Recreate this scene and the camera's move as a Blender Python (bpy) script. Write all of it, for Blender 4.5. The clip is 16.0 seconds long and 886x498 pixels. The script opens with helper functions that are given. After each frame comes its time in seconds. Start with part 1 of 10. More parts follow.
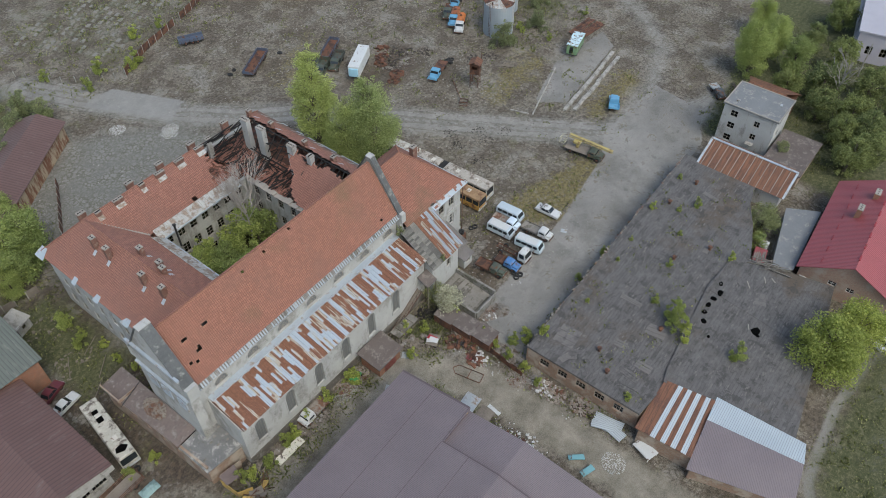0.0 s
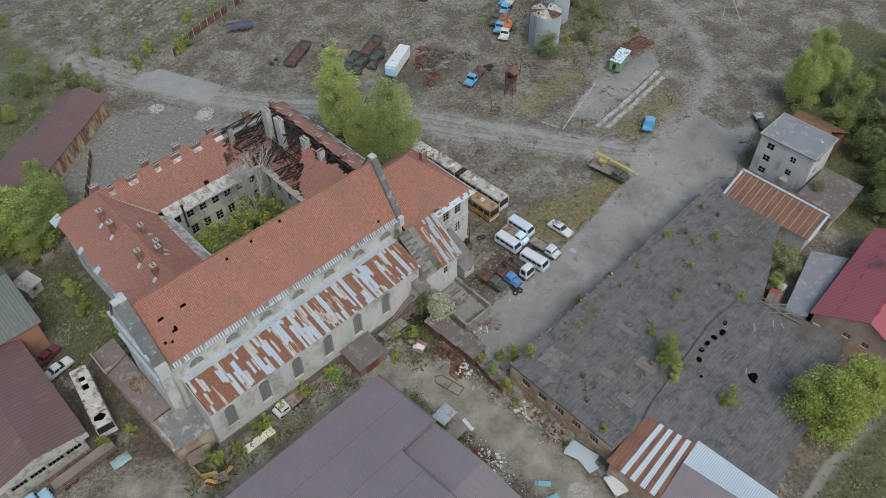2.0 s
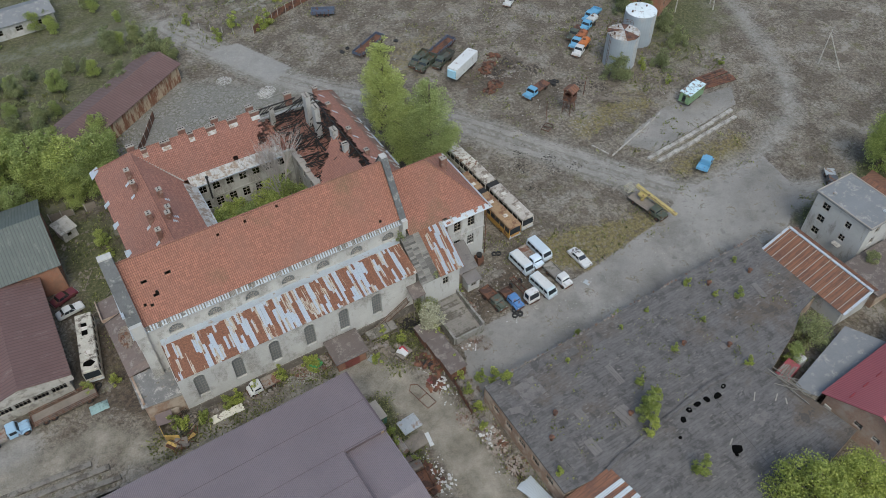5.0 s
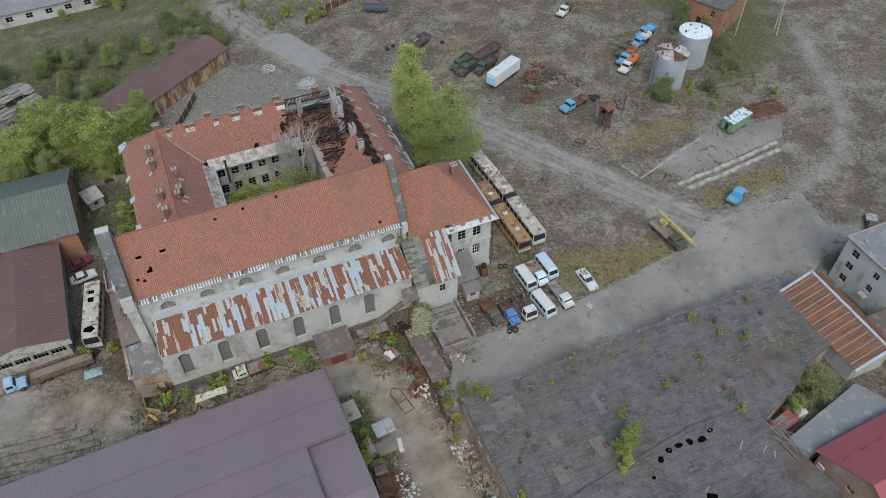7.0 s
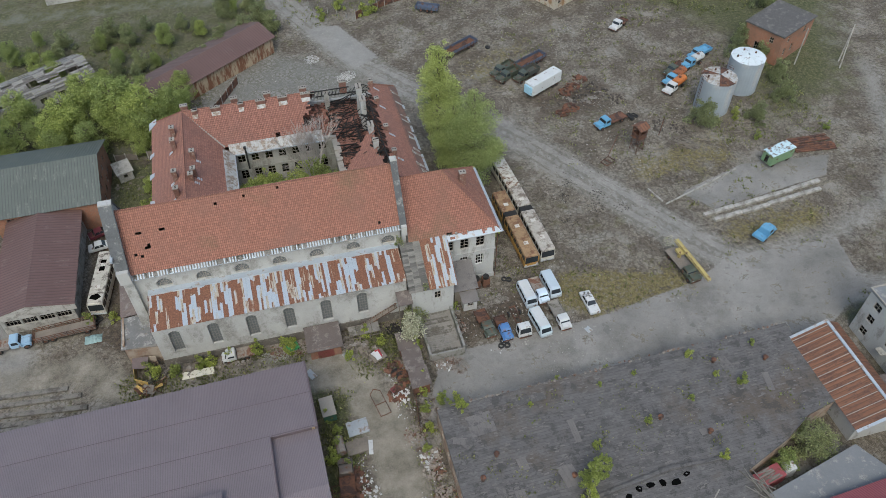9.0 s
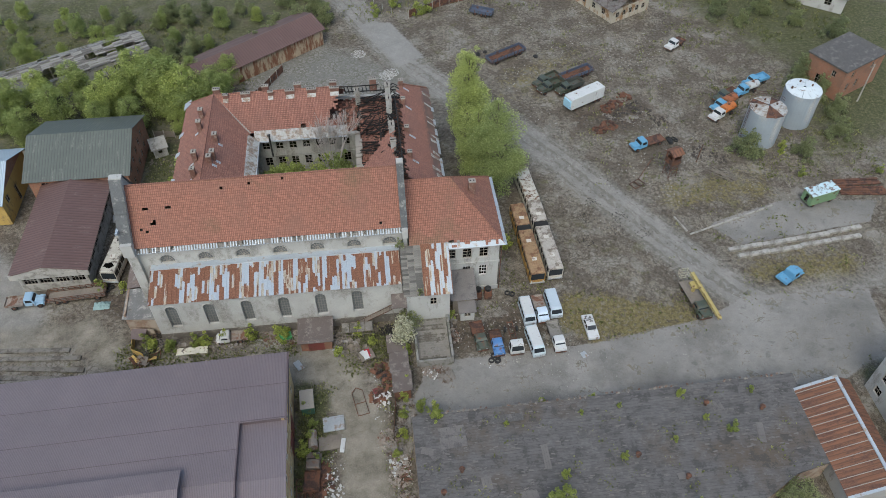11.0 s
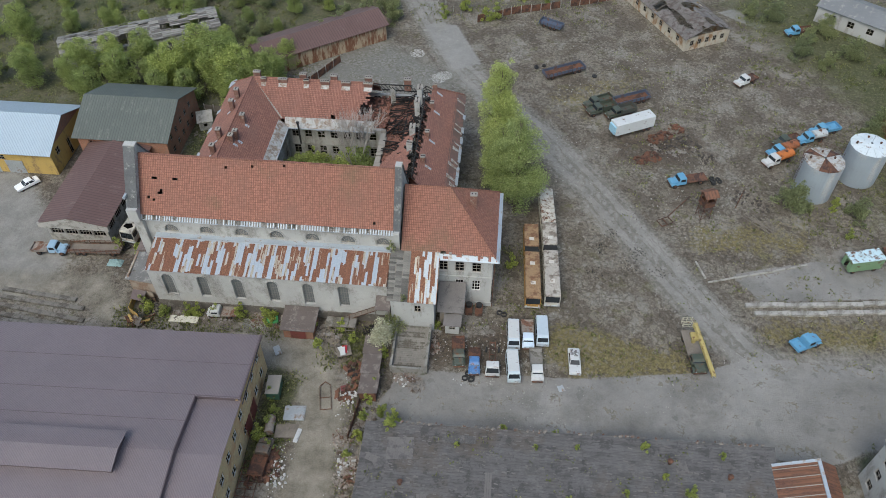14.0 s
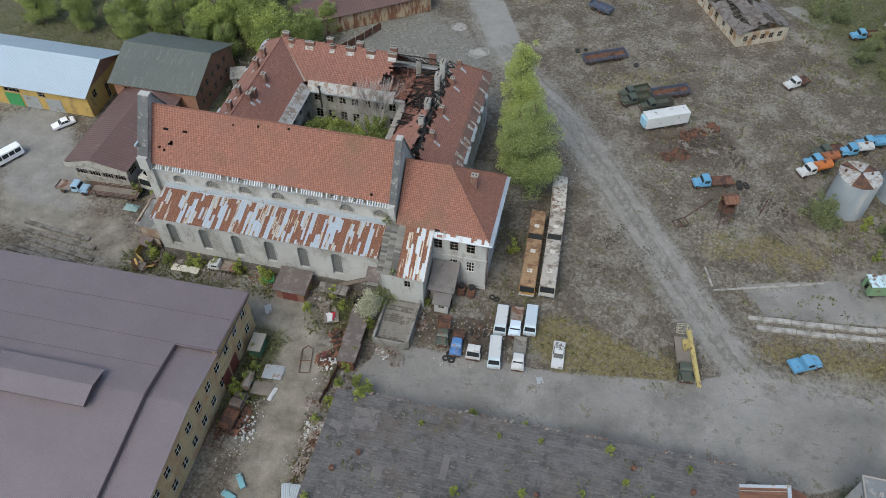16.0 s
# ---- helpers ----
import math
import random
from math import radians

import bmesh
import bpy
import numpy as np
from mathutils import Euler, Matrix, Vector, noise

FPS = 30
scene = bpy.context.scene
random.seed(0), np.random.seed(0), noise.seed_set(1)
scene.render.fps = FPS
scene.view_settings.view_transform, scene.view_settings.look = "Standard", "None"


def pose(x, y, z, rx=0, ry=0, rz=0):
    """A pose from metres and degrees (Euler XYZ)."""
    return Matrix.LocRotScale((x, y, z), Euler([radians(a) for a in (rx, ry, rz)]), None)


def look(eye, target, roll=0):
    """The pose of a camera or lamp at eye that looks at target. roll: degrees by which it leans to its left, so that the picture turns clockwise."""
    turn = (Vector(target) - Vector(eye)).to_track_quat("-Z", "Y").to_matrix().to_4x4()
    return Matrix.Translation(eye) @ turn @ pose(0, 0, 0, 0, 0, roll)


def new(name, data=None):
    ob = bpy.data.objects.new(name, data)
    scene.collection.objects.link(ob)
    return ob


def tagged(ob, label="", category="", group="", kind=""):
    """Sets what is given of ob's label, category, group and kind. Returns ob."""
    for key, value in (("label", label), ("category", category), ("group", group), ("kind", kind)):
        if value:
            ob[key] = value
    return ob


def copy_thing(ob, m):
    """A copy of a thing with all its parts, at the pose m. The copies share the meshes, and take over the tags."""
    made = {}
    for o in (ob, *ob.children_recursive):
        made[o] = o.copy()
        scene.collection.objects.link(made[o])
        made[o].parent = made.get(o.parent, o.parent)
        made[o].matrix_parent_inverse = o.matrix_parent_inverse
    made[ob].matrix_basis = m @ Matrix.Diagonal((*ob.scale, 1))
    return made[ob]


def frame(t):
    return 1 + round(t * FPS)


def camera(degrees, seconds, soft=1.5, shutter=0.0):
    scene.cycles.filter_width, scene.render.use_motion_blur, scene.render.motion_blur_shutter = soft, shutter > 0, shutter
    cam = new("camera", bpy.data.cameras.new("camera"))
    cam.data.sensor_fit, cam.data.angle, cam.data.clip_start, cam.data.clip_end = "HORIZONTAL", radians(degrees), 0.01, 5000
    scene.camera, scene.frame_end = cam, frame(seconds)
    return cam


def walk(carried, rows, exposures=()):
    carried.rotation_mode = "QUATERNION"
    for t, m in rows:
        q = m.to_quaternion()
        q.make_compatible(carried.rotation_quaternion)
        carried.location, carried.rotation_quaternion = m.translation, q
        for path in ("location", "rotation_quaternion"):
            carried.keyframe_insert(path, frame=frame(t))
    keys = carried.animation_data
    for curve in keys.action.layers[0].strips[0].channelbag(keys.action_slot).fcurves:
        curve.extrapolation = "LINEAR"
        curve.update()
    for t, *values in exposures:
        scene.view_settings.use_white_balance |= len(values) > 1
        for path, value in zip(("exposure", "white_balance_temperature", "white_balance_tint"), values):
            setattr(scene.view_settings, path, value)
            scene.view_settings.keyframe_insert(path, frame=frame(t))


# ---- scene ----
cam = camera(60.80, 16.0, 0.75)
PATH = [  # seconds, eye in metres, yaw, pitch, roll in degrees
    (0.0, -1.53, -2.57, 95.51, -51.97, -47.26, -0.11),
    (0.5, 0.63, -4.62, 95.49, -49.86, -47.24, -0.11),
    (1.0, 2.81, -6.54, 95.48, -48.04, -47.20, -0.11),
    (1.5, 5.01, -8.38, 95.45, -46.08, -47.20, -0.11),
    (2.0, 7.30, -10.18, 95.42, -43.94, -47.17, -0.11),
    (2.5, 9.65, -11.90, 95.39, -41.81, -47.17, -0.11),
    (3.0, 12.04, -13.49, 95.37, -39.72, -47.17, -0.11),
    (3.5, 14.51, -14.98, 95.38, -37.63, -47.18, -0.11),
    (4.0, 17.03, -16.40, 95.37, -35.47, -47.19, -0.11),
    (6.5, 30.24, -22.01, 95.41, -25.20, -47.19, -0.11),
    (7.0, 33.00, -22.84, 95.41, -23.07, -47.20, -0.11),
    (7.5, 35.79, -23.53, 95.45, -20.92, -47.24, -0.11),
    (8.0, 38.59, -24.17, 95.45, -18.87, -47.24, -0.11),
    (8.5, 41.41, -24.72, 95.46, -16.91, -47.25, -0.11),
    (9.0, 44.23, -25.15, 95.48, -14.88, -47.24, -0.11),
    (11.5, 58.65, -25.82, 95.44, -4.38, -47.22, -0.11),
    (12.0, 61.53, -25.62, 95.47, -2.44, -47.21, -0.11),
    (12.5, 64.25, -25.39, 95.47, -0.66, -47.22, -0.11),
    (13.0, 67.11, -25.05, 95.49, 1.14, -47.21, -0.11),
    (13.5, 69.97, -24.58, 95.52, 3.25, -47.22, -0.11),
    (14.0, 72.84, -24.05, 95.55, 5.31, -47.21, -0.11),
    (14.5, 75.65, -23.40, 95.57, 7.32, -47.22, -0.11),
    (15.0, 78.47, -22.68, 95.60, 9.36, -47.23, -0.11),
    (15.5, 81.27, -21.95, 95.57, 11.40, -47.77, -0.11),
    (16.0, 84.07, -21.15, 95.54, 13.38, -49.23, -0.11),
]
walk(cam, [(t, pose(x, y, z, 0, 0, yaw) @ pose(0, 0, 0, 90 + pitch) @ pose(0, 0, 0, 0, 0, roll)) for t, x, y, z, yaw, pitch, roll in PATH],
     [(0.0, 0.59, 6500, 3), (16.0, 0.59, 6500, 3)])

# ---- light: an overcast spring day ----
world = bpy.data.worlds.new("overcast_sky")
scene.world = world
world.use_nodes = True
wn, wl = world.node_tree.nodes, world.node_tree.links
sky = wn.new("ShaderNodeTexSky")
sky.sky_type = "NISHITA"
sky.sun_disc = False
sky.sun_elevation, sky.sun_rotation = radians(52), radians(200)
sky.air_density, sky.dust_density, sky.ozone_density = 1.0, 2.5, 1.0
wl.new(sky.outputs[0], wn["Background"].inputs[0])
wn["Background"].inputs[1].default_value = 0.15
sun = new("sun", bpy.data.lights.new("sun", "SUN"))
sun.data.energy, sun.data.angle, sun.data.color = 1.1, radians(35), (1.0, 0.985, 0.96)
sun.matrix_world = look((0, 0, 60), (0 + 20, 0 + 52, -18))

# ---- materials ----
def nd(m, kind, **inp):
    n = m.node_tree.nodes.new("ShaderNode" + kind)
    for k, v in inp.items():
        n.inputs[k.replace("_", " ")].default_value = v
    return n


def ramp(m, fac, stops):
    n = nd(m, "ValToRGB")
    e = n.color_ramp.elements
    while len(e) < len(stops):
        e.new(0.5)
    for el, (p, c) in zip(e, stops):
        el.position, el.color = p, (c, c, c, 1) if isinstance(c, (int, float)) else (*c, 1)
    m.node_tree.links.new(fac, n.inputs[0])
    return n.outputs[0]


def mix(m, fac, a, b, kind="MIX"):
    n = nd(m, "Mix")
    n.data_type, n.blend_type = "RGBA", kind
    for s, v in ((0, fac), (6, a), (7, b)):
        if isinstance(v, bpy.types.NodeSocket):
            m.node_tree.links.new(v, n.inputs[s])
        else:
            n.inputs[s].default_value = (*v, 1) if isinstance(v, tuple) else v
    return n.outputs[2]


def calc(m, op, a, b=0.0, clamp=False):
    n = nd(m, "Math")
    n.operation, n.use_clamp = op, clamp
    for s, v in ((0, a), (1, b)):
        if isinstance(v, bpy.types.NodeSocket):
            m.node_tree.links.new(v, n.inputs[s])
        else:
            n.inputs[s].default_value = v
    return n.outputs[0]


def noise_at(m, vec, scale, detail=4.0, rough=0.6):
    n = nd(m, "TexNoise", Scale=scale, Detail=detail, Roughness=rough)
    m.node_tree.links.new(vec, n.inputs["Vector"])
    return n.outputs["Fac"]


def blank(name):
    m = bpy.data.materials.new(name)
    m.use_nodes = True
    return m, m.node_tree.nodes["Principled BSDF"], m.node_tree.links


def set_bump(m, bsdf, height, strength, dist=0.05):
    b = nd(m, "Bump", Strength=strength, Distance=dist)
    m.node_tree.links.new(height, b.inputs["Height"])
    m.node_tree.links.new(b.outputs[0], bsdf.inputs["Normal"])


def shift(c, k):
    return tuple(min(1.0, v * k) for v in c)


def surf(name, c, rough=0.85, metal=0.0, var=0.3, big=0.35, fine=6.0, stain=None, amount=0.5, stain_scale=0.8, bump=0.3, rand=0.0, streak=1.0, world_space=False):
    """A worn surface: broad and fine variation, and stains or rust in patches; streak > 1 draws the stains out upright."""
    m, b, l = blank(name)
    tc = nd(m, "TexCoord")
    pos = tc.outputs["Object"]
    if world_space:
        pos = nd(m, "NewGeometry").outputs["Position"]
    n1, n2 = noise_at(m, pos, big, 5.0), noise_at(m, pos, fine, 3.0, 0.7)
    both = calc(m, "ADD", calc(m, "MULTIPLY", n1, 0.6), calc(m, "MULTIPLY", n2, 0.4))
    col = ramp(m, both, [(0.3, shift(c, 1 - var)), (0.7, shift(c, 1 + var))])
    if stain:
        mp = nd(m, "Mapping")
        mp.inputs["Scale"].default_value = (1, 1, 1 / streak)
        l.new(pos, mp.inputs[0])
        n3 = noise_at(m, mp.outputs[0], stain_scale, 7.0, 0.68)
        if rand:
            oi = nd(m, "ObjectInfo")
            n3 = calc(m, "ADD", n3, calc(m, "MULTIPLY", calc(m, "SUBTRACT", oi.outputs["Random"], 0.5), rand))
        k = ramp(m, n3, [(0.62 - 0.3 * amount, 0.0), (0.72 - 0.3 * amount, 1.0)])
        col = mix(m, k, col, ramp(m, n2, [(0.3, shift(stain, 0.65)), (0.7, shift(stain, 1.35))]))
        rg = mix(m, k, (rough,) * 3, (0.9,) * 3)
        l.new(rg, b.inputs["Roughness"])
        if metal:
            l.new(mix(m, k, (metal,) * 3, (0.0,) * 3), b.inputs["Metallic"])
    else:
        b.inputs["Roughness"].default_value, b.inputs["Metallic"].default_value = rough, metal
        if rand:
            oi = nd(m, "ObjectInfo")
            col = mix(m, 1.0, col, ramp(m, oi.outputs["Random"], [(0.0, 1 - rand), (1.0, 1.0)]), "MULTIPLY")
    l.new(col, b.inputs["Base Color"])
    if bump:
        set_bump(m, b, n2, bump, 0.03)
    return m


def uv_of(m):
    n = nd(m, "UVMap")
    n.uv_map = "UVMap"
    return n.outputs[0]


def tile_mat(name, c, dark, moss=0.0):
    """Fired clay roof tiles: separate tones tile by tile, soot and moss in broad patches."""
    m, b, l = blank(name)
    uv = uv_of(m)
    br = nd(m, "TexBrick", Scale=1.0)
    br.offset = 0.0
    br.inputs["Brick Width"].default_value, br.inputs["Row Height"].default_value = 0.27, 0.37
    br.inputs["Mortar Size"].default_value, br.inputs["Mortar Smooth"].default_value = 0.036, 0.3
    br.inputs["Color1"].default_value, br.inputs["Color2"].default_value = (*shift(c, 0.86), 1), (*shift(c, 1.2), 1)
    br.inputs["Mortar"].default_value = (*shift(c, 0.5), 1)
    l.new(uv, br.inputs["Vector"])
    pos = nd(m, "NewGeometry").outputs["Position"]
    n1, n2 = noise_at(m, pos, 0.22, 6.0, 0.62), noise_at(m, pos, 2.2, 4.0, 0.7)
    col = mix(m, ramp(m, n1, [(0.46, 0.0), (0.74, 0.55)]), br.outputs["Color"], dark)
    col = mix(m, ramp(m, n2, [(0.5, 0.0), (0.75, 0.3)]), col, shift(dark, 1.1))
    if moss:
        n3 = noise_at(m, pos, 0.13, 5.0)
        col = mix(m, ramp(m, n3, [(0.55, 0.0), (0.75, moss)]), col, (0.10, 0.085, 0.045))
    l.new(col, b.inputs["Base Color"])
    b.inputs["Roughness"].default_value = 0.85
    wv = nd(m, "TexWave", Scale=1.163)
    wv.bands_direction = "X"
    l.new(uv, wv.inputs["Vector"])
    set_bump(m, b, wv.outputs["Fac"], 0.5, 0.05)
    return m


def corrugated(name, c, rough=0.5, metal=0.0, rust=None, amount=0.3, period=0.2, var=0.15, bump=0.6):
    """Profiled metal sheet with ribs that run up the slope."""
    m, b, l = blank(name)
    uv = uv_of(m)
    pos = nd(m, "NewGeometry").outputs["Position"]
    n1, n2 = noise_at(m, pos, 0.18, 5.0), noise_at(m, pos, 3.0, 4.0, 0.7)
    both = calc(m, "ADD", calc(m, "MULTIPLY", n1, 0.7), calc(m, "MULTIPLY", n2, 0.3))
    col = ramp(m, both, [(0.3, shift(c, 1 - var)), (0.7, shift(c, 1 + var))])
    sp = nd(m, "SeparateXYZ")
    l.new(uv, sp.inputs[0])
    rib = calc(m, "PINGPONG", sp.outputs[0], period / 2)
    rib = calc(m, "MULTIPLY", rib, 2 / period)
    # Shade of the grooves put into the colour, darkest where the rib is lowest.
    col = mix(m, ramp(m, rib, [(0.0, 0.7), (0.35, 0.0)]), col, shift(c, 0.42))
    if rust:
        mp = nd(m, "Mapping")
        mp.inputs["Scale"].default_value = (1.6, 0.35, 1)
        l.new(uv, mp.inputs[0])
        n3 = noise_at(m, mp.outputs[0], 0.9, 7.0, 0.7)
        col = mix(m, ramp(m, n3, [(0.65 - 0.35 * amount, 0.0), (0.75 - 0.35 * amount, 1.0)]), col, ramp(m, n2, [(0.3, shift(rust, 0.6)), (0.7, shift(rust, 1.3))]))
    l.new(col, b.inputs["Base Color"])
    b.inputs["Roughness"].default_value, b.inputs["Metallic"].default_value = rough, metal
    set_bump(m, b, rib, bump, 0.04)
    return m


def sheet_mat(name="rusted_galvanised_sheet", start=0.0, pale=1.0):
    """Old galvanised roof sheets: narrow lapped strips, some bare grey-blue, some chalky, some rusted through, the rust running down the slope."""
    m, b, l = blank(name)
    pos = nd(m, "NewGeometry").outputs["Position"]
    fine, mid = noise_at(m, pos, 5.0, 4.0, 0.7), noise_at(m, pos, 1.6, 5.0, 0.65)
    sp = nd(m, "SeparateXYZ")
    l.new(pos, sp.inputs[0])
    across = calc(m, "ADD", calc(m, "ADD", sp.outputs[0], start), calc(m, "MULTIPLY", calc(m, "SUBTRACT", mid, 0.5), 0.22))
    strip = calc(m, "FLOOR", calc(m, "DIVIDE", across, 0.36))

    def chance(a, k):
        at = nd(m, "CombineXYZ")
        l.new(a, at.inputs[0])
        l.new(k, at.inputs[1])
        w = nd(m, "TexWhiteNoise")
        w.noise_dimensions = "2D"
        l.new(at.outputs[0], w.inputs["Vector"])
        return w.outputs["Value"]

    down = calc(m, "ADD", calc(m, "DIVIDE", sp.outputs[1], 2.1), calc(m, "MULTIPLY", chance(strip, calc(m, "MULTIPLY", strip, 0.0)), 3.0))
    piece = chance(strip, calc(m, "FLOOR", calc(m, "ADD", down, calc(m, "MULTIPLY", mid, 0.5))))
    whole = chance(calc(m, "FLOOR", calc(m, "DIVIDE", across, 0.72)), calc(m, "MULTIPLY", strip, 0.0))
    mp = nd(m, "Mapping")
    mp.inputs["Scale"].default_value = (4.0, 0.3, 0.3)
    l.new(pos, mp.inputs[0])
    run = noise_at(m, mp.outputs[0], 1.0, 6.0, 0.65)
    k = calc(m, "ADD", calc(m, "MULTIPLY", piece, 0.42), calc(m, "ADD", calc(m, "MULTIPLY", whole, 0.36), calc(m, "MULTIPLY", run, 0.42)))
    rust = ramp(m, fine, [(0.3, (0.10, 0.042, 0.026)), (0.52, (0.165, 0.072, 0.042)), (0.72, (0.245, 0.125, 0.075))])
    grey = ramp(m, fine, [(0.25, shift((0.30, 0.345, 0.395), pale)), (0.75, shift((0.41, 0.455, 0.50), pale))])
    tan = ramp(m, fine, [(0.3, shift((0.31, 0.26, 0.185), pale)), (0.7, shift((0.44, 0.40, 0.33), pale))])
    col = mix(m, ramp(m, k, [(0.52, 0.0), (0.56, 1.0)]), grey, tan)
    f = ramp(m, k, [(0.585, 0.0), (0.605, 1.0)])
    col = mix(m, f, col, rust)
    l.new(col, b.inputs["Base Color"])
    l.new(mix(m, f, (0.45,) * 3, (0.9,) * 3), b.inputs["Roughness"])
    l.new(mix(m, f, (0.3,) * 3, (0.0,) * 3), b.inputs["Metallic"])
    set_bump(m, b, fine, 0.25, 0.03)
    return m


def tar_mat():
    """Layers of weathered roofing felt: narrow lapped strips, cracked and curling, with pale dust."""
    m, b, l = blank("weathered_roofing_felt")
    pos = nd(m, "NewGeometry").outputs["Position"]
    warp = nd(m, "TexNoise", Scale=0.5, Detail=3.0)
    l.new(pos, warp.inputs["Vector"])
    ad = mix(m, 0.14, pos, warp.outputs["Color"], "LINEAR_LIGHT")
    br = nd(m, "TexBrick", Scale=1.0)
    br.offset = 0.37
    br.inputs["Brick Width"].default_value, br.inputs["Row Height"].default_value = 9.0, 0.46
    br.inputs["Mortar Size"].default_value, br.inputs["Mortar Smooth"].default_value = 0.05, 0.8
    br.inputs["Color1"].default_value, br.inputs["Color2"].default_value = (0.074, 0.068, 0.066, 1), (0.104, 0.097, 0.094, 1)
    br.inputs["Mortar"].default_value = (0.040, 0.037, 0.036, 1)
    l.new(ad, br.inputs["Vector"])
    along = nd(m, "Mapping")
    along.inputs["Scale"].default_value = (0.6, 1.5, 1.0)
    l.new(pos, along.inputs[0])
    n1, n2, n4 = noise_at(m, pos, 0.09, 6.0, 0.62), noise_at(m, along.outputs[0], 2.6, 6.0, 0.75), noise_at(m, along.outputs[0], 0.8, 6.0, 0.7)
    col = mix(m, ramp(m, n2, [(0.45, 0.25), (0.66, 0.75)]), br.outputs["Color"], (0.128, 0.120, 0.115))
    col = mix(m, ramp(m, n4, [(0.5, 0.0), (0.62, 0.6)]), col, (0.052, 0.048, 0.046))
    col = mix(m, ramp(m, n1, [(0.53, 0.0), (0.66, 0.85)]), col, (0.088, 0.066, 0.046))
    crust = noise_at(m, pos, 0.45, 8.0, 0.75)
    col = mix(m, ramp(m, crust, [(0.55, 0.0), (0.57, 0.5)]), col, ramp(m, n2, [(0.35, (0.085, 0.08, 0.077)), (0.65, (0.165, 0.156, 0.15))]))
    col = mix(m, ramp(m, crust, [(0.43, 0.65), (0.45, 0.0)]), col, (0.045, 0.041, 0.04))
    l.new(col, b.inputs["Base Color"])
    b.inputs["Roughness"].default_value = 0.9
    set_bump(m, b, n2, 0.7, 0.06)
    return m


def leaf_mat(name, c, c2):
    m, b, l = blank(name)
    g = nd(m, "NewGeometry")
    col = ramp(m, g.outputs["Random Per Island"], [(0.0, shift(c, 0.6)), (0.5, c), (1.0, c2)])
    oi = nd(m, "ObjectInfo")
    col = mix(m, 1.0, col, ramp(m, oi.outputs["Random"], [(0.0, (0.8, 0.82, 0.8)), (1.0, (1.15, 1.12, 0.95))]), "MULTIPLY")
    l.new(col, b.inputs["Base Color"])
    b.inputs["Roughness"].default_value = 0.7
    tr = nd(m, "BsdfTranslucent")
    l.new(col, tr.inputs[0])
    ms = nd(m, "MixShader")
    ms.inputs[0].default_value = 0.45
    l.new(b.outputs[0], ms.inputs[1])
    l.new(tr.outputs[0], ms.inputs[2])
    l.new(ms.outputs[0], m.node_tree.nodes["Material Output"].inputs[0])
    return m


def glass_mat(name, tint=(0.25, 0.28, 0.3), rough=0.12):
    m, b, l = blank(name)
    t, g = nd(m, "BsdfTransparent"), nd(m, "BsdfGlossy", Roughness=rough)
    t.inputs[0].default_value = (*tint, 1)
    f = nd(m, "Fresnel", IOR=1.5)
    ms = nd(m, "MixShader")
    l.new(f.outputs[0], ms.inputs[0])
    l.new(t.outputs[0], ms.inputs[1])
    l.new(g.outputs[0], ms.inputs[2])
    l.new(ms.outputs[0], m.node_tree.nodes["Material Output"].inputs[0])
    return m


def brick_mat(name, c1, c2, mortar, stain=None, sc=1.0):
    m, b, l = blank(name)
    tc = nd(m, "TexCoord")
    uv = uv_of(m)
    br = nd(m, "TexBrick", Scale=sc)
    br.inputs["Brick Width"].default_value, br.inputs["Row Height"].default_value = 0.26, 0.085
    br.inputs["Mortar Size"].default_value = 0.012
    br.inputs["Color1"].default_value, br.inputs["Color2"].default_value, br.inputs["Mortar"].default_value = (*c1, 1), (*c2, 1), (*mortar, 1)
    l.new(uv, br.inputs["Vector"])
    pos = nd(m, "NewGeometry").outputs["Position"]
    n1, n2 = noise_at(m, pos, 0.4, 6.0, 0.65), noise_at(m, pos, 4.0, 4.0)
    col = mix(m, ramp(m, n2, [(0.3, 0.0), (0.8, 0.5)]), br.outputs["Color"], shift(c1, 0.55))
    if stain:
        col = mix(m, ramp(m, n1, [(0.48, 0.0), (0.6, 0.8)]), col, stain)
    l.new(col, b.inputs["Base Color"])
    b.inputs["Roughness"].default_value = 0.9
    set_bump(m, b, n2, 0.3, 0.03)
    return m


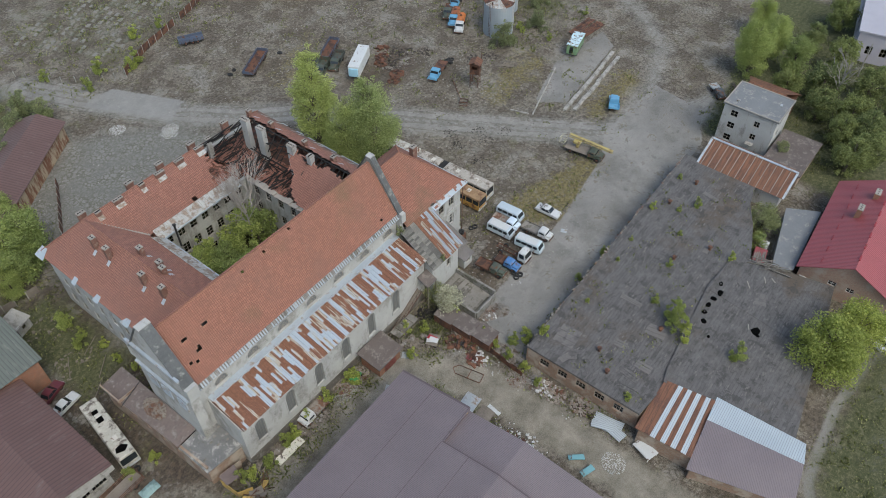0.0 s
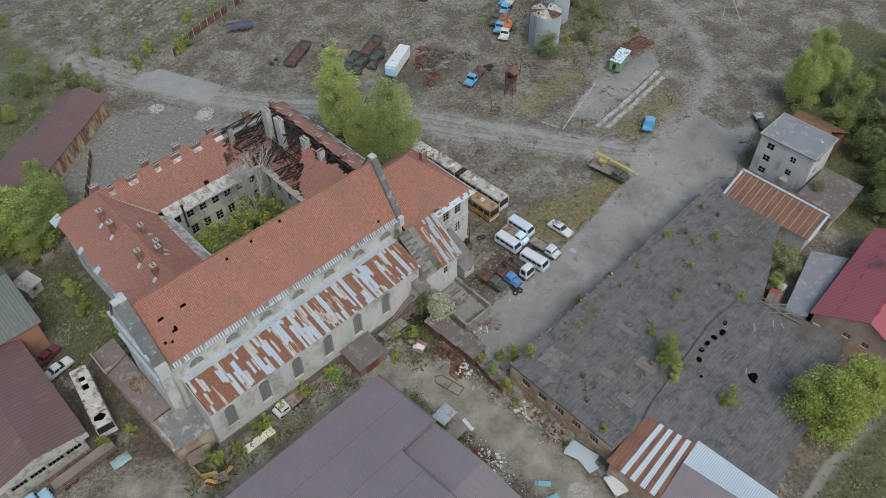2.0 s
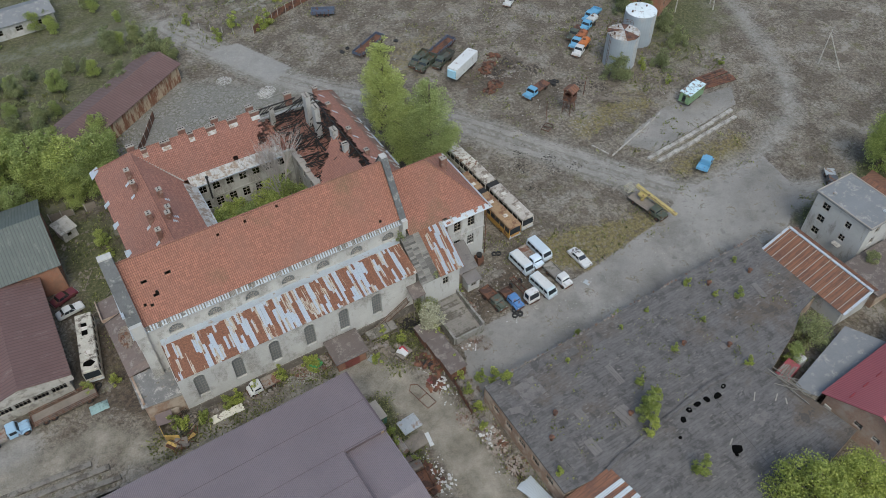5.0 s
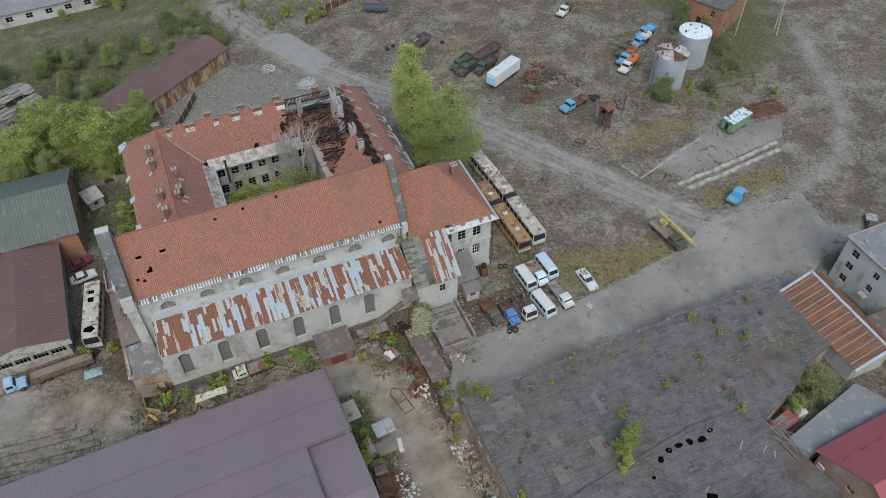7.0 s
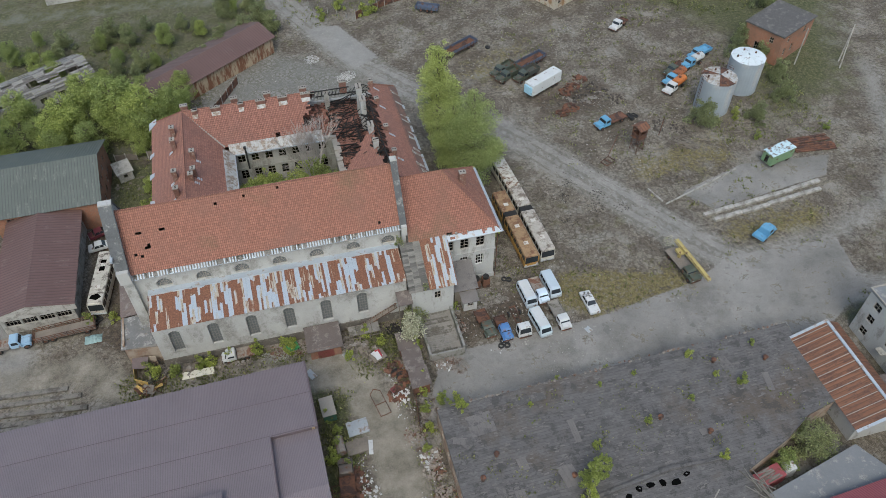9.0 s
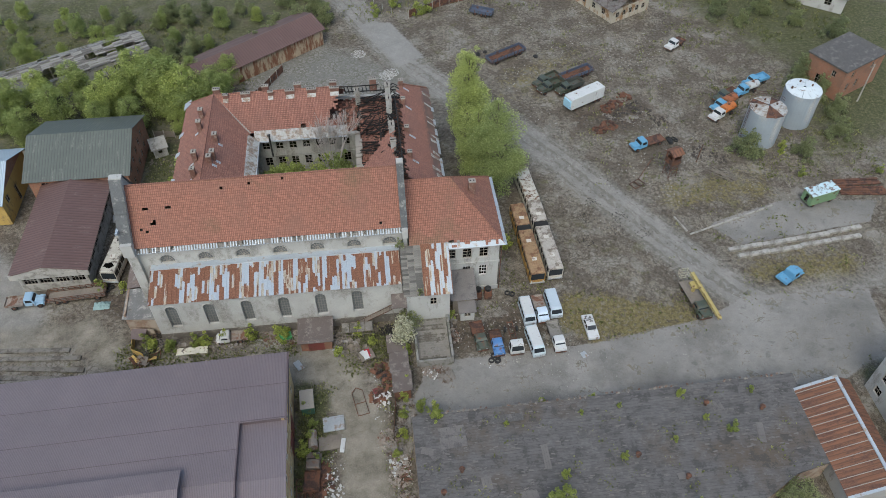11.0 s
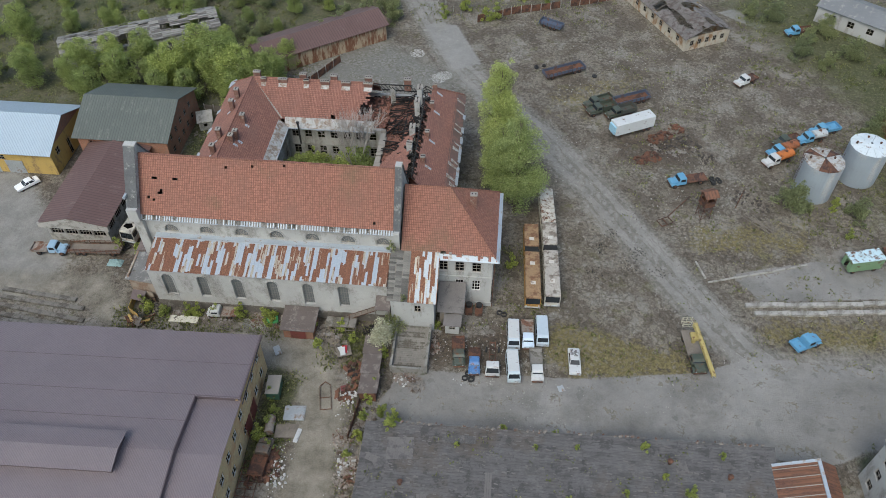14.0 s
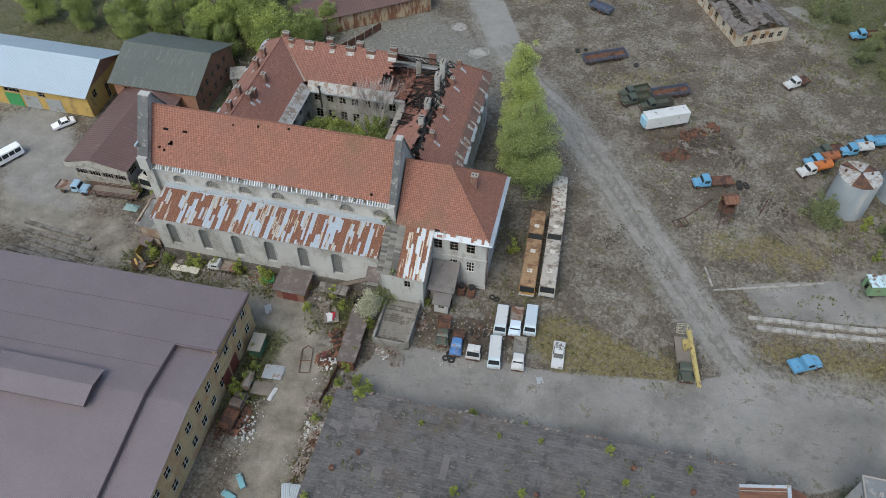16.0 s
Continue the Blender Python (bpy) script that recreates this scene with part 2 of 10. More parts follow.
def ground_mat():
    """Bare yard soil with compacted tracks, asphalt, moss, weeds and oily patches, laid out by the sheet's own masks."""
    m, b, l = blank("yard_ground")
    pos = nd(m, "NewGeometry").outputs["Position"]
    n0, n1, n2, n3 = noise_at(m, pos, 0.05, 5.0), noise_at(m, pos, 0.28, 7.0, 0.65), noise_at(m, pos, 1.5, 7.0, 0.7), noise_at(m, pos, 7.0, 5.0, 0.75)
    blend = calc(m, "ADD", calc(m, "MULTIPLY", n1, 0.55), calc(m, "MULTIPLY", n2, 0.45))
    fine = calc(m, "ADD", calc(m, "MULTIPLY", n2, 0.5), calc(m, "MULTIPLY", n3, 0.5))

    smooth = calc(m, "ADD", calc(m, "MULTIPLY", n1, 0.35), calc(m, "ADD", calc(m, "MULTIPLY", n3, 0.45), calc(m, "MULTIPLY", n2, 0.2)))

    def mask(name, soft=0.12, wild=1.6):
        a = nd(m, "Attribute")
        a.attribute_name = name
        v = calc(m, "ADD", a.outputs["Fac"], calc(m, "MULTIPLY", calc(m, "SUBTRACT", blend, 0.5), wild))
        return ramp(m, v, [(0.5 - soft, 0.0), (0.5 + soft, 1.0)])

    col = ramp(m, fine, [(0.41, (0.085, 0.072, 0.057)), (0.5, (0.168, 0.146, 0.118)), (0.59, (0.30, 0.266, 0.22))])
    n5 = noise_at(m, pos, 0.11, 6.0, 0.7)
    col = mix(m, ramp(m, n5, [(0.46, 0.0), (0.56, 0.9)]), col, ramp(m, fine, [(0.41, (0.066, 0.054, 0.042)), (0.59, (0.205, 0.174, 0.136))]))
    col = mix(m, ramp(m, n2, [(0.56, 0.0), (0.66, 0.75)]), col, ramp(m, n3, [(0.42, (0.042, 0.037, 0.03)), (0.65, (0.12, 0.105, 0.085))]))
    col = mix(m, ramp(m, n1, [(0.5, 0.0), (0.64, 0.45)]), col, ramp(m, fine, [(0.41, (0.085, 0.076, 0.05)), (0.59, (0.215, 0.194, 0.142))]))
    col = mix(m, mask("soil_dark", 0.2), col, ramp(m, fine, [(0.42, (0.040, 0.033, 0.027)), (0.59, (0.115, 0.086, 0.063))]))
    shift = nd(m, "VectorMath")
    shift.operation = "ADD"
    shift.inputs[1].default_value = (310.0, 170.0, 40.0)
    l.new(pos, shift.inputs[0])
    n6, n7 = noise_at(m, shift.outputs[0], 0.17, 8.0, 0.68), noise_at(m, shift.outputs[0], 0.33, 7.0, 0.72)
    col = mix(m, ramp(m, n6, [(0.525, 0.0), (0.545, 0.8)]), col, ramp(m, fine, [(0.41, (0.046, 0.038, 0.03)), (0.59, (0.135, 0.112, 0.086))]))
    col = mix(m, ramp(m, n6, [(0.42, 0.75), (0.445, 0.0)]), col, ramp(m, smooth, [(0.38, (0.15, 0.136, 0.116)), (0.62, (0.30, 0.278, 0.245))]))
    col = mix(m, ramp(m, n7, [(0.585, 0.0), (0.61, 0.6)]), col, ramp(m, fine, [(0.41, (0.05, 0.05, 0.022)), (0.59, (0.15, 0.142, 0.065))]))
    plate = nd(m, "TexVoronoi", Scale=1.15)
    plate.feature = "DISTANCE_TO_EDGE"
    crumble = nd(m, "TexNoise", Scale=1.1, Detail=6.0, Roughness=0.7)
    l.new(pos, crumble.inputs["Vector"])
    l.new(mix(m, 0.75, pos, crumble.outputs["Color"], "LINEAR_LIGHT"), plate.inputs["Vector"])
    gap = ramp(m, plate.outputs["Distance"], [(0.0, 0.9), (0.15, 0.0)])
    broken = ramp(m, noise_at(m, shift.outputs[0], 0.24, 5.0, 0.6), [(0.43, 0.0), (0.52, 0.9)])
    col = mix(m, calc(m, "MULTIPLY", gap, broken), col, ramp(m, fine, [(0.41, (0.05, 0.042, 0.03)), (0.59, (0.12, 0.1, 0.075))]))
    chip = ramp(m, plate.outputs["Distance"], [(0.2, 0.0), (0.3, 0.3)])
    col = mix(m, calc(m, "MULTIPLY", chip, broken), col, ramp(m, smooth, [(0.38, (0.17, 0.157, 0.138)), (0.62, (0.29, 0.27, 0.24))]))
    mossy = calc(m, "MULTIPLY", mask("moss", 0.12, 2.2), ramp(m, plate.outputs["Distance"], [(0.12, 1.0), (0.24, 0.35)]))
    col = mix(m, mossy, col, ramp(m, fine, [(0.42, (0.085, 0.07, 0.03)), (0.59, (0.21, 0.175, 0.085))]))
    col = mix(m, mask("road", 0.17, 1.0), col, ramp(m, smooth, [(0.38, (0.155, 0.146, 0.13)), (0.62, (0.30, 0.286, 0.26))]))
    col = mix(m, mask("sand", 0.2, 0.9), col, ramp(m, calc(m, "ADD", calc(m, "MULTIPLY", n1, 0.6), calc(m, "MULTIPLY", n3, 0.4)), [(0.38, (0.125, 0.11, 0.084)), (0.62, (0.29, 0.264, 0.217))]))
    vor = nd(m, "TexVoronoi", Scale=0.55)
    vor.feature = "DISTANCE_TO_EDGE"
    warp = nd(m, "TexNoise", Scale=0.6, Detail=5.0)
    l.new(pos, warp.inputs["Vector"])
    l.new(mix(m, 0.5, pos, warp.outputs["Color"], "LINEAR_LIGHT"), vor.inputs["Vector"])
    crack = ramp(m, vor.outputs["Distance"], [(0.0, 0.9), (0.022, 0.0)])
    lane = nd(m, "Attribute")
    lane.attribute_name = "lane"
    rut_at = nd(m, "CombineXYZ")
    l.new(calc(m, "ADD", calc(m, "MULTIPLY", lane.outputs["Fac"], 1.1), calc(m, "MULTIPLY", n1, 1.2)), rut_at.inputs["X"])
    l.new(calc(m, "MULTIPLY", n0, 6.0), rut_at.inputs["Y"])
    rut = noise_at(m, rut_at.outputs["Vector"], 1.0, 4.0, 0.6)
    near = ramp(m, calc(m, "MULTIPLY", lane.outputs["Fac"], 0.1), [(0.0, 0.7), (0.5, 0.6), (0.95, 0.0)])
    col = mix(m, calc(m, "MULTIPLY", near, ramp(m, rut, [(0.5, 0.0), (0.58, 0.8)])), col, ramp(m, fine, [(0.41, (0.085, 0.074, 0.06)), (0.59, (0.165, 0.147, 0.122))]))
    asp = ramp(m, calc(m, "ADD", calc(m, "MULTIPLY", n0, 0.5), calc(m, "MULTIPLY", smooth, 0.5)), [(0.38, (0.135, 0.127, 0.115)), (0.57, (0.268, 0.255, 0.235))])
    asp = mix(m, ramp(m, n5, [(0.5, 0.0), (0.6, 0.55)]), asp, ramp(m, smooth, [(0.38, (0.10, 0.094, 0.084)), (0.62, (0.2, 0.19, 0.172))]))
    asp = mix(m, ramp(m, n2, [(0.6, 0.0), (0.68, 0.6)]), asp, (0.115, 0.098, 0.07))
    worn = ramp(m, blend, [(0.565, 0.0), (0.58, 0.7)])
    asp = mix(m, worn, asp, ramp(m, fine, [(0.41, (0.085, 0.073, 0.052)), (0.59, (0.19, 0.165, 0.125))]))
    asp = mix(m, ramp(m, noise_at(m, pos, 0.42, 3.0), [(0.35, 0.5), (0.36, 0.0)]), asp, ramp(m, smooth, [(0.38, (0.105, 0.1, 0.092)), (0.62, (0.165, 0.158, 0.145))]))
    asp = mix(m, calc(m, "MULTIPLY", crack, ramp(m, n1, [(0.52, 0.0), (0.6, 0.7)])), asp, (0.075, 0.066, 0.05))
    col = mix(m, mask("asphalt", 0.08, 1.3), col, asp)
    slab = mix(m, calc(m, "MULTIPLY", gap, ramp(m, n1, [(0.42, 0.25), (0.55, 0.9)])), ramp(m, smooth, [(0.38, (0.125, 0.12, 0.108)), (0.62, (0.26, 0.25, 0.228))]), (0.085, 0.08, 0.05))
    col = mix(m, mask("cracked", 0.2), col, slab)
    col = mix(m, mask("concrete", 0.08, 0.5), col, ramp(m, smooth, [(0.38, (0.19, 0.182, 0.168)), (0.62, (0.285, 0.275, 0.255))]))
    col = mix(m, mask("grass", 0.2, 1.8), col, ramp(m, fine, [(0.41, (0.040, 0.045, 0.018)), (0.51, (0.078, 0.082, 0.038)), (0.6, (0.165, 0.152, 0.09))]))
    l.new(col, b.inputs["Base Color"])
    b.inputs["Roughness"].default_value = 0.92
    b.inputs["Specular IOR Level"].default_value = 0.25
    set_bump(m, b, fine, 1.0, 0.2)
    return m


M_GROUND = ground_mat()
M_TILE = tile_mat("orange_clay_tiles", (0.258, 0.114, 0.079), (0.18, 0.094, 0.07), 0.55)
M_TILE_OLD = tile_mat("dusty_red_clay_tiles", (0.27, 0.125, 0.092), (0.185, 0.10, 0.08))
M_PLASTER = surf("grey_white_plaster", (0.365, 0.362, 0.345), 0.9, var=0.12, stain=(0.25, 0.24, 0.22), amount=0.3, stain_scale=0.5, streak=3.0, world_space=True)
M_WHITE = surf("stained_whitewash", (0.365, 0.358, 0.338), 0.9, var=0.16, stain=(0.25, 0.24, 0.218), amount=0.42, stain_scale=0.3, streak=1.6, world_space=True)
M_COURT = surf("blotched_grey_render", (0.33, 0.325, 0.30), 0.9, var=0.15, stain=(0.22, 0.21, 0.185), amount=0.55, stain_scale=0.4, streak=3.0, world_space=True)
M_PARAPET = surf("grey_slate_cladding", (0.085, 0.088, 0.09), 0.75, var=0.35, fine=4, stain=(0.2, 0.2, 0.19), amount=0.35)
M_SHEET = sheet_mat()
M_SHEET_ANNEX = sheet_mat("patched_annex_sheet", 305.2, 0.72)
M_ZINC = surf("pale_zinc_flashing", (0.37, 0.41, 0.45), 0.5, 0.2, var=0.15, stain=(0.30, 0.24, 0.19), amount=0.25, stain_scale=0.7)
M_ZINCW = surf("flaking_tin_strip", (0.37, 0.37, 0.355), 0.6, 0.1, var=0.25, fine=3, stain=(0.24, 0.19, 0.15), amount=0.5, stain_scale=0.9)
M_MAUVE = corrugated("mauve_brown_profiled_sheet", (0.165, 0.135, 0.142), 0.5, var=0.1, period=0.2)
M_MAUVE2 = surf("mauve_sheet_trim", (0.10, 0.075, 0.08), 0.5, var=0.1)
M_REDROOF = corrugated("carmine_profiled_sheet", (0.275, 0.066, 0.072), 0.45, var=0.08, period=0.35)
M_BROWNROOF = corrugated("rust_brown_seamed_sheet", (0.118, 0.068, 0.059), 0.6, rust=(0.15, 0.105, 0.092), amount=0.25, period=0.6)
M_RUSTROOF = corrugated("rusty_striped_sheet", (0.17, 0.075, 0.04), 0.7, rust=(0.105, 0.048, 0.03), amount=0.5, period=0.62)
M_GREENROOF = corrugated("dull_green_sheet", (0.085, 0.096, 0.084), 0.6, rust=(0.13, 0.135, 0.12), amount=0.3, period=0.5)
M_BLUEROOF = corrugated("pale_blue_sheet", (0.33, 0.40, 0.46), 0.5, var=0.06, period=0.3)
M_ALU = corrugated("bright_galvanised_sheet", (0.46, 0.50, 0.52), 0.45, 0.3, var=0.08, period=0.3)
M_FELT = tar_mat()
M_FELT2 = surf("grey_felt_patch", (0.135, 0.122, 0.116), 0.9, var=0.25, stain=(0.085, 0.08, 0.076), amount=0.4, rand=0.3)
M_GREYROOF = surf("grey_felt_roof", (0.155, 0.16, 0.165), 0.8, var=0.15, stain=(0.24, 0.235, 0.22), amount=0.25)
M_YELLOWBRICK = brick_mat("yellow_ochre_brick", (0.47, 0.34, 0.17), (0.54, 0.40, 0.22), (0.42, 0.34, 0.22), (0.36, 0.21, 0.11))
M_REDBRICK = brick_mat("red_brown_brick", (0.27, 0.105, 0.06), (0.34, 0.15, 0.085), (0.25, 0.18, 0.13), (0.19, 0.105, 0.07))
M_DULLBRICK = brick_mat("dull_brown_brick", (0.25, 0.155, 0.105), (0.30, 0.19, 0.13), (0.24, 0.20, 0.16), (0.36, 0.31, 0.25))
M_PINKBRICK = brick_mat("pale_pink_brick", (0.32, 0.2, 0.15), (0.38, 0.25, 0.19), (0.33, 0.27, 0.22), (0.36, 0.31, 0.26))
M_OCHRE = surf("ochre_wall_paint", (0.42, 0.285, 0.085), 0.9, var=0.12, stain=(0.27, 0.18, 0.075), amount=0.35, streak=2)
M_CHIMNEY = surf("chimney_brick", (0.165, 0.085, 0.064), 0.9, var=0.3, stain=(0.25, 0.18, 0.145), amount=0.3, stain_scale=2)
M_CHIMCAP = surf("chimney_cap_plaster", (0.27, 0.245, 0.215), 0.9, var=0.2)
M_CONCRETE = surf("weathered_concrete", (0.32, 0.305, 0.275), 0.9, var=0.2, stain=(0.2, 0.185, 0.16), amount=0.45)
M_CHAR = surf("charred_timber", (0.016, 0.014, 0.013), 0.85, var=0.5, bump=0.6)
M_ASH = surf("fire_debris", (0.085, 0.05, 0.04), 0.95, var=0.5, fine=3, stain=(0.2, 0.085, 0.055), amount=0.5, stain_scale=0.9, bump=1.0)
M_BROWNFELT = surf("brown_weathered_felt", (0.105, 0.085, 0.076), 0.9, var=0.25, stain=(0.17, 0.145, 0.13), amount=0.35, world_space=True)
M_DAMP = surf("damp_mossy_concrete", (0.21, 0.2, 0.182), 0.92, var=0.2, stain=(0.12, 0.115, 0.09), amount=0.45, world_space=True)
M_WOOD = surf("grey_weathered_wood", (0.17, 0.145, 0.12), 0.9, var=0.35, fine=4)
M_SLATE = surf("grey_lapped_boards", (0.19, 0.175, 0.155), 0.9, var=0.3, fine=3, stain=(0.1, 0.09, 0.07), amount=0.4, rand=0.3)
M_LAPPED = surf("weathered_lapped_board", (0.2, 0.188, 0.168), 0.9, var=0.35, fine=3, rand=0.65)
M_GLASS = glass_mat("dusty_window_glass")
M_PANE = surf("dusty_leaded_pane", (0.105, 0.11, 0.11), 0.35, var=0.35, big=1.2, fine=9.0, bump=0.1)
M_LATTICE = surf("grey_window_lattice", (0.2, 0.195, 0.18), 0.8, var=0.25)
# Near-black without gloss: paints the shade inside holes and flues.
M_HOLESHADE = surf("painted_hole_shade", (0.004, 0.004, 0.004), 1.0, var=0.3, bump=0)
M_HOLESHADE.node_tree.nodes["Principled BSDF"].inputs["Specular IOR Level"].default_value = 0.0
M_FRAME = surf("peeling_window_frame", (0.30, 0.27, 0.23), 0.8, var=0.3)
M_FRAMEW = surf("white_window_frame", (0.6, 0.59, 0.56), 0.7, var=0.15)
M_IRON = surf("black_iron", (0.03, 0.03, 0.03), 0.6, 0.3, var=0.3)
M_RUST = surf("rusted_steel", (0.13, 0.058, 0.034), 0.9, var=0.4, fine=5, stain=(0.055, 0.03, 0.022), amount=0.5)
M_TIN = surf("dull_tin", (0.36, 0.38, 0.39), 0.5, 0.4, var=0.2, stain=(0.22, 0.15, 0.1), amount=0.25)
M_SILVER = surf("silver_tank_paint", (0.31, 0.35, 0.385), 0.45, 0.25, var=0.1, stain=(0.36, 0.36, 0.35), amount=0.35, stain_scale=0.4, streak=5)
M_BARK = surf("bark", (0.11, 0.09, 0.07), 0.95, var=0.35, fine=8)
M_BIRCH = surf("pale_bark", (0.36, 0.33, 0.3), 0.9, var=0.3, fine=6)
M_LEAF = leaf_mat("fresh_spring_leaves", (0.30, 0.36, 0.115), (0.46, 0.52, 0.21))
M_LEAFP = leaf_mat("pale_poplar_leaves", (0.36, 0.42, 0.15), (0.56, 0.62, 0.27))
M_LEAF2 = leaf_mat("yellow_green_leaves", (0.29, 0.34, 0.085), (0.45, 0.49, 0.15))
M_LEAF3 = leaf_mat("grey_green_leaves", (0.23, 0.26, 0.13), (0.38, 0.40, 0.22))
M_LEAF4 = leaf_mat("deep_green_leaves", (0.19, 0.225, 0.085), (0.33, 0.365, 0.155))
M_BLOOM = leaf_mat("white_blossom", (0.42, 0.42, 0.34), (0.66, 0.66, 0.58))
M_RUBBER = surf("tyre_rubber", (0.022, 0.022, 0.022), 0.85, var=0.2)
M_SALVAGE = surf("mixed_rubble", (0.24, 0.21, 0.18), 0.95, var=0.4, fine=3, stain=(0.14, 0.07, 0.045), amount=0.45)
PAINTS = {}


def paint(name, c, rust=0.2, rough=0.45):
    if name not in PAINTS:
        PAINTS[name] = surf(name + "_paint", c, rough, var=0.1, stain=(0.13, 0.065, 0.038), amount=rust, stain_scale=1.2, bump=0.1)
    return PAINTS[name]


# ---- mesh helpers ----
def box(bm, x0, x1, y0, y1, z0, z1, m=None):
    vs = [bm.verts.new(Vector(p) if m is None else m @ Vector(p)) for p in
          ((x0, y0, z0), (x1, y0, z0), (x1, y1, z0), (x0, y1, z0), (x0, y0, z1), (x1, y0, z1), (x1, y1, z1), (x0, y1, z1))]
    for f in ((3, 2, 1, 0), (4, 5, 6, 7), (0, 1, 5, 4), (1, 2, 6, 5), (2, 3, 7, 6), (3, 0, 4, 7)):
        bm.faces.new([vs[i] for i in f])
    return vs


def bevelled(bm, *a, r=0.08, seg=2):
    b = bmesh.new()
    box(b, *a)
    bmesh.ops.bevel(b, geom=list(b.edges), offset=r, segments=seg, affect="EDGES", profile=0.6)
    join(bm, b)


def join(bm, b):
    t = bpy.data.meshes.new("t")
    b.to_mesh(t)
    b.free()
    bm.from_mesh(t)
    bpy.data.meshes.remove(t)


def prism(bm, pts, z0, z1, m=None):
    """A flat polygon (counter-clockwise) drawn up from z0 to z1, or along m's z."""
    m = m or Matrix()
    lo, hi = [bm.verts.new(m @ Vector((x, y, z0))) for x, y in pts], [bm.verts.new(m @ Vector((x, y, z1))) for x, y in pts]
    bm.faces.new(lo[::-1])
    bm.faces.new(hi)
    n = len(pts)
    for i in range(n):
        bm.faces.new([lo[i], lo[(i + 1) % n], hi[(i + 1) % n], hi[i]])


def bar(bm, a, b, r, r2=None, n=4):
    """A bar from a to b, square by default, round with more sides."""
    a, b = Vector(a), Vector(b)
    q = (b - a).to_track_quat("Z", "Y")
    rings = []
    for p, rr in ((a, r), (b, r if r2 is None else r2)):
        rings.append([bm.verts.new(p + q @ Vector((rr * math.cos((i + 0.5) * 2 * math.pi / n), rr * math.sin((i + 0.5) * 2 * math.pi / n), 0))) for i in range(n)])
    for i in range(n):
        bm.faces.new([rings[0][i], rings[0][(i + 1) % n], rings[1][(i + 1) % n], rings[1][i]])
    bm.faces.new(rings[0][::-1])
    bm.faces.new(rings[1])


def profile(bm, pts, w, taper=None):
    """A side outline in (y, z) drawn out to the width w along x; taper gives a width factor per point."""
    t = taper or [1.0] * len(pts)
    a = [bm.verts.new((-w / 2 * k, y, z)) for (y, z), k in zip(pts, t)]
    b = [bm.verts.new((w / 2 * k, y, z)) for (y, z), k in zip(pts, t)]
    n = len(pts)
    bm.faces.new(a)
    bm.faces.new(b[::-1])
    for i in range(n):
        bm.faces.new([a[(i + 1) % n], a[i], b[i], b[(i + 1) % n]])


def box_uv(me):
    """Metre-scale UVs by each face's main direction."""
    uv = me.uv_layers.new(name="UVMap")
    for p in me.polygons:
        n = p.normal
        for li in p.loop_indices:
            c = me.vertices[me.loops[li].vertex_index].co
            uv.data[li].uv = (c.x, c.y) if abs(n.z) > 0.7 else ((c.x, c.z) if abs(n.y) > abs(n.x) else (c.y, c.z))


def to_mesh(name, bm, material, uv=True, smooth=False):
    bm.normal_update()
    me = bpy.data.meshes.new(name)
    bm.to_mesh(me)
    bm.free()
    me.materials.append(material)
    if uv and not me.uv_layers:
        box_uv(me)
    if smooth:
        me.polygons.foreach_set("use_smooth", [True] * len(me.polygons))
    return me


def part(name, bm, material, parent, label="", m=None, smooth=False):
    ob = new(name, bm if isinstance(bm, bpy.types.Mesh) else to_mesh(name, bm, material, smooth=smooth))
    ob.parent = parent
    if m is not None:
        ob.matrix_basis = m
    if label:
        ob["label"] = label
    return ob


def thing(name, label, category, m=None, group="", kind=""):
    ob = new(name)
    ob.empty_display_size = 0.3
    if m is not None:
        ob.matrix_basis = m
    return tagged(ob, label, category, group, kind)


def solo(name, bm, material, label, category, kind="", group="", m=None):
    ob = new(name, to_mesh(name, bm, material))
    if m is not None:
        ob.matrix_basis = m
    return tagged(ob, label, category, group, kind)


def rnd(a, b):
    return random.uniform(a, b)


def wall(bm, a, b, z0, z1, t, holes=(), skip=0.0):
    """A wall from a to b (thickness to the left of that way), with holes (u0, u1, low, high) right through it; skip leaves room for a wall it butts against."""
    a, b = Vector((*a, 0)), Vector((*b, 0))
    e = (b - a).normalized()
    n = Vector((-e.y, e.x, 0))
    L = (b - a).length
    m = Matrix((( e.x, n.x, 0, a.x), (e.y, n.y, 0, a.y), (0, 0, 1, 0), (0, 0, 0, 1)))
    cuts = sorted({skip, L, *(min(max(h[i], 0), L) for h in holes for i in (0, 1))})
    for u0, u1 in zip(cuts, cuts[1:]):
        z = z0
        for h in sorted((h for h in holes if h[0] <= u0 + 1e-4 and h[1] >= u1 - 1e-4), key=lambda h: h[2]):
            if h[2] > z:
                box(bm, u0, u1, 0, t, z, h[2], m)
            z = h[3]
        if z < z1:
            box(bm, u0, u1, 0, t, z, z1, m)
    return m


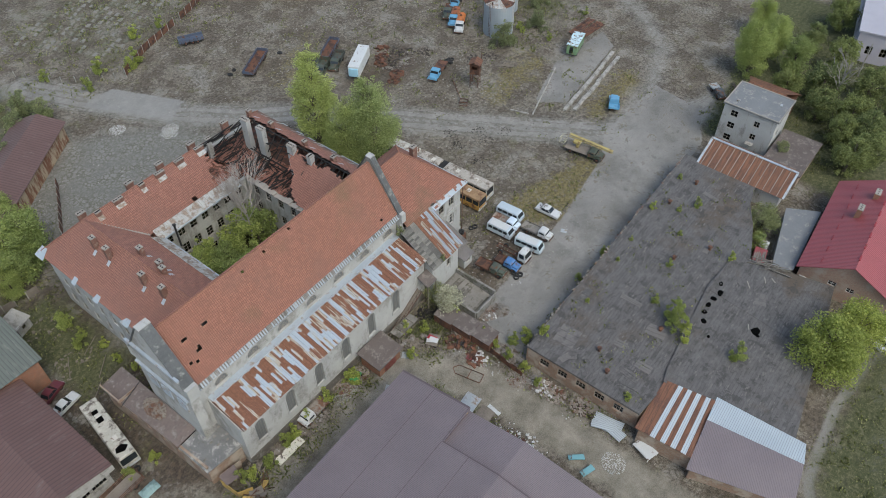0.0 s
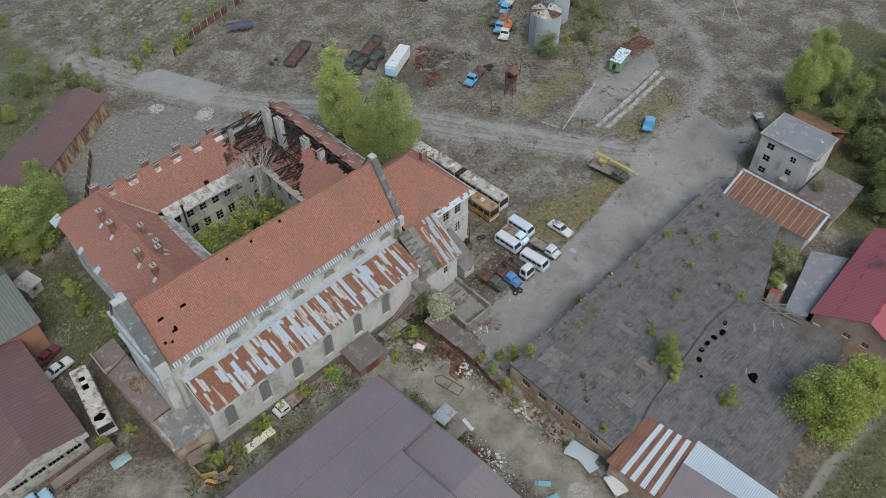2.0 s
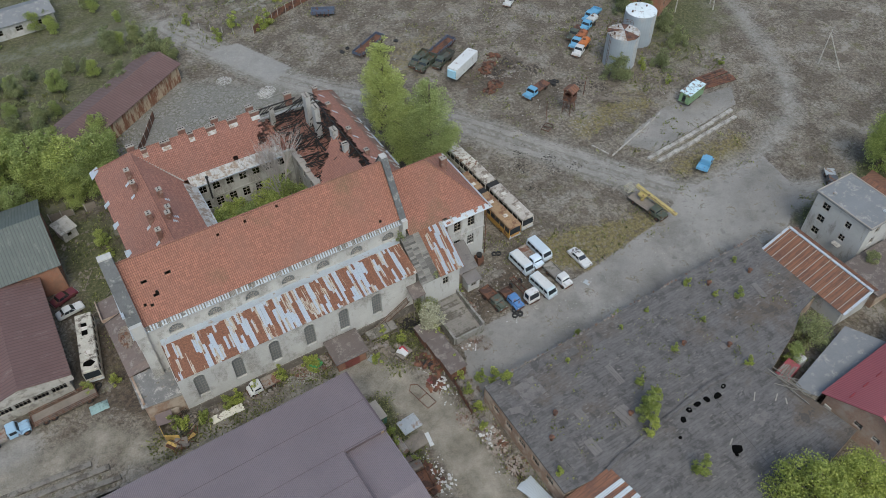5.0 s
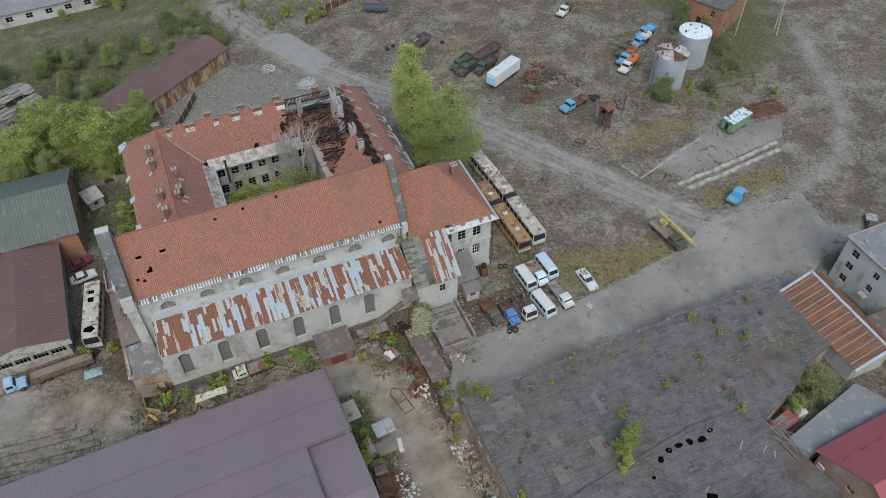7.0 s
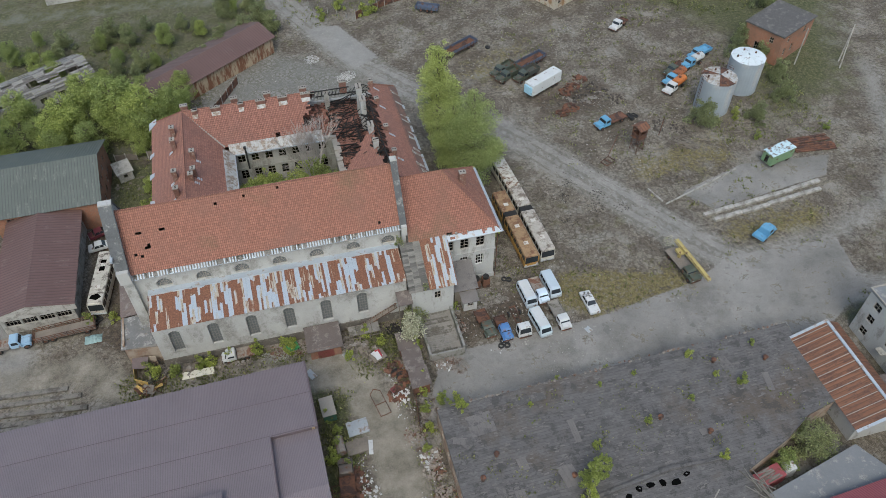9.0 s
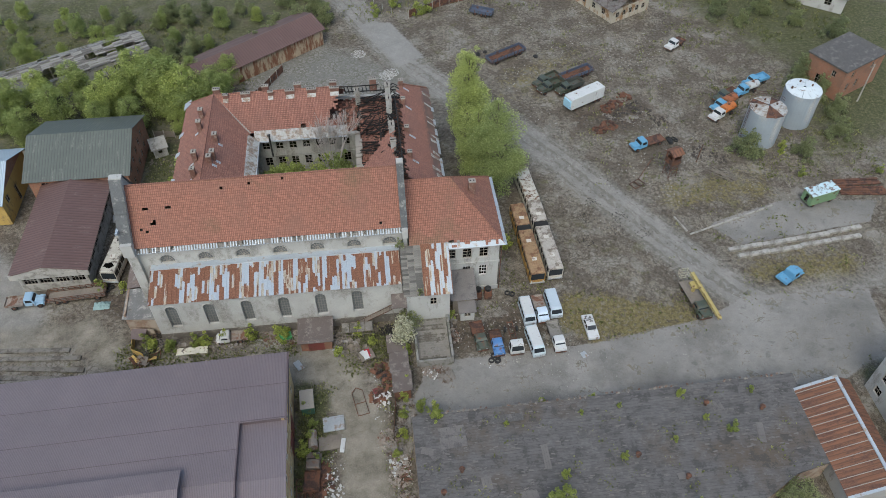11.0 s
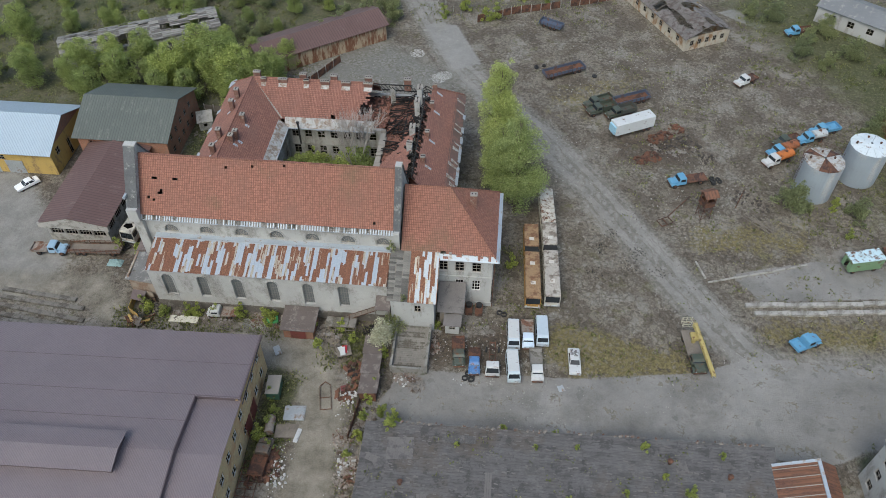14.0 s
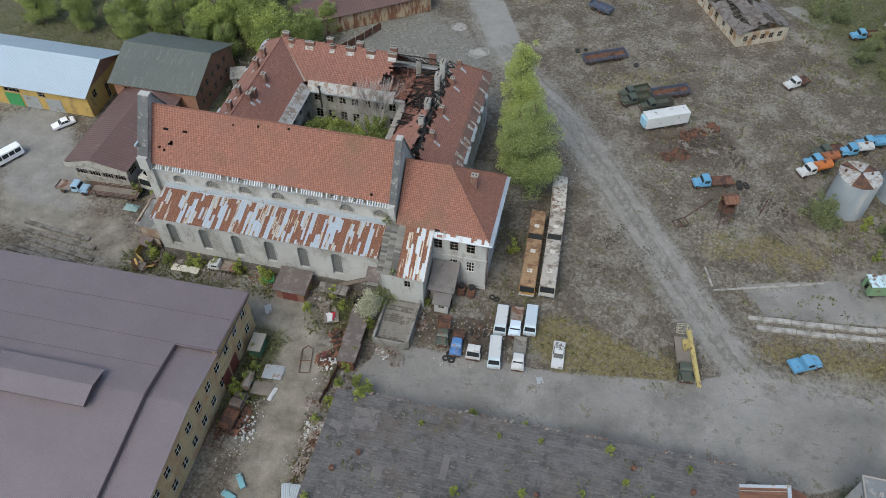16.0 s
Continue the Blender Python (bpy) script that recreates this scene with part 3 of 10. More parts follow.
def window_meshes(w, h, cols=2, rows=2, arch=False, bar_w=0.07, frame=None, glass=None):
    """Frame and panes of a window, in its own plane: x along the wall, z up from the sill, y into the wall."""
    f, g = bmesh.new(), bmesh.new()
    top = h if not arch else h - w / 2
    box(f, -w / 2, -w / 2 + bar_w, 0, 0.1, 0, top)
    box(f, w / 2 - bar_w, w / 2, 0, 0.1, 0, top)
    box(f, -w / 2 + bar_w, w / 2 - bar_w, 0, 0.1, 0, bar_w)
    if not arch:
        box(f, -w / 2 + bar_w, w / 2 - bar_w, 0, 0.1, h - bar_w, h)
    for i in range(1, cols):
        x = -w / 2 + w * i / cols
        box(f, x - bar_w / 2, x + bar_w / 2, 0.01, 0.09, bar_w, h - bar_w)
    for j in range(1, rows):
        z = h * j / rows
        half = w / 2 - bar_w
        if arch and z > top:
            half = math.sqrt(max((w / 2) ** 2 - (z - top) ** 2, 0.01)) - bar_w
        box(f, -half, half, 0.02, 0.08, z - bar_w / 2, z + bar_w / 2)
    if arch:
        n = 10
        for i in range(n):
            a0, a1 = math.pi * i / n, math.pi * (i + 1) / n
            q = [(math.cos(a) * r, math.sin(a) * r + top) for a, r in ((a0, w / 2 - bar_w), (a0, w / 2), (a1, w / 2), (a1, w / 2 - bar_w))]
            vs = [[f.verts.new((x, y, z)) for x, z in q] for y in (0, 0.1)]
            f.faces.new(vs[0]), f.faces.new(vs[1][::-1])
            for k in range(4):
                f.faces.new([vs[0][(k + 1) % 4], vs[0][k], vs[1][k], vs[1][(k + 1) % 4]])
        pts = [(-w / 2 + bar_w, 0.04), (w / 2 - bar_w, 0.04)] + [(math.cos(math.pi * i / n) * (w / 2 - 0.02), top + math.sin(math.pi * i / n) * (w / 2 - 0.02)) for i in range(n + 1)]
        prism(g, pts, -0.055, -0.045, Matrix(((1, 0, 0, 0), (0, 0, -1, 0), (0, 1, 0, 0), (0, 0, 0, 1))))
    else:
        box(g, -w / 2 + bar_w / 2, w / 2 - bar_w / 2, 0.045, 0.055, bar_w / 2, h - bar_w / 2)
    return to_mesh("window_frame", f, frame or M_FRAME), to_mesh("pane", g, glass or M_GLASS)


def spandrel(bm, m, u, w, z1, t):
    """Fills the upper corners of a square hole round an arch that tops out at z1."""
    n, r = 8, w / 2
    for s in (-1, 1):
        pts = [(u + s * r, z1 - r)] + [(u + s * r * math.cos(math.pi / 2 * i / n), z1 - r + r * math.sin(math.pi / 2 * i / n)) for i in range(1, n + 1)] + [(u + s * r, z1)]
        if s > 0:
            pts = pts[::-1]
        prism(bm, pts[::-1], -t, 0, m @ Matrix(((1, 0, 0, 0), (0, 0, -1, 0), (0, 1, 0, 0), (0, 0, 0, 1))))


def put_window(parent, meshes, m, u, z, inset=0.15, label=""):
    f = part("window", meshes[0], None, parent, label, m @ pose(u, inset, z))
    part("pane", meshes[1], None, f)
    return f


def courses(bm, o, eu, ev, vlen, lo, hi, course=0.37, col=1.0, keep=None, lip=0.075, rag=0.005):
    """A roof slope laid in lapped courses from the eave o: eu along the eave, ev up the slope; lo(v), hi(v) bound each course."""
    uvl = bm.loops.layers.uv.get("UVMap") or bm.loops.layers.uv.new("UVMap")
    o, eu, ev = Vector(o), Vector(eu).normalized(), Vector(ev).normalized()
    n = eu.cross(ev)
    if n.z < 0:
        n = -n
    flip = eu.cross(ev).z < 0
    k = max(1, round(vlen / course))
    for i in range(k):
        v0, v1 = vlen * i / k, vlen * (i + 1) / k
        a0, b0, a1, b1 = lo(v0), hi(v0), lo(v1), hi(v1)
        for j in range(math.floor(min(a0, a1) / col), math.ceil(max(b0, b1) / col)):
            u0, u1 = j * col, (j + 1) * col
            p = [(min(max(u0, a0), b0), v0), (min(max(u1, a0), b0), v0), (min(max(u1, a1), b1), v1), (min(max(u0, a1), b1), v1)]
            if p[1][0] - p[0][0] < 1e-3 and p[2][0] - p[3][0] < 1e-3:
                continue
            if keep and not keep((u0 + u1) / 2, (v0 + v1) / 2):
                continue
            r = lip + rnd(-rag, rag)
            vs = [bm.verts.new(o + eu * u + ev * v + n * h) for (u, v), h in zip(p, (r, r, 0, 0))]
            fs = [(vs, p)]
            if p[1][0] - p[0][0] > 1e-3:
                lo2 = [bm.verts.new(o + eu * p[q][0] + ev * v0 - n * 0.02) for q in (0, 1)]
                fs.append(([lo2[0], lo2[1], vs[1], vs[0]], [p[0], p[1], p[1], p[0]]))
            for vv, uu in fs:
                f = bm.faces.new(vv[::-1] if flip else vv)
                for lp, c in zip(f.loops, uu[::-1] if flip else uu):
                    lp[uvl].uv = c


def slab(bm, pts, t=0.08):
    """A thick sheet over four points (eave a, eave b, top b, top a), with UVs along and up the slope."""
    uvl = bm.loops.layers.uv.get("UVMap") or bm.loops.layers.uv.new("UVMap")
    p = [Vector(q) for q in pts]
    n = (p[1] - p[0]).cross(p[-1] - p[0]).normalized()
    if n.z < 0:
        p, n = p[::-1], -n
    eu = Vector((0, 0, 1)).cross(n)
    eu = eu.normalized() if eu.length > 0.02 else Vector((1, 0, 0))
    ev = n.cross(eu)
    hi, lo = [bm.verts.new(q) for q in p], [bm.verts.new(q - n * t) for q in p]
    k = len(p)
    fs = [bm.faces.new(hi), bm.faces.new(lo[::-1])] + [bm.faces.new([lo[i], lo[(i + 1) % k], hi[(i + 1) % k], hi[i]]) for i in range(k)]
    for f in fs:
        for lp in f.loops:
            lp[uvl].uv = (lp.vert.co.dot(eu), lp.vert.co.dot(ev))


# ---- the ground ----
def seg_dist(P, a, b):
    a, b = np.array(a, float), np.array(b, float)
    d = b - a
    t = np.clip(((P - a) @ d) / (d @ d), 0, 1)
    return np.linalg.norm(P - (a + t[:, None] * d), axis=1)


def track(P, pts, w, soft=1.5):
    d = np.min([seg_dist(P, a, b) for a, b in zip(pts, pts[1:])], axis=0)
    return np.clip((w / 2 + soft - d) / (2 * soft), 0, 1)


def area(P, pts, soft=1.0):
    pts = np.array(pts, float)
    inside = np.zeros(len(P), bool)
    for a, b in zip(pts, np.roll(pts, -1, axis=0)):
        c = (a[1] > P[:, 1]) != (b[1] > P[:, 1])
        with np.errstate(divide="ignore", invalid="ignore"):
            inside ^= c & (P[:, 0] < (b[0] - a[0]) * (P[:, 1] - a[1]) / (b[1] - a[1]) + a[0])
    d = np.min([seg_dist(P, a, b) for a, b in zip(pts, np.roll(pts, -1, axis=0))], axis=0)
    return np.clip(0.5 + np.where(inside, d, -d) / (2 * soft), 0, 1)


def make_ground():
    xs = np.concatenate([[-2500, -900, -350, -150, -90], np.arange(-60, 201, 1.0), [240, 350, 900, 2500]])
    ys = np.concatenate([[-2500, -900, -350, -120, -60], np.arange(-40, 191, 1.0), [230, 350, 900, 2500]])
    X, Y = np.meshgrid(xs, ys)
    P = np.stack([X.ravel(), Y.ravel()], 1)
    Z = np.array([noise.noise(Vector((x * 0.09, y * 0.09, 0))) * 0.06 + noise.noise(Vector((x * 0.4, y * 0.4, 3))) * 0.035 - 0.05 for x, y in P])
    nx, ny = len(xs), len(ys)
    faces = [(j * nx + i, j * nx + i + 1, (j + 1) * nx + i + 1, (j + 1) * nx + i) for j in range(ny - 1) for i in range(nx - 1)]
    me = bpy.data.meshes.new("ground")
    me.from_pydata(np.column_stack([P, Z]).tolist(), [], faces)
    me.materials.append(M_GROUND)
    main = [(50, 152), (57, 134), (63, 120), (72, 107), (79, 100), (89, 85), (99, 68), (105, 58), (112, 47), (120, 40), (133, 33), (160, 25)]
    masks = {
        "lane": np.min([seg_dist(P, a, b) for a, b in zip(main, main[1:])], axis=0),
        "road": np.max([track(P, main, 7, 3.5), track(P, [(112, 46), (124, 46), (134, 46), (150, 52), (160, 64), (172, 90)], 7, 5) * 0.68,
                        track(P, [(49, 153), (20, 158), (-40, 160)], 5, 2), track(P, [(-20, 70), (-12, 62), (-6, 54)], 14, 3), track(P, [(58, -16), (64.8, -12.8), (78, -12), (89.4, -13.4), (99, -14)], 1.4, 0.6), track(P, [(40, -28), (67.5, -20.5), (83, -18), (110, -16)], 5, 0.8)], axis=0),
        "asphalt": np.maximum(area(P, [(61, 39), (87, 39.6), (105.5, 42.3), (113, 46), (134, 45), (132, 34), (122, 29), (57, 28), (58, 33)], 0.7), area(P, [(113, 62.5), (128, 67), (146, 65), (142, 60), (117, 57)], 0.8)),
        "moss": np.max([area(P, [(84, 50), (91, 48.5), (104, 45), (104, 42), (87, 39.8), (82, 43)], 3), area(P, [(106, 66), (128, 68), (128, 76), (108, 74)], 6) * 0.75, area(P, [(114, 47), (135, 47), (135, 54), (116, 54)], 4) * 0.8,
                        area(P, [(82, 100), (100, 108), (104, 122), (84, 116)], 8) * 0.6], axis=0),
        "soil_dark": np.max([area(P, [(96, 98), (113, 99), (108, 89), (96, 91)], 4), area(P, [(58, 45), (70, 50), (80, 48), (84, 41), (62, 40)], 3) * 0.8, area(P, [(104, 80), (116, 80), (116, 88), (104, 88)], 5) * 0.6,
                             area(P, [(53.5, 45), (57, 45), (57.5, 10), (54.2, 10)], 1.2) * 0.7, area(P, [(20, 42), (42, 46), (56, 48), (20, 48)], 2) * 0.6, area(P, [(9, 56), (21, 48), (22, 97), (11, 98)], 2) * 1.6], axis=0),
        "sand": np.max([track(P, [(30, 41.6), (38, 42.2), (46.5, 40), (50.6, 30), (50.6, 15), (50, 0), (49, -20)], 6.5, 2), track(P, [(-30, 58), (-10, 50), (8, 50.5), (16, 43.5), (28, 41.4)], 7, 2) * 0.62], axis=0),
        "cracked": area(P, [(24, 98), (66, 99), (62, 116), (46, 128), (30, 120)], 5),
        "concrete": np.max([area(P, [(53, 137), (61.5, 137), (68.5, 121), (62, 117.5)], 1.6) * 0.85, area(P, [(124, 148), (132, 141), (136, 143), (128, 150)], 0.5)], axis=0),
        "grass": np.max([area(P, [(-60, 190), (44, 190), (48, 155), (45, 138), (20, 112), (20, 96), (-8, 98), (-30, 88), (-60, 88)], 4) * 0.62, area(P, [(12, 74), (22, 74), (21.5, 96), (10, 98)], 3) * 0.8,
                         area(P, [(126, 30), (190, 40), (190, -40), (98, -40), (100, -12), (122, 0)], 3) * 1.2, area(P, [(68, -12), (98, -12), (98, -40), (50, -40), (54, -15)], 3) * 0.75,
                         area(P, [(41, 20), (45.5, 20), (46, 36), (41, 38)], 1.2) * 0.8, area(P, [(14, 42), (22, 45), (40, 47), (20, 47)], 1.5) * 0.85, area(P, [(50, 40), (57, 40), (58, 46), (48, 47)], 2) * 0.6,
                         area(P, [(140, 76), (165, 82), (190, 130), (130, 190), (124, 150), (136, 128), (146, 108)], 8) * 0.75, area(P, [(56, 158), (68, 138), (100, 150), (110, 180), (50, 185)], 5) * 0.36, area(P, [(35, 64), (52, 64), (52, 82), (35, 82)], 1) * 0.85], axis=0),
    }
    for name, v in masks.items():
        at = me.attributes.new(name, "FLOAT", "POINT")
        at.data.foreach_set("value", np.asarray(v, np.float32))
    tagged(new("ground", me), "bare grey-brown yard soil with tracks, asphalt and weeds", "ground", kind="structure")


make_ground()


# ---- the old monastery: church hall ----
def window_row(parent, wm, meshes, us, z, inset=0.15, label=""):
    for u in us:
        put_window(parent, meshes, wm, u, z, inset, label)


def chimney(parent, x, y, z0, z1, w=0.75, d=0.75, material=None, holes=2, skirt=True):
    bm = bmesh.new()
    box(bm, x - w / 2, x + w / 2, y - d / 2, y + d / 2, z0, z1 - 0.28)
    box(bm, x - w / 2 - 0.06, x + w / 2 + 0.06, y - d / 2 - 0.06, y + d / 2 + 0.06, z1 - 0.28, z1 - 0.16)
    ch = part("chimney", bm, material or M_CHIMNEY, parent)
    cap = bmesh.new()
    box(cap, x - w / 2 - 0.04, x + w / 2 + 0.04, y - d / 2 - 0.04, y + d / 2 + 0.04, z1 - 0.16, z1)
    part("cap", cap, M_CHIMCAP, ch)
    fl = bmesh.new()
    long_x = w >= d
    # Flue mouths are thin black plates on the cap, shade put into colour.
    for i in range(holes):
        c = ((i + 0.5) / holes - 0.5) * (w if long_x else d)
        cx, cy = (x + c, y) if long_x else (x, y + c)
        box(fl, cx - 0.11, cx + 0.11, cy - 0.11, cy + 0.11, z1, z1 + 0.012)
    part("painted_flue", fl, M_HOLESHADE, ch)
    return ch


hall = thing("church_hall", "long tall hall with steep orange clay tile roof and whitewashed walls", "church", pose(0, 0, 0))
NX0, NX1, RY, RZ, EZ, HS = 19.6, 58.4, 58.2, 22.9, 14.7, 5.35
rise, slope_len = RZ - EZ, math.hypot(RZ - EZ, HS)
bm = bmesh.new()
lun = [23.4, 28.95, 34.5, 40.0, 45.55, 51.1, 56.5]
wm = wall(bm, (NX0, 53.5), (NX1, 53.5), 0, EZ - 0.1, 0.8, [(u - NX0 - 1.05, u - NX0 + 1.05, 11.3, 12.9) for u in lun])
for u in lun:
    n = 8
    for s in (-1, 1):
        pts = [(u - NX0 + s * 1.05, 11.8)] + [(u - NX0 + s * 1.05 * math.cos(math.pi / 2 * i / n), 11.8 + 1.1 * math.sin(math.pi / 2 * i / n)) for i in range(1, n + 1)] + [(u - NX0 + s * 1.05, 12.9)]
        prism(bm, (pts if s < 0 else pts[::-1])[::-1], -0.8, 0, wm @ Matrix(((1, 0, 0, 0), (0, 0, -1, 0), (0, 1, 0, 0), (0, 0, 0, 1))))
part("clerestory_wall", bm, M_WHITE, hall)
bm = bmesh.new()
wall(bm, (NX0, 62.2), (NX1, 62.2), 0, EZ - 0.1, 0.8)
part("north_wall", bm, M_WHITE, hall)
fm, gm = bmesh.new(), bmesh.new()
pts = [(-1.05, 0), (1.05, 0), (1.05, 0.5)] + [(1.05 * math.cos(math.pi * i / 10), 0.5 + 1.1 * math.sin(math.pi * i / 10)) for i in range(1, 10)] + [(-1.05, 0.5)]
prism(gm, pts, -0.06, -0.05, Matrix(((1, 0, 0, 0), (0, 0, -1, 0), (0, 1, 0, 0), (0, 0, 0, 1))))
for i in range(len(pts)):
    (xa, za), (xb, zb) = pts[i], pts[(i + 1) % len(pts)]
    bar(fm, (xa * 0.97, 0.05, za * 0.97 + 0.01), (xb * 0.97, 0.05, zb * 0.97 + 0.01), 0.06)
for a in (30, 60, 90, 120, 150):
    bar(fm, (0, 0.05, 0.02), (1.0 * math.cos(radians(a)), 0.05, 0.02 + 1.5 * math.sin(radians(a))), 0.035)
for r in (0.35, 0.7):
    for i in range(8):
        a0, a1 = math.pi * i / 8, math.pi * (i + 1) / 8
        bar(fm, (r * math.cos(a0), 0.05, 0.02 + 1.4 * r * math.sin(a0)), (r * math.cos(a1), 0.05, 0.02 + 1.4 * r * math.sin(a1)), 0.03)
LUN = to_mesh("window_frame", fm, M_FRAME), to_mesh("pane", gm, M_PANE)
window_row(hall, wm, LUN, [u - NX0 for u in lun], 11.3, 0.2)
bm = bmesh.new()
for u in lun:
    for i in range(10):
        a0, a1 = math.pi * i / 10, math.pi * (i + 1) / 10
        bar(bm, (u + 1.25 * math.cos(a0), 53.47, 11.75 + 1.32 * math.sin(a0)), (u + 1.25 * math.cos(a1), 53.47, 11.75 + 1.32 * math.sin(a1)), 0.08)
box(bm, NX0, NX1, 53.2, 53.5, EZ - 0.5, EZ - 0.2)
part("cornice", bm, M_WHITE, hall)
holes_at = [(3.0, 4.4), (3.3, 4.4), (3.3, 4.8), (5.5, 6.6), (5.9, 6.6), (2.2, 6.4), (2.5, 6.4), (1.4, 3.6), (2.1, 3.3), (2.1, 3.7), (2.4, 3.0), (1.6, 1.9), (29.6, 9.2), (17.5, 8.9), (22.2, 9.4), (35.7, 1.5), (33.2, 4.0), (13.4, 8.8)]
bm = bmesh.new()
courses(bm, (NX0, RY - HS - 0.15, EZ - 0.2), (1, 0, 0), (0, HS, rise), slope_len + 0.2, lambda v: 0, lambda v: NX1 - NX0, col=0.4,
        keep=lambda u, v: v > 0.75 and not any(abs(u - a) < 0.199 and abs(v - b) < 0.18 for a, b in holes_at))
courses(bm, (NX0, RY + HS + 0.15, EZ - 0.2), (1, 0, 0), (0, -HS, rise), slope_len + 0.2, lambda v: 0, lambda v: NX1 - NX0)
part("roof", bm, M_TILE, hall)
bm = bmesh.new()
for i in range(int((NX1 - NX0) / 0.42)):
    x = NX0 + 0.42 * i
    bevelled(bm, x, x + 0.44, RY - 0.17, RY + 0.17, RZ - 0.12, RZ + 0.08 + rnd(0, 0.03), r=0.06, seg=1)
part("ridge_tiles", bm, M_TILE, hall)
strip = bmesh.new()
box(strip, 0, 0.17, 0, 0.8, 0, 0.02)
STRIPS = [to_mesh("eave_sheet", strip, M_ZINC)]
strip = bmesh.new()
box(strip, 0, 0.15, 0, 0.7, 0, 0.02)
STRIPS.append(to_mesh("eave_sheet", strip, M_SLATE))
ang = math.degrees(math.atan2(rise, HS))
for i in range(int((NX1 - NX0) / 0.2)):
    if random.random() < 0.1:
        continue
    part("eave_sheet", STRIPS[i % 2 if random.random() < 0.85 else 1], None, hall, "", pose(NX0 + 0.2 * i, RY - HS - 0.22, EZ - 0.22 + rnd(0, 0.03), ang - 9 + rnd(-4, 4)))
bm = bmesh.new()
bar(bm, (NX0, 52.78, EZ - 0.3), (NX1, 52.78, EZ - 0.3), 0.12, n=6)
part("gutter", bm, M_ZINC, hall)


def gable(x0, x1, top, foot, kneel):
    bm = bmesh.new()
    sh = HS + 0.05
    prism(bm, [(RY - sh, 0), (RY + sh, 0), (RY + sh, foot), (RY + 0.5, top), (RY - 0.5, top), (RY - sh, foot)], x0, x1, Matrix(((0, 0, 1, 0), (1, 0, 0, 0), (0, 1, 0, 0), (0, 0, 0, 1))))
    part("gable_wall", bm, M_WHITE, hall)
    for s in (-1, 1):
        cap = bmesh.new()
        slab(cap, [(x0 - 0.15, RY + s * (sh + 0.1), foot - 0.05), (x1 + 0.12, RY + s * (sh + 0.1), foot - 0.05), (x1 + 0.12, RY + s * 0.45, top + 0.12), (x0 - 0.15, RY + s * 0.45, top + 0.12)], 0.16)
        part("coping", cap, M_PARAPET, hall, "grey slate coping")
        k = 11
        for i in range(k):
            st = bmesh.new()
            f0, f1 = i / k, (i + 1.12) / k
            y0, y1 = RY + s * (sh + 0.1 - (sh - 0.35) * f0), RY + s * (sh + 0.1 - (sh - 0.35) * f1)
            z0, z1 = foot + (top - foot) * f0, foot + (top - foot) * f1
            slab(st, [(x0 - 0.2, y0, z0 + 0.07), (x1 + 0.16, y0, z0 + 0.07), (x1 + 0.16, y1, z1 + 0.07), (x0 - 0.2, y1, z1 + 0.07)], 0.05)
            part("coping_slab", st, M_PARAPET, hall)
    bm = bmesh.new()
    box(bm, x0 - 0.18, x1 + 0.18, RY - 0.5, RY + 0.5, top, top + 0.22)
    for s in (-1, 1):
        box(bm, x0 - 0.1, x1 + 0.1, RY + s * (sh + 0.25) - 0.4, RY + s * (sh + 0.25) + 0.4, foot - kneel, foot + 0.15)
    part("kneeler", bm, M_PLASTER, hall)


gable(18.2, 19.6, 24.5, 16.6, 2.2)
gable(58.5, 59.15, 23.6, 15.2, 1.6)
bm = bmesh.new()
for y, z in ((55, 12.5), (58.2, 12.5), (61, 12.5)):
    box(bm, 18.05, 18.2, y - 0.9, y + 0.9, z - 2.4, z - 0.5)
for z in (13.6, 18.2):
    box(bm, 17.85, 18.2, 53.0, 63.4, z, z + 0.35)
part("string_course", bm, M_ZINC, hall)

# the aisle under its patched sheet roof
AX0, AX1 = 20.6, 57.8
bm = bmesh.new()
arch = [23.4 + 5.5 * k for k in range(6)]
holes = [(u - AX0 - 0.78, u - AX0 + 0.78, 3.2, 8.0) for u in arch]
am = wall(bm, (AX0, 47.6), (AX1, 47.6), 0, 9.35, 0.7, holes, 0.7)
for u in arch:
    spandrel(bm, am, u - AX0, 1.56, 8.0, 0.7)
wall(bm, (AX0, 53.4), (AX0, 47.6), 0, 9.3, 0.7)
prism(bm, [(47.6, 9.3), (53.4, 9.3), (53.4, 10.85)], AX0, AX0 + 0.5, Matrix(((0, 0, 1, 0), (1, 0, 0, 0), (0, 1, 0, 0), (0, 0, 0, 1))))
part("aisle_wall", bm, M_WHITE, hall)
bm = bmesh.new()
box(bm, AX0 - 0.05, AX1, 47.5, 47.6, 0, 1.7)
part("plinth", bm, surf("dark_damp_plinth", (0.115, 0.1, 0.085), 0.95, var=0.3, stain=(0.21, 0.195, 0.17), amount=0.35, world_space=True), hall, "dark damp plinth band")
ARCH = window_meshes(1.52, 4.76, 4, 8, True, 0.06, frame=M_LATTICE, glass=M_PANE)
window_row(hall, am, ARCH, [u - AX0 for u in arch], 3.22, 0.3)
bm = bmesh.new()
for u in arch:
    for s in (-1, 1):
        box(bm, u + s * 0.9 - 0.09, u + s * 0.9 + 0.09, 47.53, 47.6, 3.0, 7.2)
    for i in range(8):
        a0, a1 = math.pi * i / 8, math.pi * (i + 1) / 8
        bar(bm, (u + 0.9 * math.cos(a0), 47.56, 7.22 + 0.9 * math.sin(a0)), (u + 0.9 * math.cos(a1), 47.56, 7.22 + 0.9 * math.sin(a1)), 0.09)
box(bm, AX0, AX1, 47.35, 47.6, 8.95, 9.3)
part("window_surround", bm, M_WHITE, hall)
bm = bmesh.new()
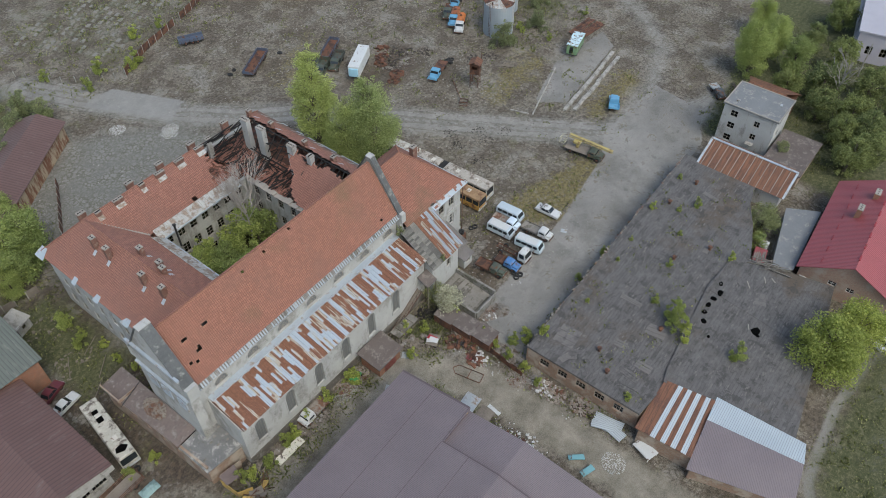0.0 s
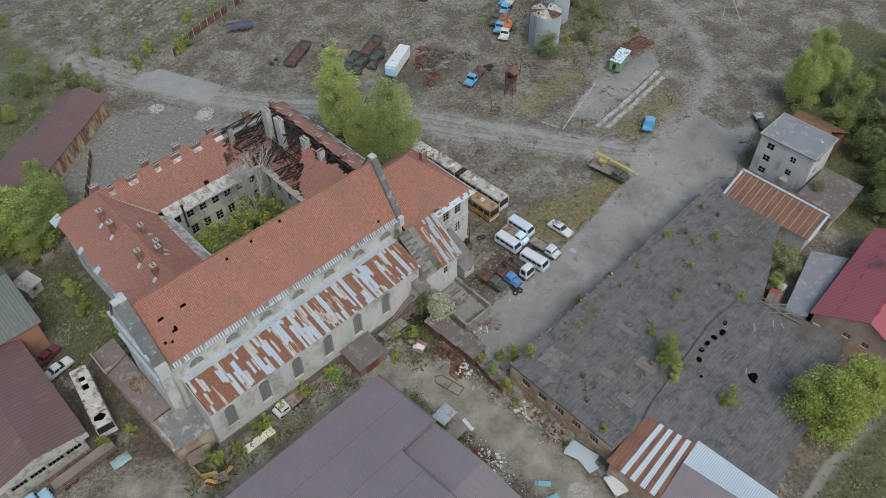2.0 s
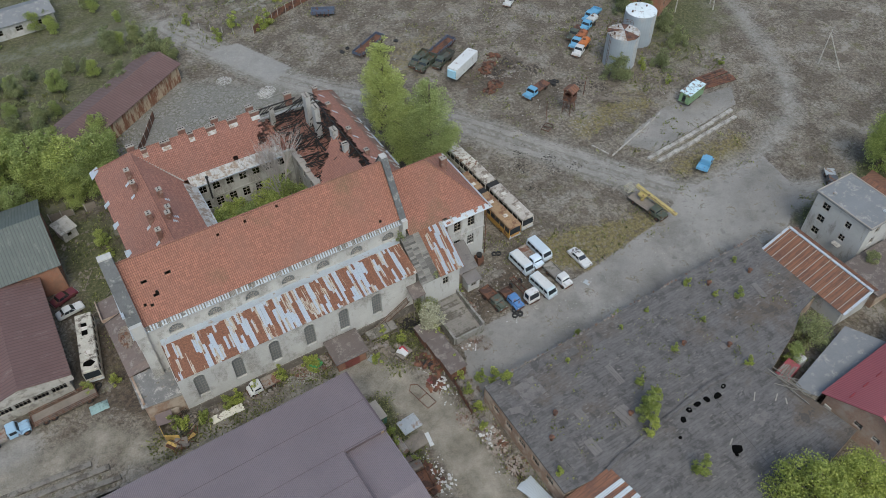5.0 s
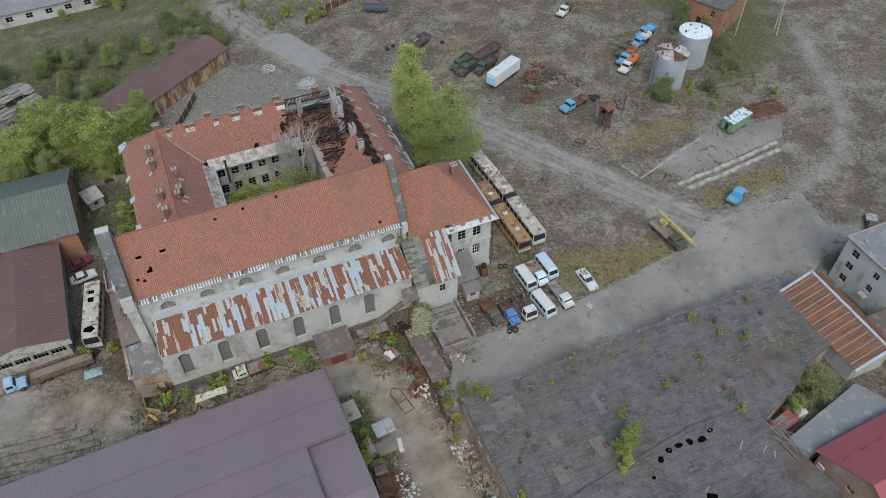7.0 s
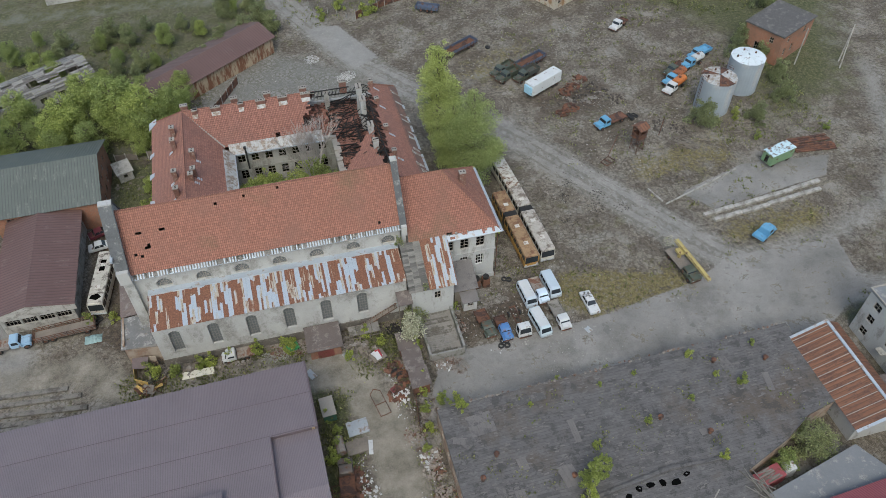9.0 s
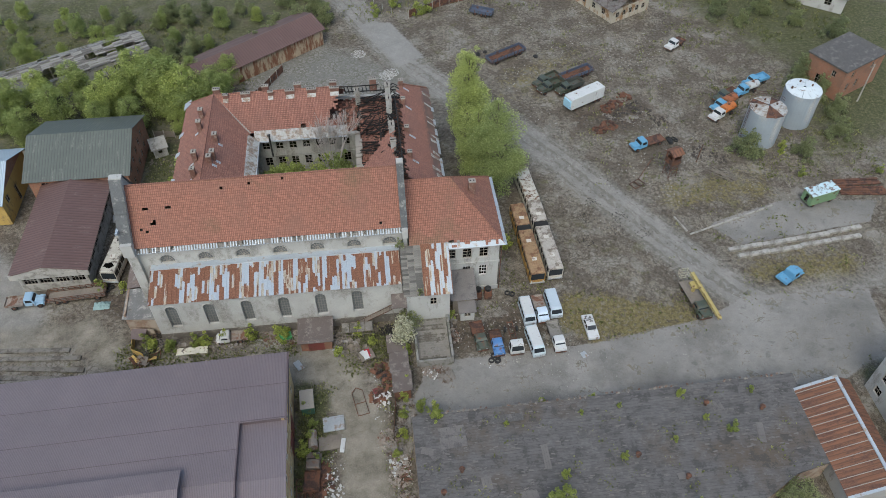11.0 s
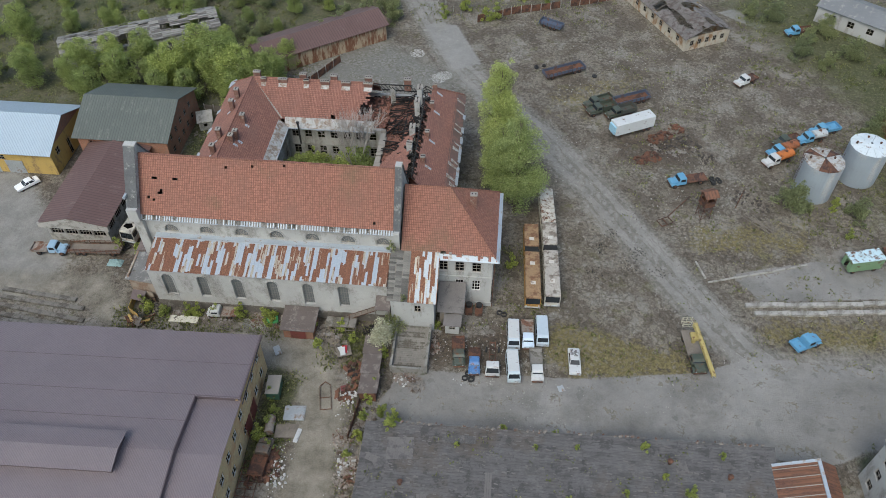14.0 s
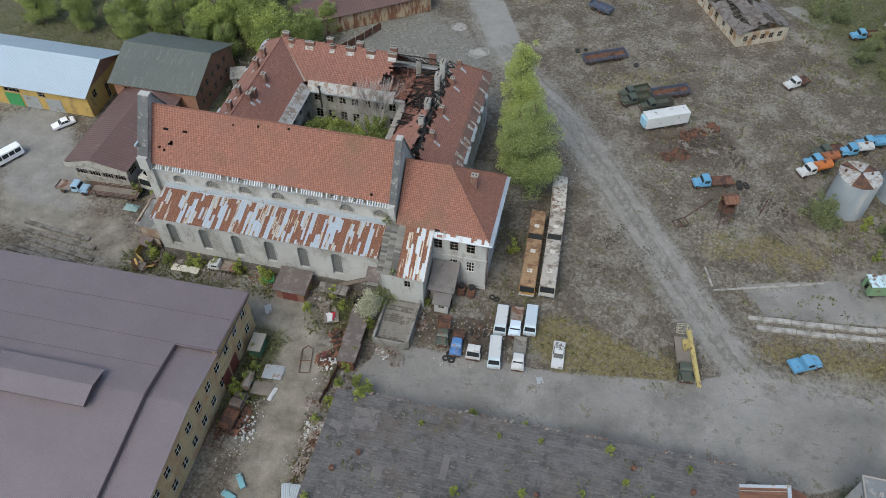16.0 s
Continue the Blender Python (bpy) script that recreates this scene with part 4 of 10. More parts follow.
slab(bm, [(AX0 + 0.1, 47.0, 9.45), (AX1, 47.0, 9.45), (AX1, 52.6, 10.92), (AX0 + 0.1, 52.6, 10.92)], 0.15)
part("roof_boarding", bm, M_RUST, hall)
bm = bmesh.new()
box(bm, AX0 + 0.2, AX1, 52.45, 53.5, 10.7, 11.0)
box(bm, AX0 + 0.2, AX1, 52.4, 52.52, 10.9, 11.12)
for i in range(6):
    box(bm, AX0 + 6 + 5.4 * i, AX0 + 6.4 + 5.4 * i, 52.3, 52.6, 10.9, 11.3)
part("lead_gutter", bm, M_ZINC, hall, "pale grey sheet gutter")


def sheet_field(parent, o, ex, ey, W, L, w=0.72, rows=3, lift=0.03, material=None):
    """Roof sheets laid one by one; each is an object of its own."""
    ex, ey, o = Vector(ex).normalized(), Vector(ey).normalized(), Vector(o)
    n = ex.cross(ey)
    base = Matrix((( ex.x, ey.x, n.x, o.x), (ex.y, ey.y, n.y, o.y), (ex.z, ey.z, n.z, o.z), (0, 0, 0, 1)))
    cols = max(1, round(W / w))
    w = W / cols
    kinds = {}
    for i in range(cols):
        cut = sorted([0.0, L] + [min(max(L * (k + 1) / rows + random.choice((-0.5, -0.25, 0, 0.25, 0.5)), 0.4), L - 0.4) for k in range(rows - 1)])
        for a, b in zip(cut, cut[1:]):
            key = round(b - a, 1)
            if key not in kinds:
                s = bmesh.new()
                box(s, 0.01, w - 0.01, 0, b - a + 0.06, 0, 0.02)
                box(s, 0.0, 0.035, 0, b - a + 0.06, 0.02, 0.06)
                kinds[key] = to_mesh("roof_sheet", s, material or M_SHEET)
            part("roof_sheet", kinds[key], None, parent, "", base @ pose(i * w, a, lift + rnd(0, 0.02), rnd(-0.4, 0.4), rnd(-0.6, 0.6)))


sheet_field(hall, (AX0 + 0.2, 46.9, 9.43), (1, 0, 0), (0, 5.6, 1.47), AX1 - AX0 - 0.3, 5.75, 0.66, 2)

# ---- the annex between hall and wing ----
annex = thing("sheet_roofed_annex", "small plastered annex with rusted sheet and lapped board roof", "annex")
bm = bmesh.new()
wm = wall(bm, (58.3, 46.3), (64.9, 46.3), 0, 7.7, 0.5, [(3.6, 4.6, 4.6, 6.2)], 0.5)
wall(bm, (64.9, 46.3), (64.9, 52.3), 0, 7.7, 0.5, (), 0.5)
wall(bm, (58.3, 52.3), (58.3, 46.3), 0, 7.7, 0.5)
prism(bm, [(46.3, 7.7), (52.2, 7.7), (52.2, 11.5)], 64.4, 64.9, Matrix(((0, 0, 1, 0), (1, 0, 0, 0), (0, 1, 0, 0), (0, 0, 0, 1))))
part("wall", bm, M_PLASTER, annex)
put_window(annex, window_meshes(1.0, 1.6, 2, 2), wm, 4.1, 4.6)
bm = bmesh.new()
slab(bm, [(57.9, 45.7, 7.75), (65.3, 45.7, 7.75), (65.3, 52.2, 11.95), (57.9, 52.2, 11.95)], 0.12)
part("roof_boarding", bm, M_WOOD, annex)
sheet_field(annex, (61.0, 45.6, 7.72), (1, 0, 0), (0, 6.5, 4.2), 4.35, 7.8, 0.55, 2, material=M_SHEET_ANNEX)
for i in range(22):
    for j in range(3):
        bm = bmesh.new()
        box(bm, 0, 1.0 + rnd(-0.05, 0.1), 0, 0.36, 0, 0.03)
        part("roof_board", bm, M_LAPPED, annex, "", pose(57.85 + j * 1.03 + rnd(-0.05, 0.05), 45.65 + i * 0.295, 7.76 + i * 0.1905, 32.9 + rnd(-3, 2), rnd(-1, 2), rnd(-2.5, 2.5)))
bm = bmesh.new()
slab(bm, [(56.0, 45.4, 5.6), (58.3, 45.4, 5.6), (58.3, 47.5, 6.6), (56.0, 47.5, 6.6)], 0.08)
part("porch_roof", bm, M_BROWNFELT, annex)
bm = bmesh.new()
for x in (56.1, 58.1):
    bar(bm, (x, 45.5, 0), (x, 45.5, 5.55), 0.08)
part("porch_posts", bm, M_WOOD, annex)

# ---- the east wing ----
wing = thing("hip_roofed_wing", "two-storey pale plastered wing with a hipped orange tile roof", "building")
WX0, WX1, WY0, WY1, WZ = 59.4, 73.35, 52.3, 66.2, 11.3
bm = bmesh.new()
us = [65.8, 68.3, 70.9]
holes = [(u - WX0 - 0.7, u - WX0 + 0.7, 7.9, 10.0) for u in us] + [(u - WX0 - 0.65, u - WX0 + 0.65, 3.6, 5.9) for u in us[1:]]
wm = wall(bm, (WX0, WY0), (WX1, WY0), 0, WZ, 0.6, holes, 0.3)
em = wall(bm, (WX1, WY0), (WX1, WY1), 0, WZ, 0.6, [(u - 0.65, u + 0.65, z, z + 2.1) for u in (3, 6.5, 10) for z in (3.7, 7.9)], 0.6)
wall(bm, (WX1, WY1), (WX0, WY1), 0, WZ, 0.6, (), 0.6)
wall(bm, (WX0, WY1), (WX0, WY0 + 0.6), 0, WZ, 0.3, (), 0.6)
part("wall", bm, M_PLASTER, wing)
WIN = window_meshes(1.36, 2.06, 2, 3)
WINW = window_meshes(1.26, 2.26, 3, 3, frame=M_FRAMEW)
window_row(wing, wm, WIN, [u - WX0 for u in us], 7.92)
window_row(wing, wm, WINW, [u - WX0 for u in us[1:]], 3.62)
WIN2 = window_meshes(1.26, 2.06, 2, 3)
for z in (3.72, 7.92):
    window_row(wing, em, WIN2, (3, 6.5, 10), z)
bm = bmesh.new()
box(bm, WX0 + 5.8, WX1 + 0.12, WY0 - 0.14, WY0, 6.6, 6.9)
box(bm, WX0 + 5.8, WX1 + 0.12, WY0 - 0.12, WY0, 0, 0.9)
box(bm, WX1, WX1 + 0.14, WY0, WY1, 6.6, 6.9)
box(bm, WX0, WX1 + 0.25, WY0 - 0.25, WY0, 10.75, 11.2)
box(bm, WX1, WX1 + 0.25, WY0, WY1, 10.75, 11.2)
for u in us:
    box(bm, u - 0.9, u + 0.9, WY0 - 0.1, WY0, 7.72, 7.88)
part("cornice", bm, M_PLASTER, wing)
bm = bmesh.new()
ex0, ex1, ey0, ey1, ax, ay, az = WX0, 74.0, 51.6, 66.9, 66.3, 59.2, 18.9
hr, sl = az - 11.35, math.hypot(az - 11.35, ay - ey0)
gone = lambda u, v: not (v < 0.75 and noise.noise(Vector((u * 1.3, v * 2, 5))) > -0.25) and not (abs(u - 6.4) < 0.3 and 0.7 < v < 1.2)
courses(bm, (ex0, ey0, 11.35), (1, 0, 0), (0, ay - ey0, hr), sl, lambda v: 0, lambda v: (ex1 - ex0) - (ex1 - ax) * v / sl, col=0.4, keep=gone)
sn = math.hypot(hr, ey1 - ay)
courses(bm, (ex0, ey1, 11.35), (1, 0, 0), (0, ay - ey1, hr), sn, lambda v: 0, lambda v: (ex1 - ex0) - (ex1 - ax) * v / sn)
se = math.hypot(hr, ex1 - ax)
courses(bm, (ex1, ey0, 11.35), (0, 1, 0), (ax - ex1, 0, hr), se, lambda v: (ay - ey0) * v / se, lambda v: (ey1 - ey0) - (ey1 - ay) * v / se, col=0.4, keep=lambda u, v: v > 0.5)
part("roof", bm, M_TILE, wing)


def cap_line(parent, a, b, material, r=0.13):
    bm = bmesh.new()
    a, b = Vector(a), Vector(b)
    k = max(2, int((b - a).length / 0.45))
    for i in range(k):
        bar(bm, a.lerp(b, i / k) + Vector((0, 0, 0.05)), a.lerp(b, (i + 1.05) / k) + Vector((0, 0, 0.02)), r * 1.05, r * 0.85, 6)
    part("ridge_tiles", bm, material, parent)


cap_line(wing, (ex0, ay, az), (ax, ay, az), M_TILE)
cap_line(wing, (ax, ay, az), (ex1 - 0.3, ey0 + 0.3, 11.7), M_TILE)
cap_line(wing, (ax, ay, az), (ex1 - 0.3, ey1 - 0.3, 11.7), M_TILE)
bm = bmesh.new()
slab(bm, [(64.6, 51.4, 11.22), (74.3, 51.4, 11.22), (73.5, 52.2, 11.75), (64.6, 52.2, 11.75)], 0.06)
slab(bm, [(74.35, 51.4, 11.2), (74.35, 67.0, 11.2), (73.4, 66.2, 11.78), (73.4, 52.2, 11.78)], 0.06)
part("eave_flashing", bm, M_ZINC, wing, "pale blue-grey zinc eave")
bm = bmesh.new()
for i in range(9):
    x = 64.8 + i * 0.95
    box(bm, x, x + rnd(0.1, 0.5), 52.05, 52.1 + rnd(0.2, 0.6), 11.72, 11.8 + rnd(0, 0.3))
part("broken_tiles", bm, M_CHIMCAP, wing)
chimney(wing, 69.8, 59.3, 13.5, 17.8, 1.0, 0.8, holes=2)
bm = bmesh.new()
bar(bm, (73.6, 52.0, 0.2), (73.6, 52.0, 11.2), 0.07, n=6)
part("downpipe", bm, M_RUST, wing)

# ---- the burnt-out courtyard block ----
block = thing("courtyard_block", "three-storey courtyard block with dusty red roofs, partly burnt out", "building")
X0, X1, Y1, XI0, XI1, YI = 22.2, 65.7, 92.8, 34.7, 52.4, 81.3
CW = window_meshes(1.3, 1.95, 2, 3)
rows = (1.2, 5.0, 8.75)
bm = bmesh.new()
un = [1.6 + 2.35 * k for k in range(7)]
nm = wall(bm, (XI0, YI), (XI1, YI), 0, 11.2, 0.6, [(u - 0.65, u + 0.65, z, z + 1.95) for u in un for z in rows])
uw = [2.2 + 2.9 * k for k in range(6)]
wmm = wall(bm, (XI0, 63.0), (XI0, YI + 0.6), 0, 11.2, 0.6, [(u - 0.65, u + 0.65, z, z + 1.95) for u in uw for z in rows])
emm = wall(bm, (XI1, YI), (XI1, 63.0), 0, 11.2, 0.6, [(u - 0.65, u + 0.65, z, z + 1.95) for u in uw for z in rows])
part("courtyard_wall", bm, M_COURT, block)
for z in rows:
    window_row(block, nm, CW, un, z)
    window_row(block, wmm, CW, uw, z)
    window_row(block, emm, CW, uw, z)
bm = bmesh.new()
ow = [2.5 + 3.1 * k for k in range(9)]
om = wall(bm, (X0, Y1), (X0, 63.0), 0, 11.0, 0.6, [(u - 0.65, u + 0.65, z, z + 1.95) for u in ow for z in rows], 0.6)
no = [2.5 + 3.4 * k for k in range(12)]
no_m = wall(bm, (X1, Y1), (X0, Y1), 0, 11.0, 0.6, [(u - 0.65, u + 0.65, z, z + 1.95) for u in no for z in rows], 0.6)
oe = wall(bm, (X1, 63.0), (X1, Y1), 0, 11.0, 0.6, [(u - 0.65, u + 0.65, z, z + 1.95) for u in ow for z in rows])
part("outer_wall", bm, M_PLASTER, block)
for z in rows:
    window_row(block, om, CW, ow, z)
    window_row(block, no_m, CW, no, z)
    window_row(block, oe, CW, ow, z)
bm = bmesh.new()
for z in (10.2, 6.9, 3.4):
    bm = bmesh.new()
    box(bm, X0 + 0.6, XI0 - 0.01, 63.1, Y1 - 0.6, z, z + 0.25)
    part("floor_slab", bm, M_ASH, block, "attic floor strewn with fire debris")
    bm = bmesh.new()
    box(bm, XI0, XI1, YI + 0.6, Y1 - 0.6, z, z + 0.25)
    part("floor_slab", bm, M_ASH, block, "attic floor strewn with fire debris")
    bm = bmesh.new()
    box(bm, XI1 + 0.6, X1 - 0.6, 63.1, Y1 - 0.6, z, z + 0.25)
    part("floor_slab", bm, M_ASH, block, "attic floor strewn with fire debris")
for z in (7.3, 3.8):
    bm = bmesh.new()
    box(bm, XI0, XI1, YI - 0.12, YI, z, z + 0.2)
    box(bm, XI0, XI0 + 0.12, 63, YI, z, z + 0.2)
    part("string_course", bm, M_COURT, block)

RDX, RDX2, RDY, RDZ, CEZ = 28.0, 59.7, 87.9, 16.6, 11.1
rag = lambda x, y, s=1.0: noise.noise(Vector((x * 0.55 * s, y * 0.55 * s, 11.0))) * 1.1 + noise.noise(Vector((x * 1.9, y * 1.9, 4.0))) * 0.6
bm = bmesh.new()
rz = RDZ - CEZ
# west slopes
s1 = math.hypot(rz, RDX - 21.6)
courses(bm, (21.6, 63.0, CEZ), (0, 1, 0), (RDX - 21.6, 0, rz), s1, lambda v: 0, lambda v: 30.4 - 5.5 * v / s1, col=1.0)
s2 = math.hypot(rz, 35.0 - RDX)
courses(bm, (35.0, 63.0, CEZ), (0, 1, 0), (RDX - 35.0, 0, rz), s2, lambda v: 0, lambda v: 18.0 + 6.9 * v / s2, col=0.5, keep=lambda u, v: v > 1.5 + 0.25 * noise.noise(Vector((u, v, 2))))
# north slopes
s3 = math.hypot(rz, 93.4 - RDY)
courses(bm, (21.6, 93.4, CEZ), (1, 0, 0), (0, RDY - 93.4, rz), s3, lambda v: 6.4 * v / s3, lambda v: 44.6 - 6.5 * v / s3, col=0.4, keep=lambda u, v: (u + 21.6 < 50.6 + rag(u, v)) or (u > 43.0))
s4 = math.hypot(rz, RDY - 81.0)
courses(bm, (21.6, 81.0, CEZ), (1, 0, 0), (0, RDY - 81.0, rz), s4, lambda v: 13.4 - 7.0 * v / s4, lambda v: 38.1, col=0.4,
        keep=lambda u, v: v > 1.4 + 0.2 * noise.noise(Vector((u, v, 7))) and u + 21.6 < 49.6 + 1.4 * rag(u, v, 0.8) and not (abs(u - 26.0 - 0.3 * v) < 0.8 and 3.0 < v < 5.2 and rag(u * 3, v * 3) > -0.3)
        and not (abs(u - 21.6) < 0.3 and 1.4 < v < 2.6))
# east slopes
s5 = math.hypot(rz, 66.3 - RDX2)
courses(bm, (66.3, 63.0, CEZ), (0, 1, 0), (RDX2 - 66.3, 0, rz), s5, lambda v: 0, lambda v: 30.4 - 5.5 * v / s5, col=0.4, keep=lambda u, v: 2.0 < v < s5 - 0.6 + 0.8 * rag(u, v, 1.4) - (0.4 if u > 8 else 0))
s6 = math.hypot(rz, RDX2 - 52.2)
courses(bm, (52.2, 63.0, CEZ), (0, 1, 0), (RDX2 - 52.2, 0, rz), s6, lambda v: 0, lambda v: 18.0 + 6.9 * v / s6, col=0.4,
        keep=lambda u, v: v < s6 - 1.1 + 0.9 * rag(u, v, 1.3) and 0.5 < v and u < 7.2 + 0.75 * v + 1.3 * rag(u, v) and v > 0.35 * (u - 4))
part("roof", bm, M_TILE_OLD, block)
for a, b in (((RDX, 63, RDZ), (RDX, RDY, RDZ)), ((RDX, RDY, RDZ), (50.0, RDY, RDZ)), ((RDX, RDY, RDZ), (21.9, 93.1, CEZ + 0.3)), ((RDX2 + 0.8, RDY + 0.6, RDZ - 0.6), (66, 93.1, CEZ + 0.3))):
    cap_line(block, a, b, M_TILE_OLD)
bm = bmesh.new()
slab(bm, [(28.2, 87.9, 16.55), (27.9, 87.6, 16.55), (33.9, 82.0, 12.1), (34.2, 82.3, 12.1)], 0.05)
part("valley_gutter", bm, M_CHIMCAP, block)
# tin strips above the courtyard eaves
bm = bmesh.new()
k = 26
for i in range(k):
    x0, x1 = 34.6 + (50.8 - 34.6) * i / k, 34.6 + (50.8 - 34.6) * (i + 1) / k
    bm = bmesh.new()
    slab(bm, [(x0, 80.7, 11.2 + rnd(0, 0.03)), (x1 - 0.02, 80.7, 11.2), (x1 - 0.02, 82.3, 12.35), (x0, 82.3, 12.35 + rnd(0, 0.04))], 0.03)
    part("eave_tin", bm, M_ZINCW, block)
for i in range(26):
    y0, y1 = 63.2 + 18.2 * i / 26, 63.2 + 18.2 * (i + 1) / 26
    bm = bmesh.new()
    slab(bm, [(35.3, y0, 11.2 + rnd(0, 0.03)), (35.3, y1 - 0.02, 11.2), (33.6, y1 - 0.02, 12.4), (33.6, y0, 12.4 + rnd(0, 0.05))], 0.03)
    part("eave_tin", bm, M_ZINCW, block)
bm = bmesh.new()
box(bm, 34.9, 51.0, 80.55, 80.7, 11.0, 11.25)
box(bm, 35.3, 35.45, 63.2, 80.6, 11.0, 11.25)
part("gutter", bm, M_ZINC, block)
bm = bmesh.new()
for i in range(30):
    y0, y1 = 64 + 17.2 * i / 30, 64 + 17.2 * (i + 1) / 30
    h = 11.2 + abs(noise.noise(Vector((y0 * 0.8, 0, 0)))) * 0.9
    box(bm, 52.1, 53.1 + rnd(-0.2, 0.3), y0, y1, 11.2, h)
part("broken_wall_top", bm, M_CHIMCAP, block)
# felt band along the outer east eave
bm = bmesh.new()
slab(bm, [(66.4, 63.0, 11.05), (66.4, 93.3, 11.05), (64.7, 91.8, 12.5), (64.7, 63.0, 12.5)], 0.06)
part("felt_band", bm, surf("brown_felt", (0.14, 0.09, 0.075), 0.9, var=0.25, stain=(0.2, 0.11, 0.09), amount=0.4), block)
for y in (65, 67.5, 69, 72, 73.2, 76.6, 78, 81.5, 83, 87.0, 90):
    bm = bmesh.new()
    L = rnd(0.8, 1.8)
    slab(bm, [(66.35, y, 11.12), (66.35, y + 0.4, 11.12), (66.4 - L, y + 0.5 + rnd(-0.2, 0.3), 11.12 + L * 0.85), (66.4 - L, y + rnd(-0.3, 0.2), 11.12 + L * 0.85)], 0.03)
    part("tin_strip", bm, M_ZINCW, block)
for y0 in (64, 68.3, 70.5, 74, 76, 79.0, 82, 86):
    bm = bmesh.new()
    slab(bm, [(66.7, y0, 10.97), (66.7, y0 + rnd(1.0, 2.4), 10.97), (66.25, y0 + rnd(1.0, 2.2), 11.3), (66.25, y0, 11.3)], 0.04)
    part("eave_flashing", bm, M_ZINC, block)
bm = bmesh.new()
slab(bm, [(21.1, 91.6, 10.95), (21.1, 93.8, 10.95), (22.6, 93.3, 12.1), (22.6, 92.0, 12.1)], 0.05)
for y0 in (71, 78, 83.5):
    slab(bm, [(21.2, y0, 10.95), (21.2, y0 + rnd(0.8, 2), 10.95), (22.1, y0 + 0.9, 11.7), (22.1, y0, 11.7)], 0.04)
part("eave_flashing", bm, M_ZINC, block)
# chimneys
for x, y in ((26.3, 83.2), (26.3, 79.9), (26.4, 71.9), (26.6, 67.8), (29.3, 76.2), (29.3, 71.8), (28.9, 70.6)):
    chimney(block, x, y, 14.4, 17.3, 0.75, 0.8, holes=2)
    bm = bmesh.new()
    sgn = 1 if x > 28 else -1
    slab(bm, [(x + sgn * 1.0, y - 0.75, RDZ - abs(x + sgn - 28) * 0.79 + 0.08), (x + sgn * 1.0, y - 0.2, RDZ - abs(x + sgn - 28) * 0.79 + 0.08), (x + sgn * 0.35, y - 0.2, RDZ - abs(x + sgn * 0.35 - 28) * 0.79 + 0.1), (x + sgn * 0.35, y - 0.75, RDZ - abs(x + sgn * 0.35 - 28) * 0.79 + 0.1)], 0.03)
    part("flashing", bm, M_ZINC, block)
for x in (30.1, 33.6, 37.9, 41.3, 45.1, 49.1):
    chimney(block, x, 87.4, 15.6, 16.95, 1.6 if x not in (30.1, 37.9) else 0.9, 0.5, M_CHIMNEY, holes=4)
    bm = bmesh.new()
    w = 0.75 if x not in (30.1, 37.9) else 0.45
    slab(bm, [(x - w, 86.55, 15.67), (x + w, 86.55, 15.67), (x + w, 87.1, 16.12), (x - w, 87.1, 16.12)], 0.04)
    part("flashing", bm, M_ZINCW, block)
for x in (28.4, 36.9, 42.6, 48.9, 56.0):
    chimney(block, x, 89.2, 14.6, 17.0, 1.2, 0.7, holes=3)
for y in (88.7, 83.2, 75.2, 68.7):
    chimney(block, 61.0, y, 14.2, 16.7, 0.7, 0.7, holes=2)
    bm = bmesh.new()
    slab(bm, [(62.4, y - 0.9, 14.45), (62.4, y - 0.4, 14.45), (61.4, y - 0.4, 15.3), (61.4, y - 0.9, 15.3)], 0.03)
    part("flashing", bm, M_ZINC, block)
for y, d in ((86.7, 1.5), (82.9, 1.5), (75.6, 1.4), (71.3, 0.9)):
    chimney(block, 58.5, y, 10.4, 17.2, 0.9, d, M_PLASTER, holes=4)
chimney(block, 53.0, 90.6, 10.4, 14.6, 0.9, 0.6, M_PLASTER, holes=2)
# burnt timbers: rafters that still stand, and those that fell
for i in range(26):
    y = 64 + i * 0.98
    top = Vector((59.6 + rnd(-0.4, 0.3), y, 16.3 + rnd(-0.4, 0.1)))
    bm = bmesh.new()
    bar(bm, top, (64.9, y + rnd(-0.2, 0.2), 12.1), 0.08)
    part("rafter", bm, M_CHAR, block)
    if i < 9 or random.random() < 0.35:
        bm = bmesh.new()
        bar(bm, top, (59.6 - rnd(1.2, 3.5), y + rnd(-0.4, 0.4), 16.2 - rnd(1.2, 3.0)), 0.08)
        part("rafter", bm, M_CHAR, block)
for i in range(14):
    x = 50.8 + 0.65 * i
    bm = bmesh.new()
    bar(bm, (x, 88 + rnd(-0.5, 0.3), 16.4 - rnd(0, 0.5)), (x + rnd(-0.1, 0.1), 93.2, 11.2), 0.085)
    part("rafter", bm, M_CHAR, block)
for p, q in (((50, 87.9, 16.4), (57, 88.2, 16.2)), ((59.7, 64, 16.3), (59.6, 86, 16.2)), ((56.5, 66, 13.6), (56.6, 84, 13.4)), ((51, 90.6, 13.4), (60, 90.4, 13.4))):
    bm = bmesh.new()
    bar(bm, p, q, 0.11)
    part("purlin", bm, M_CHAR, block)
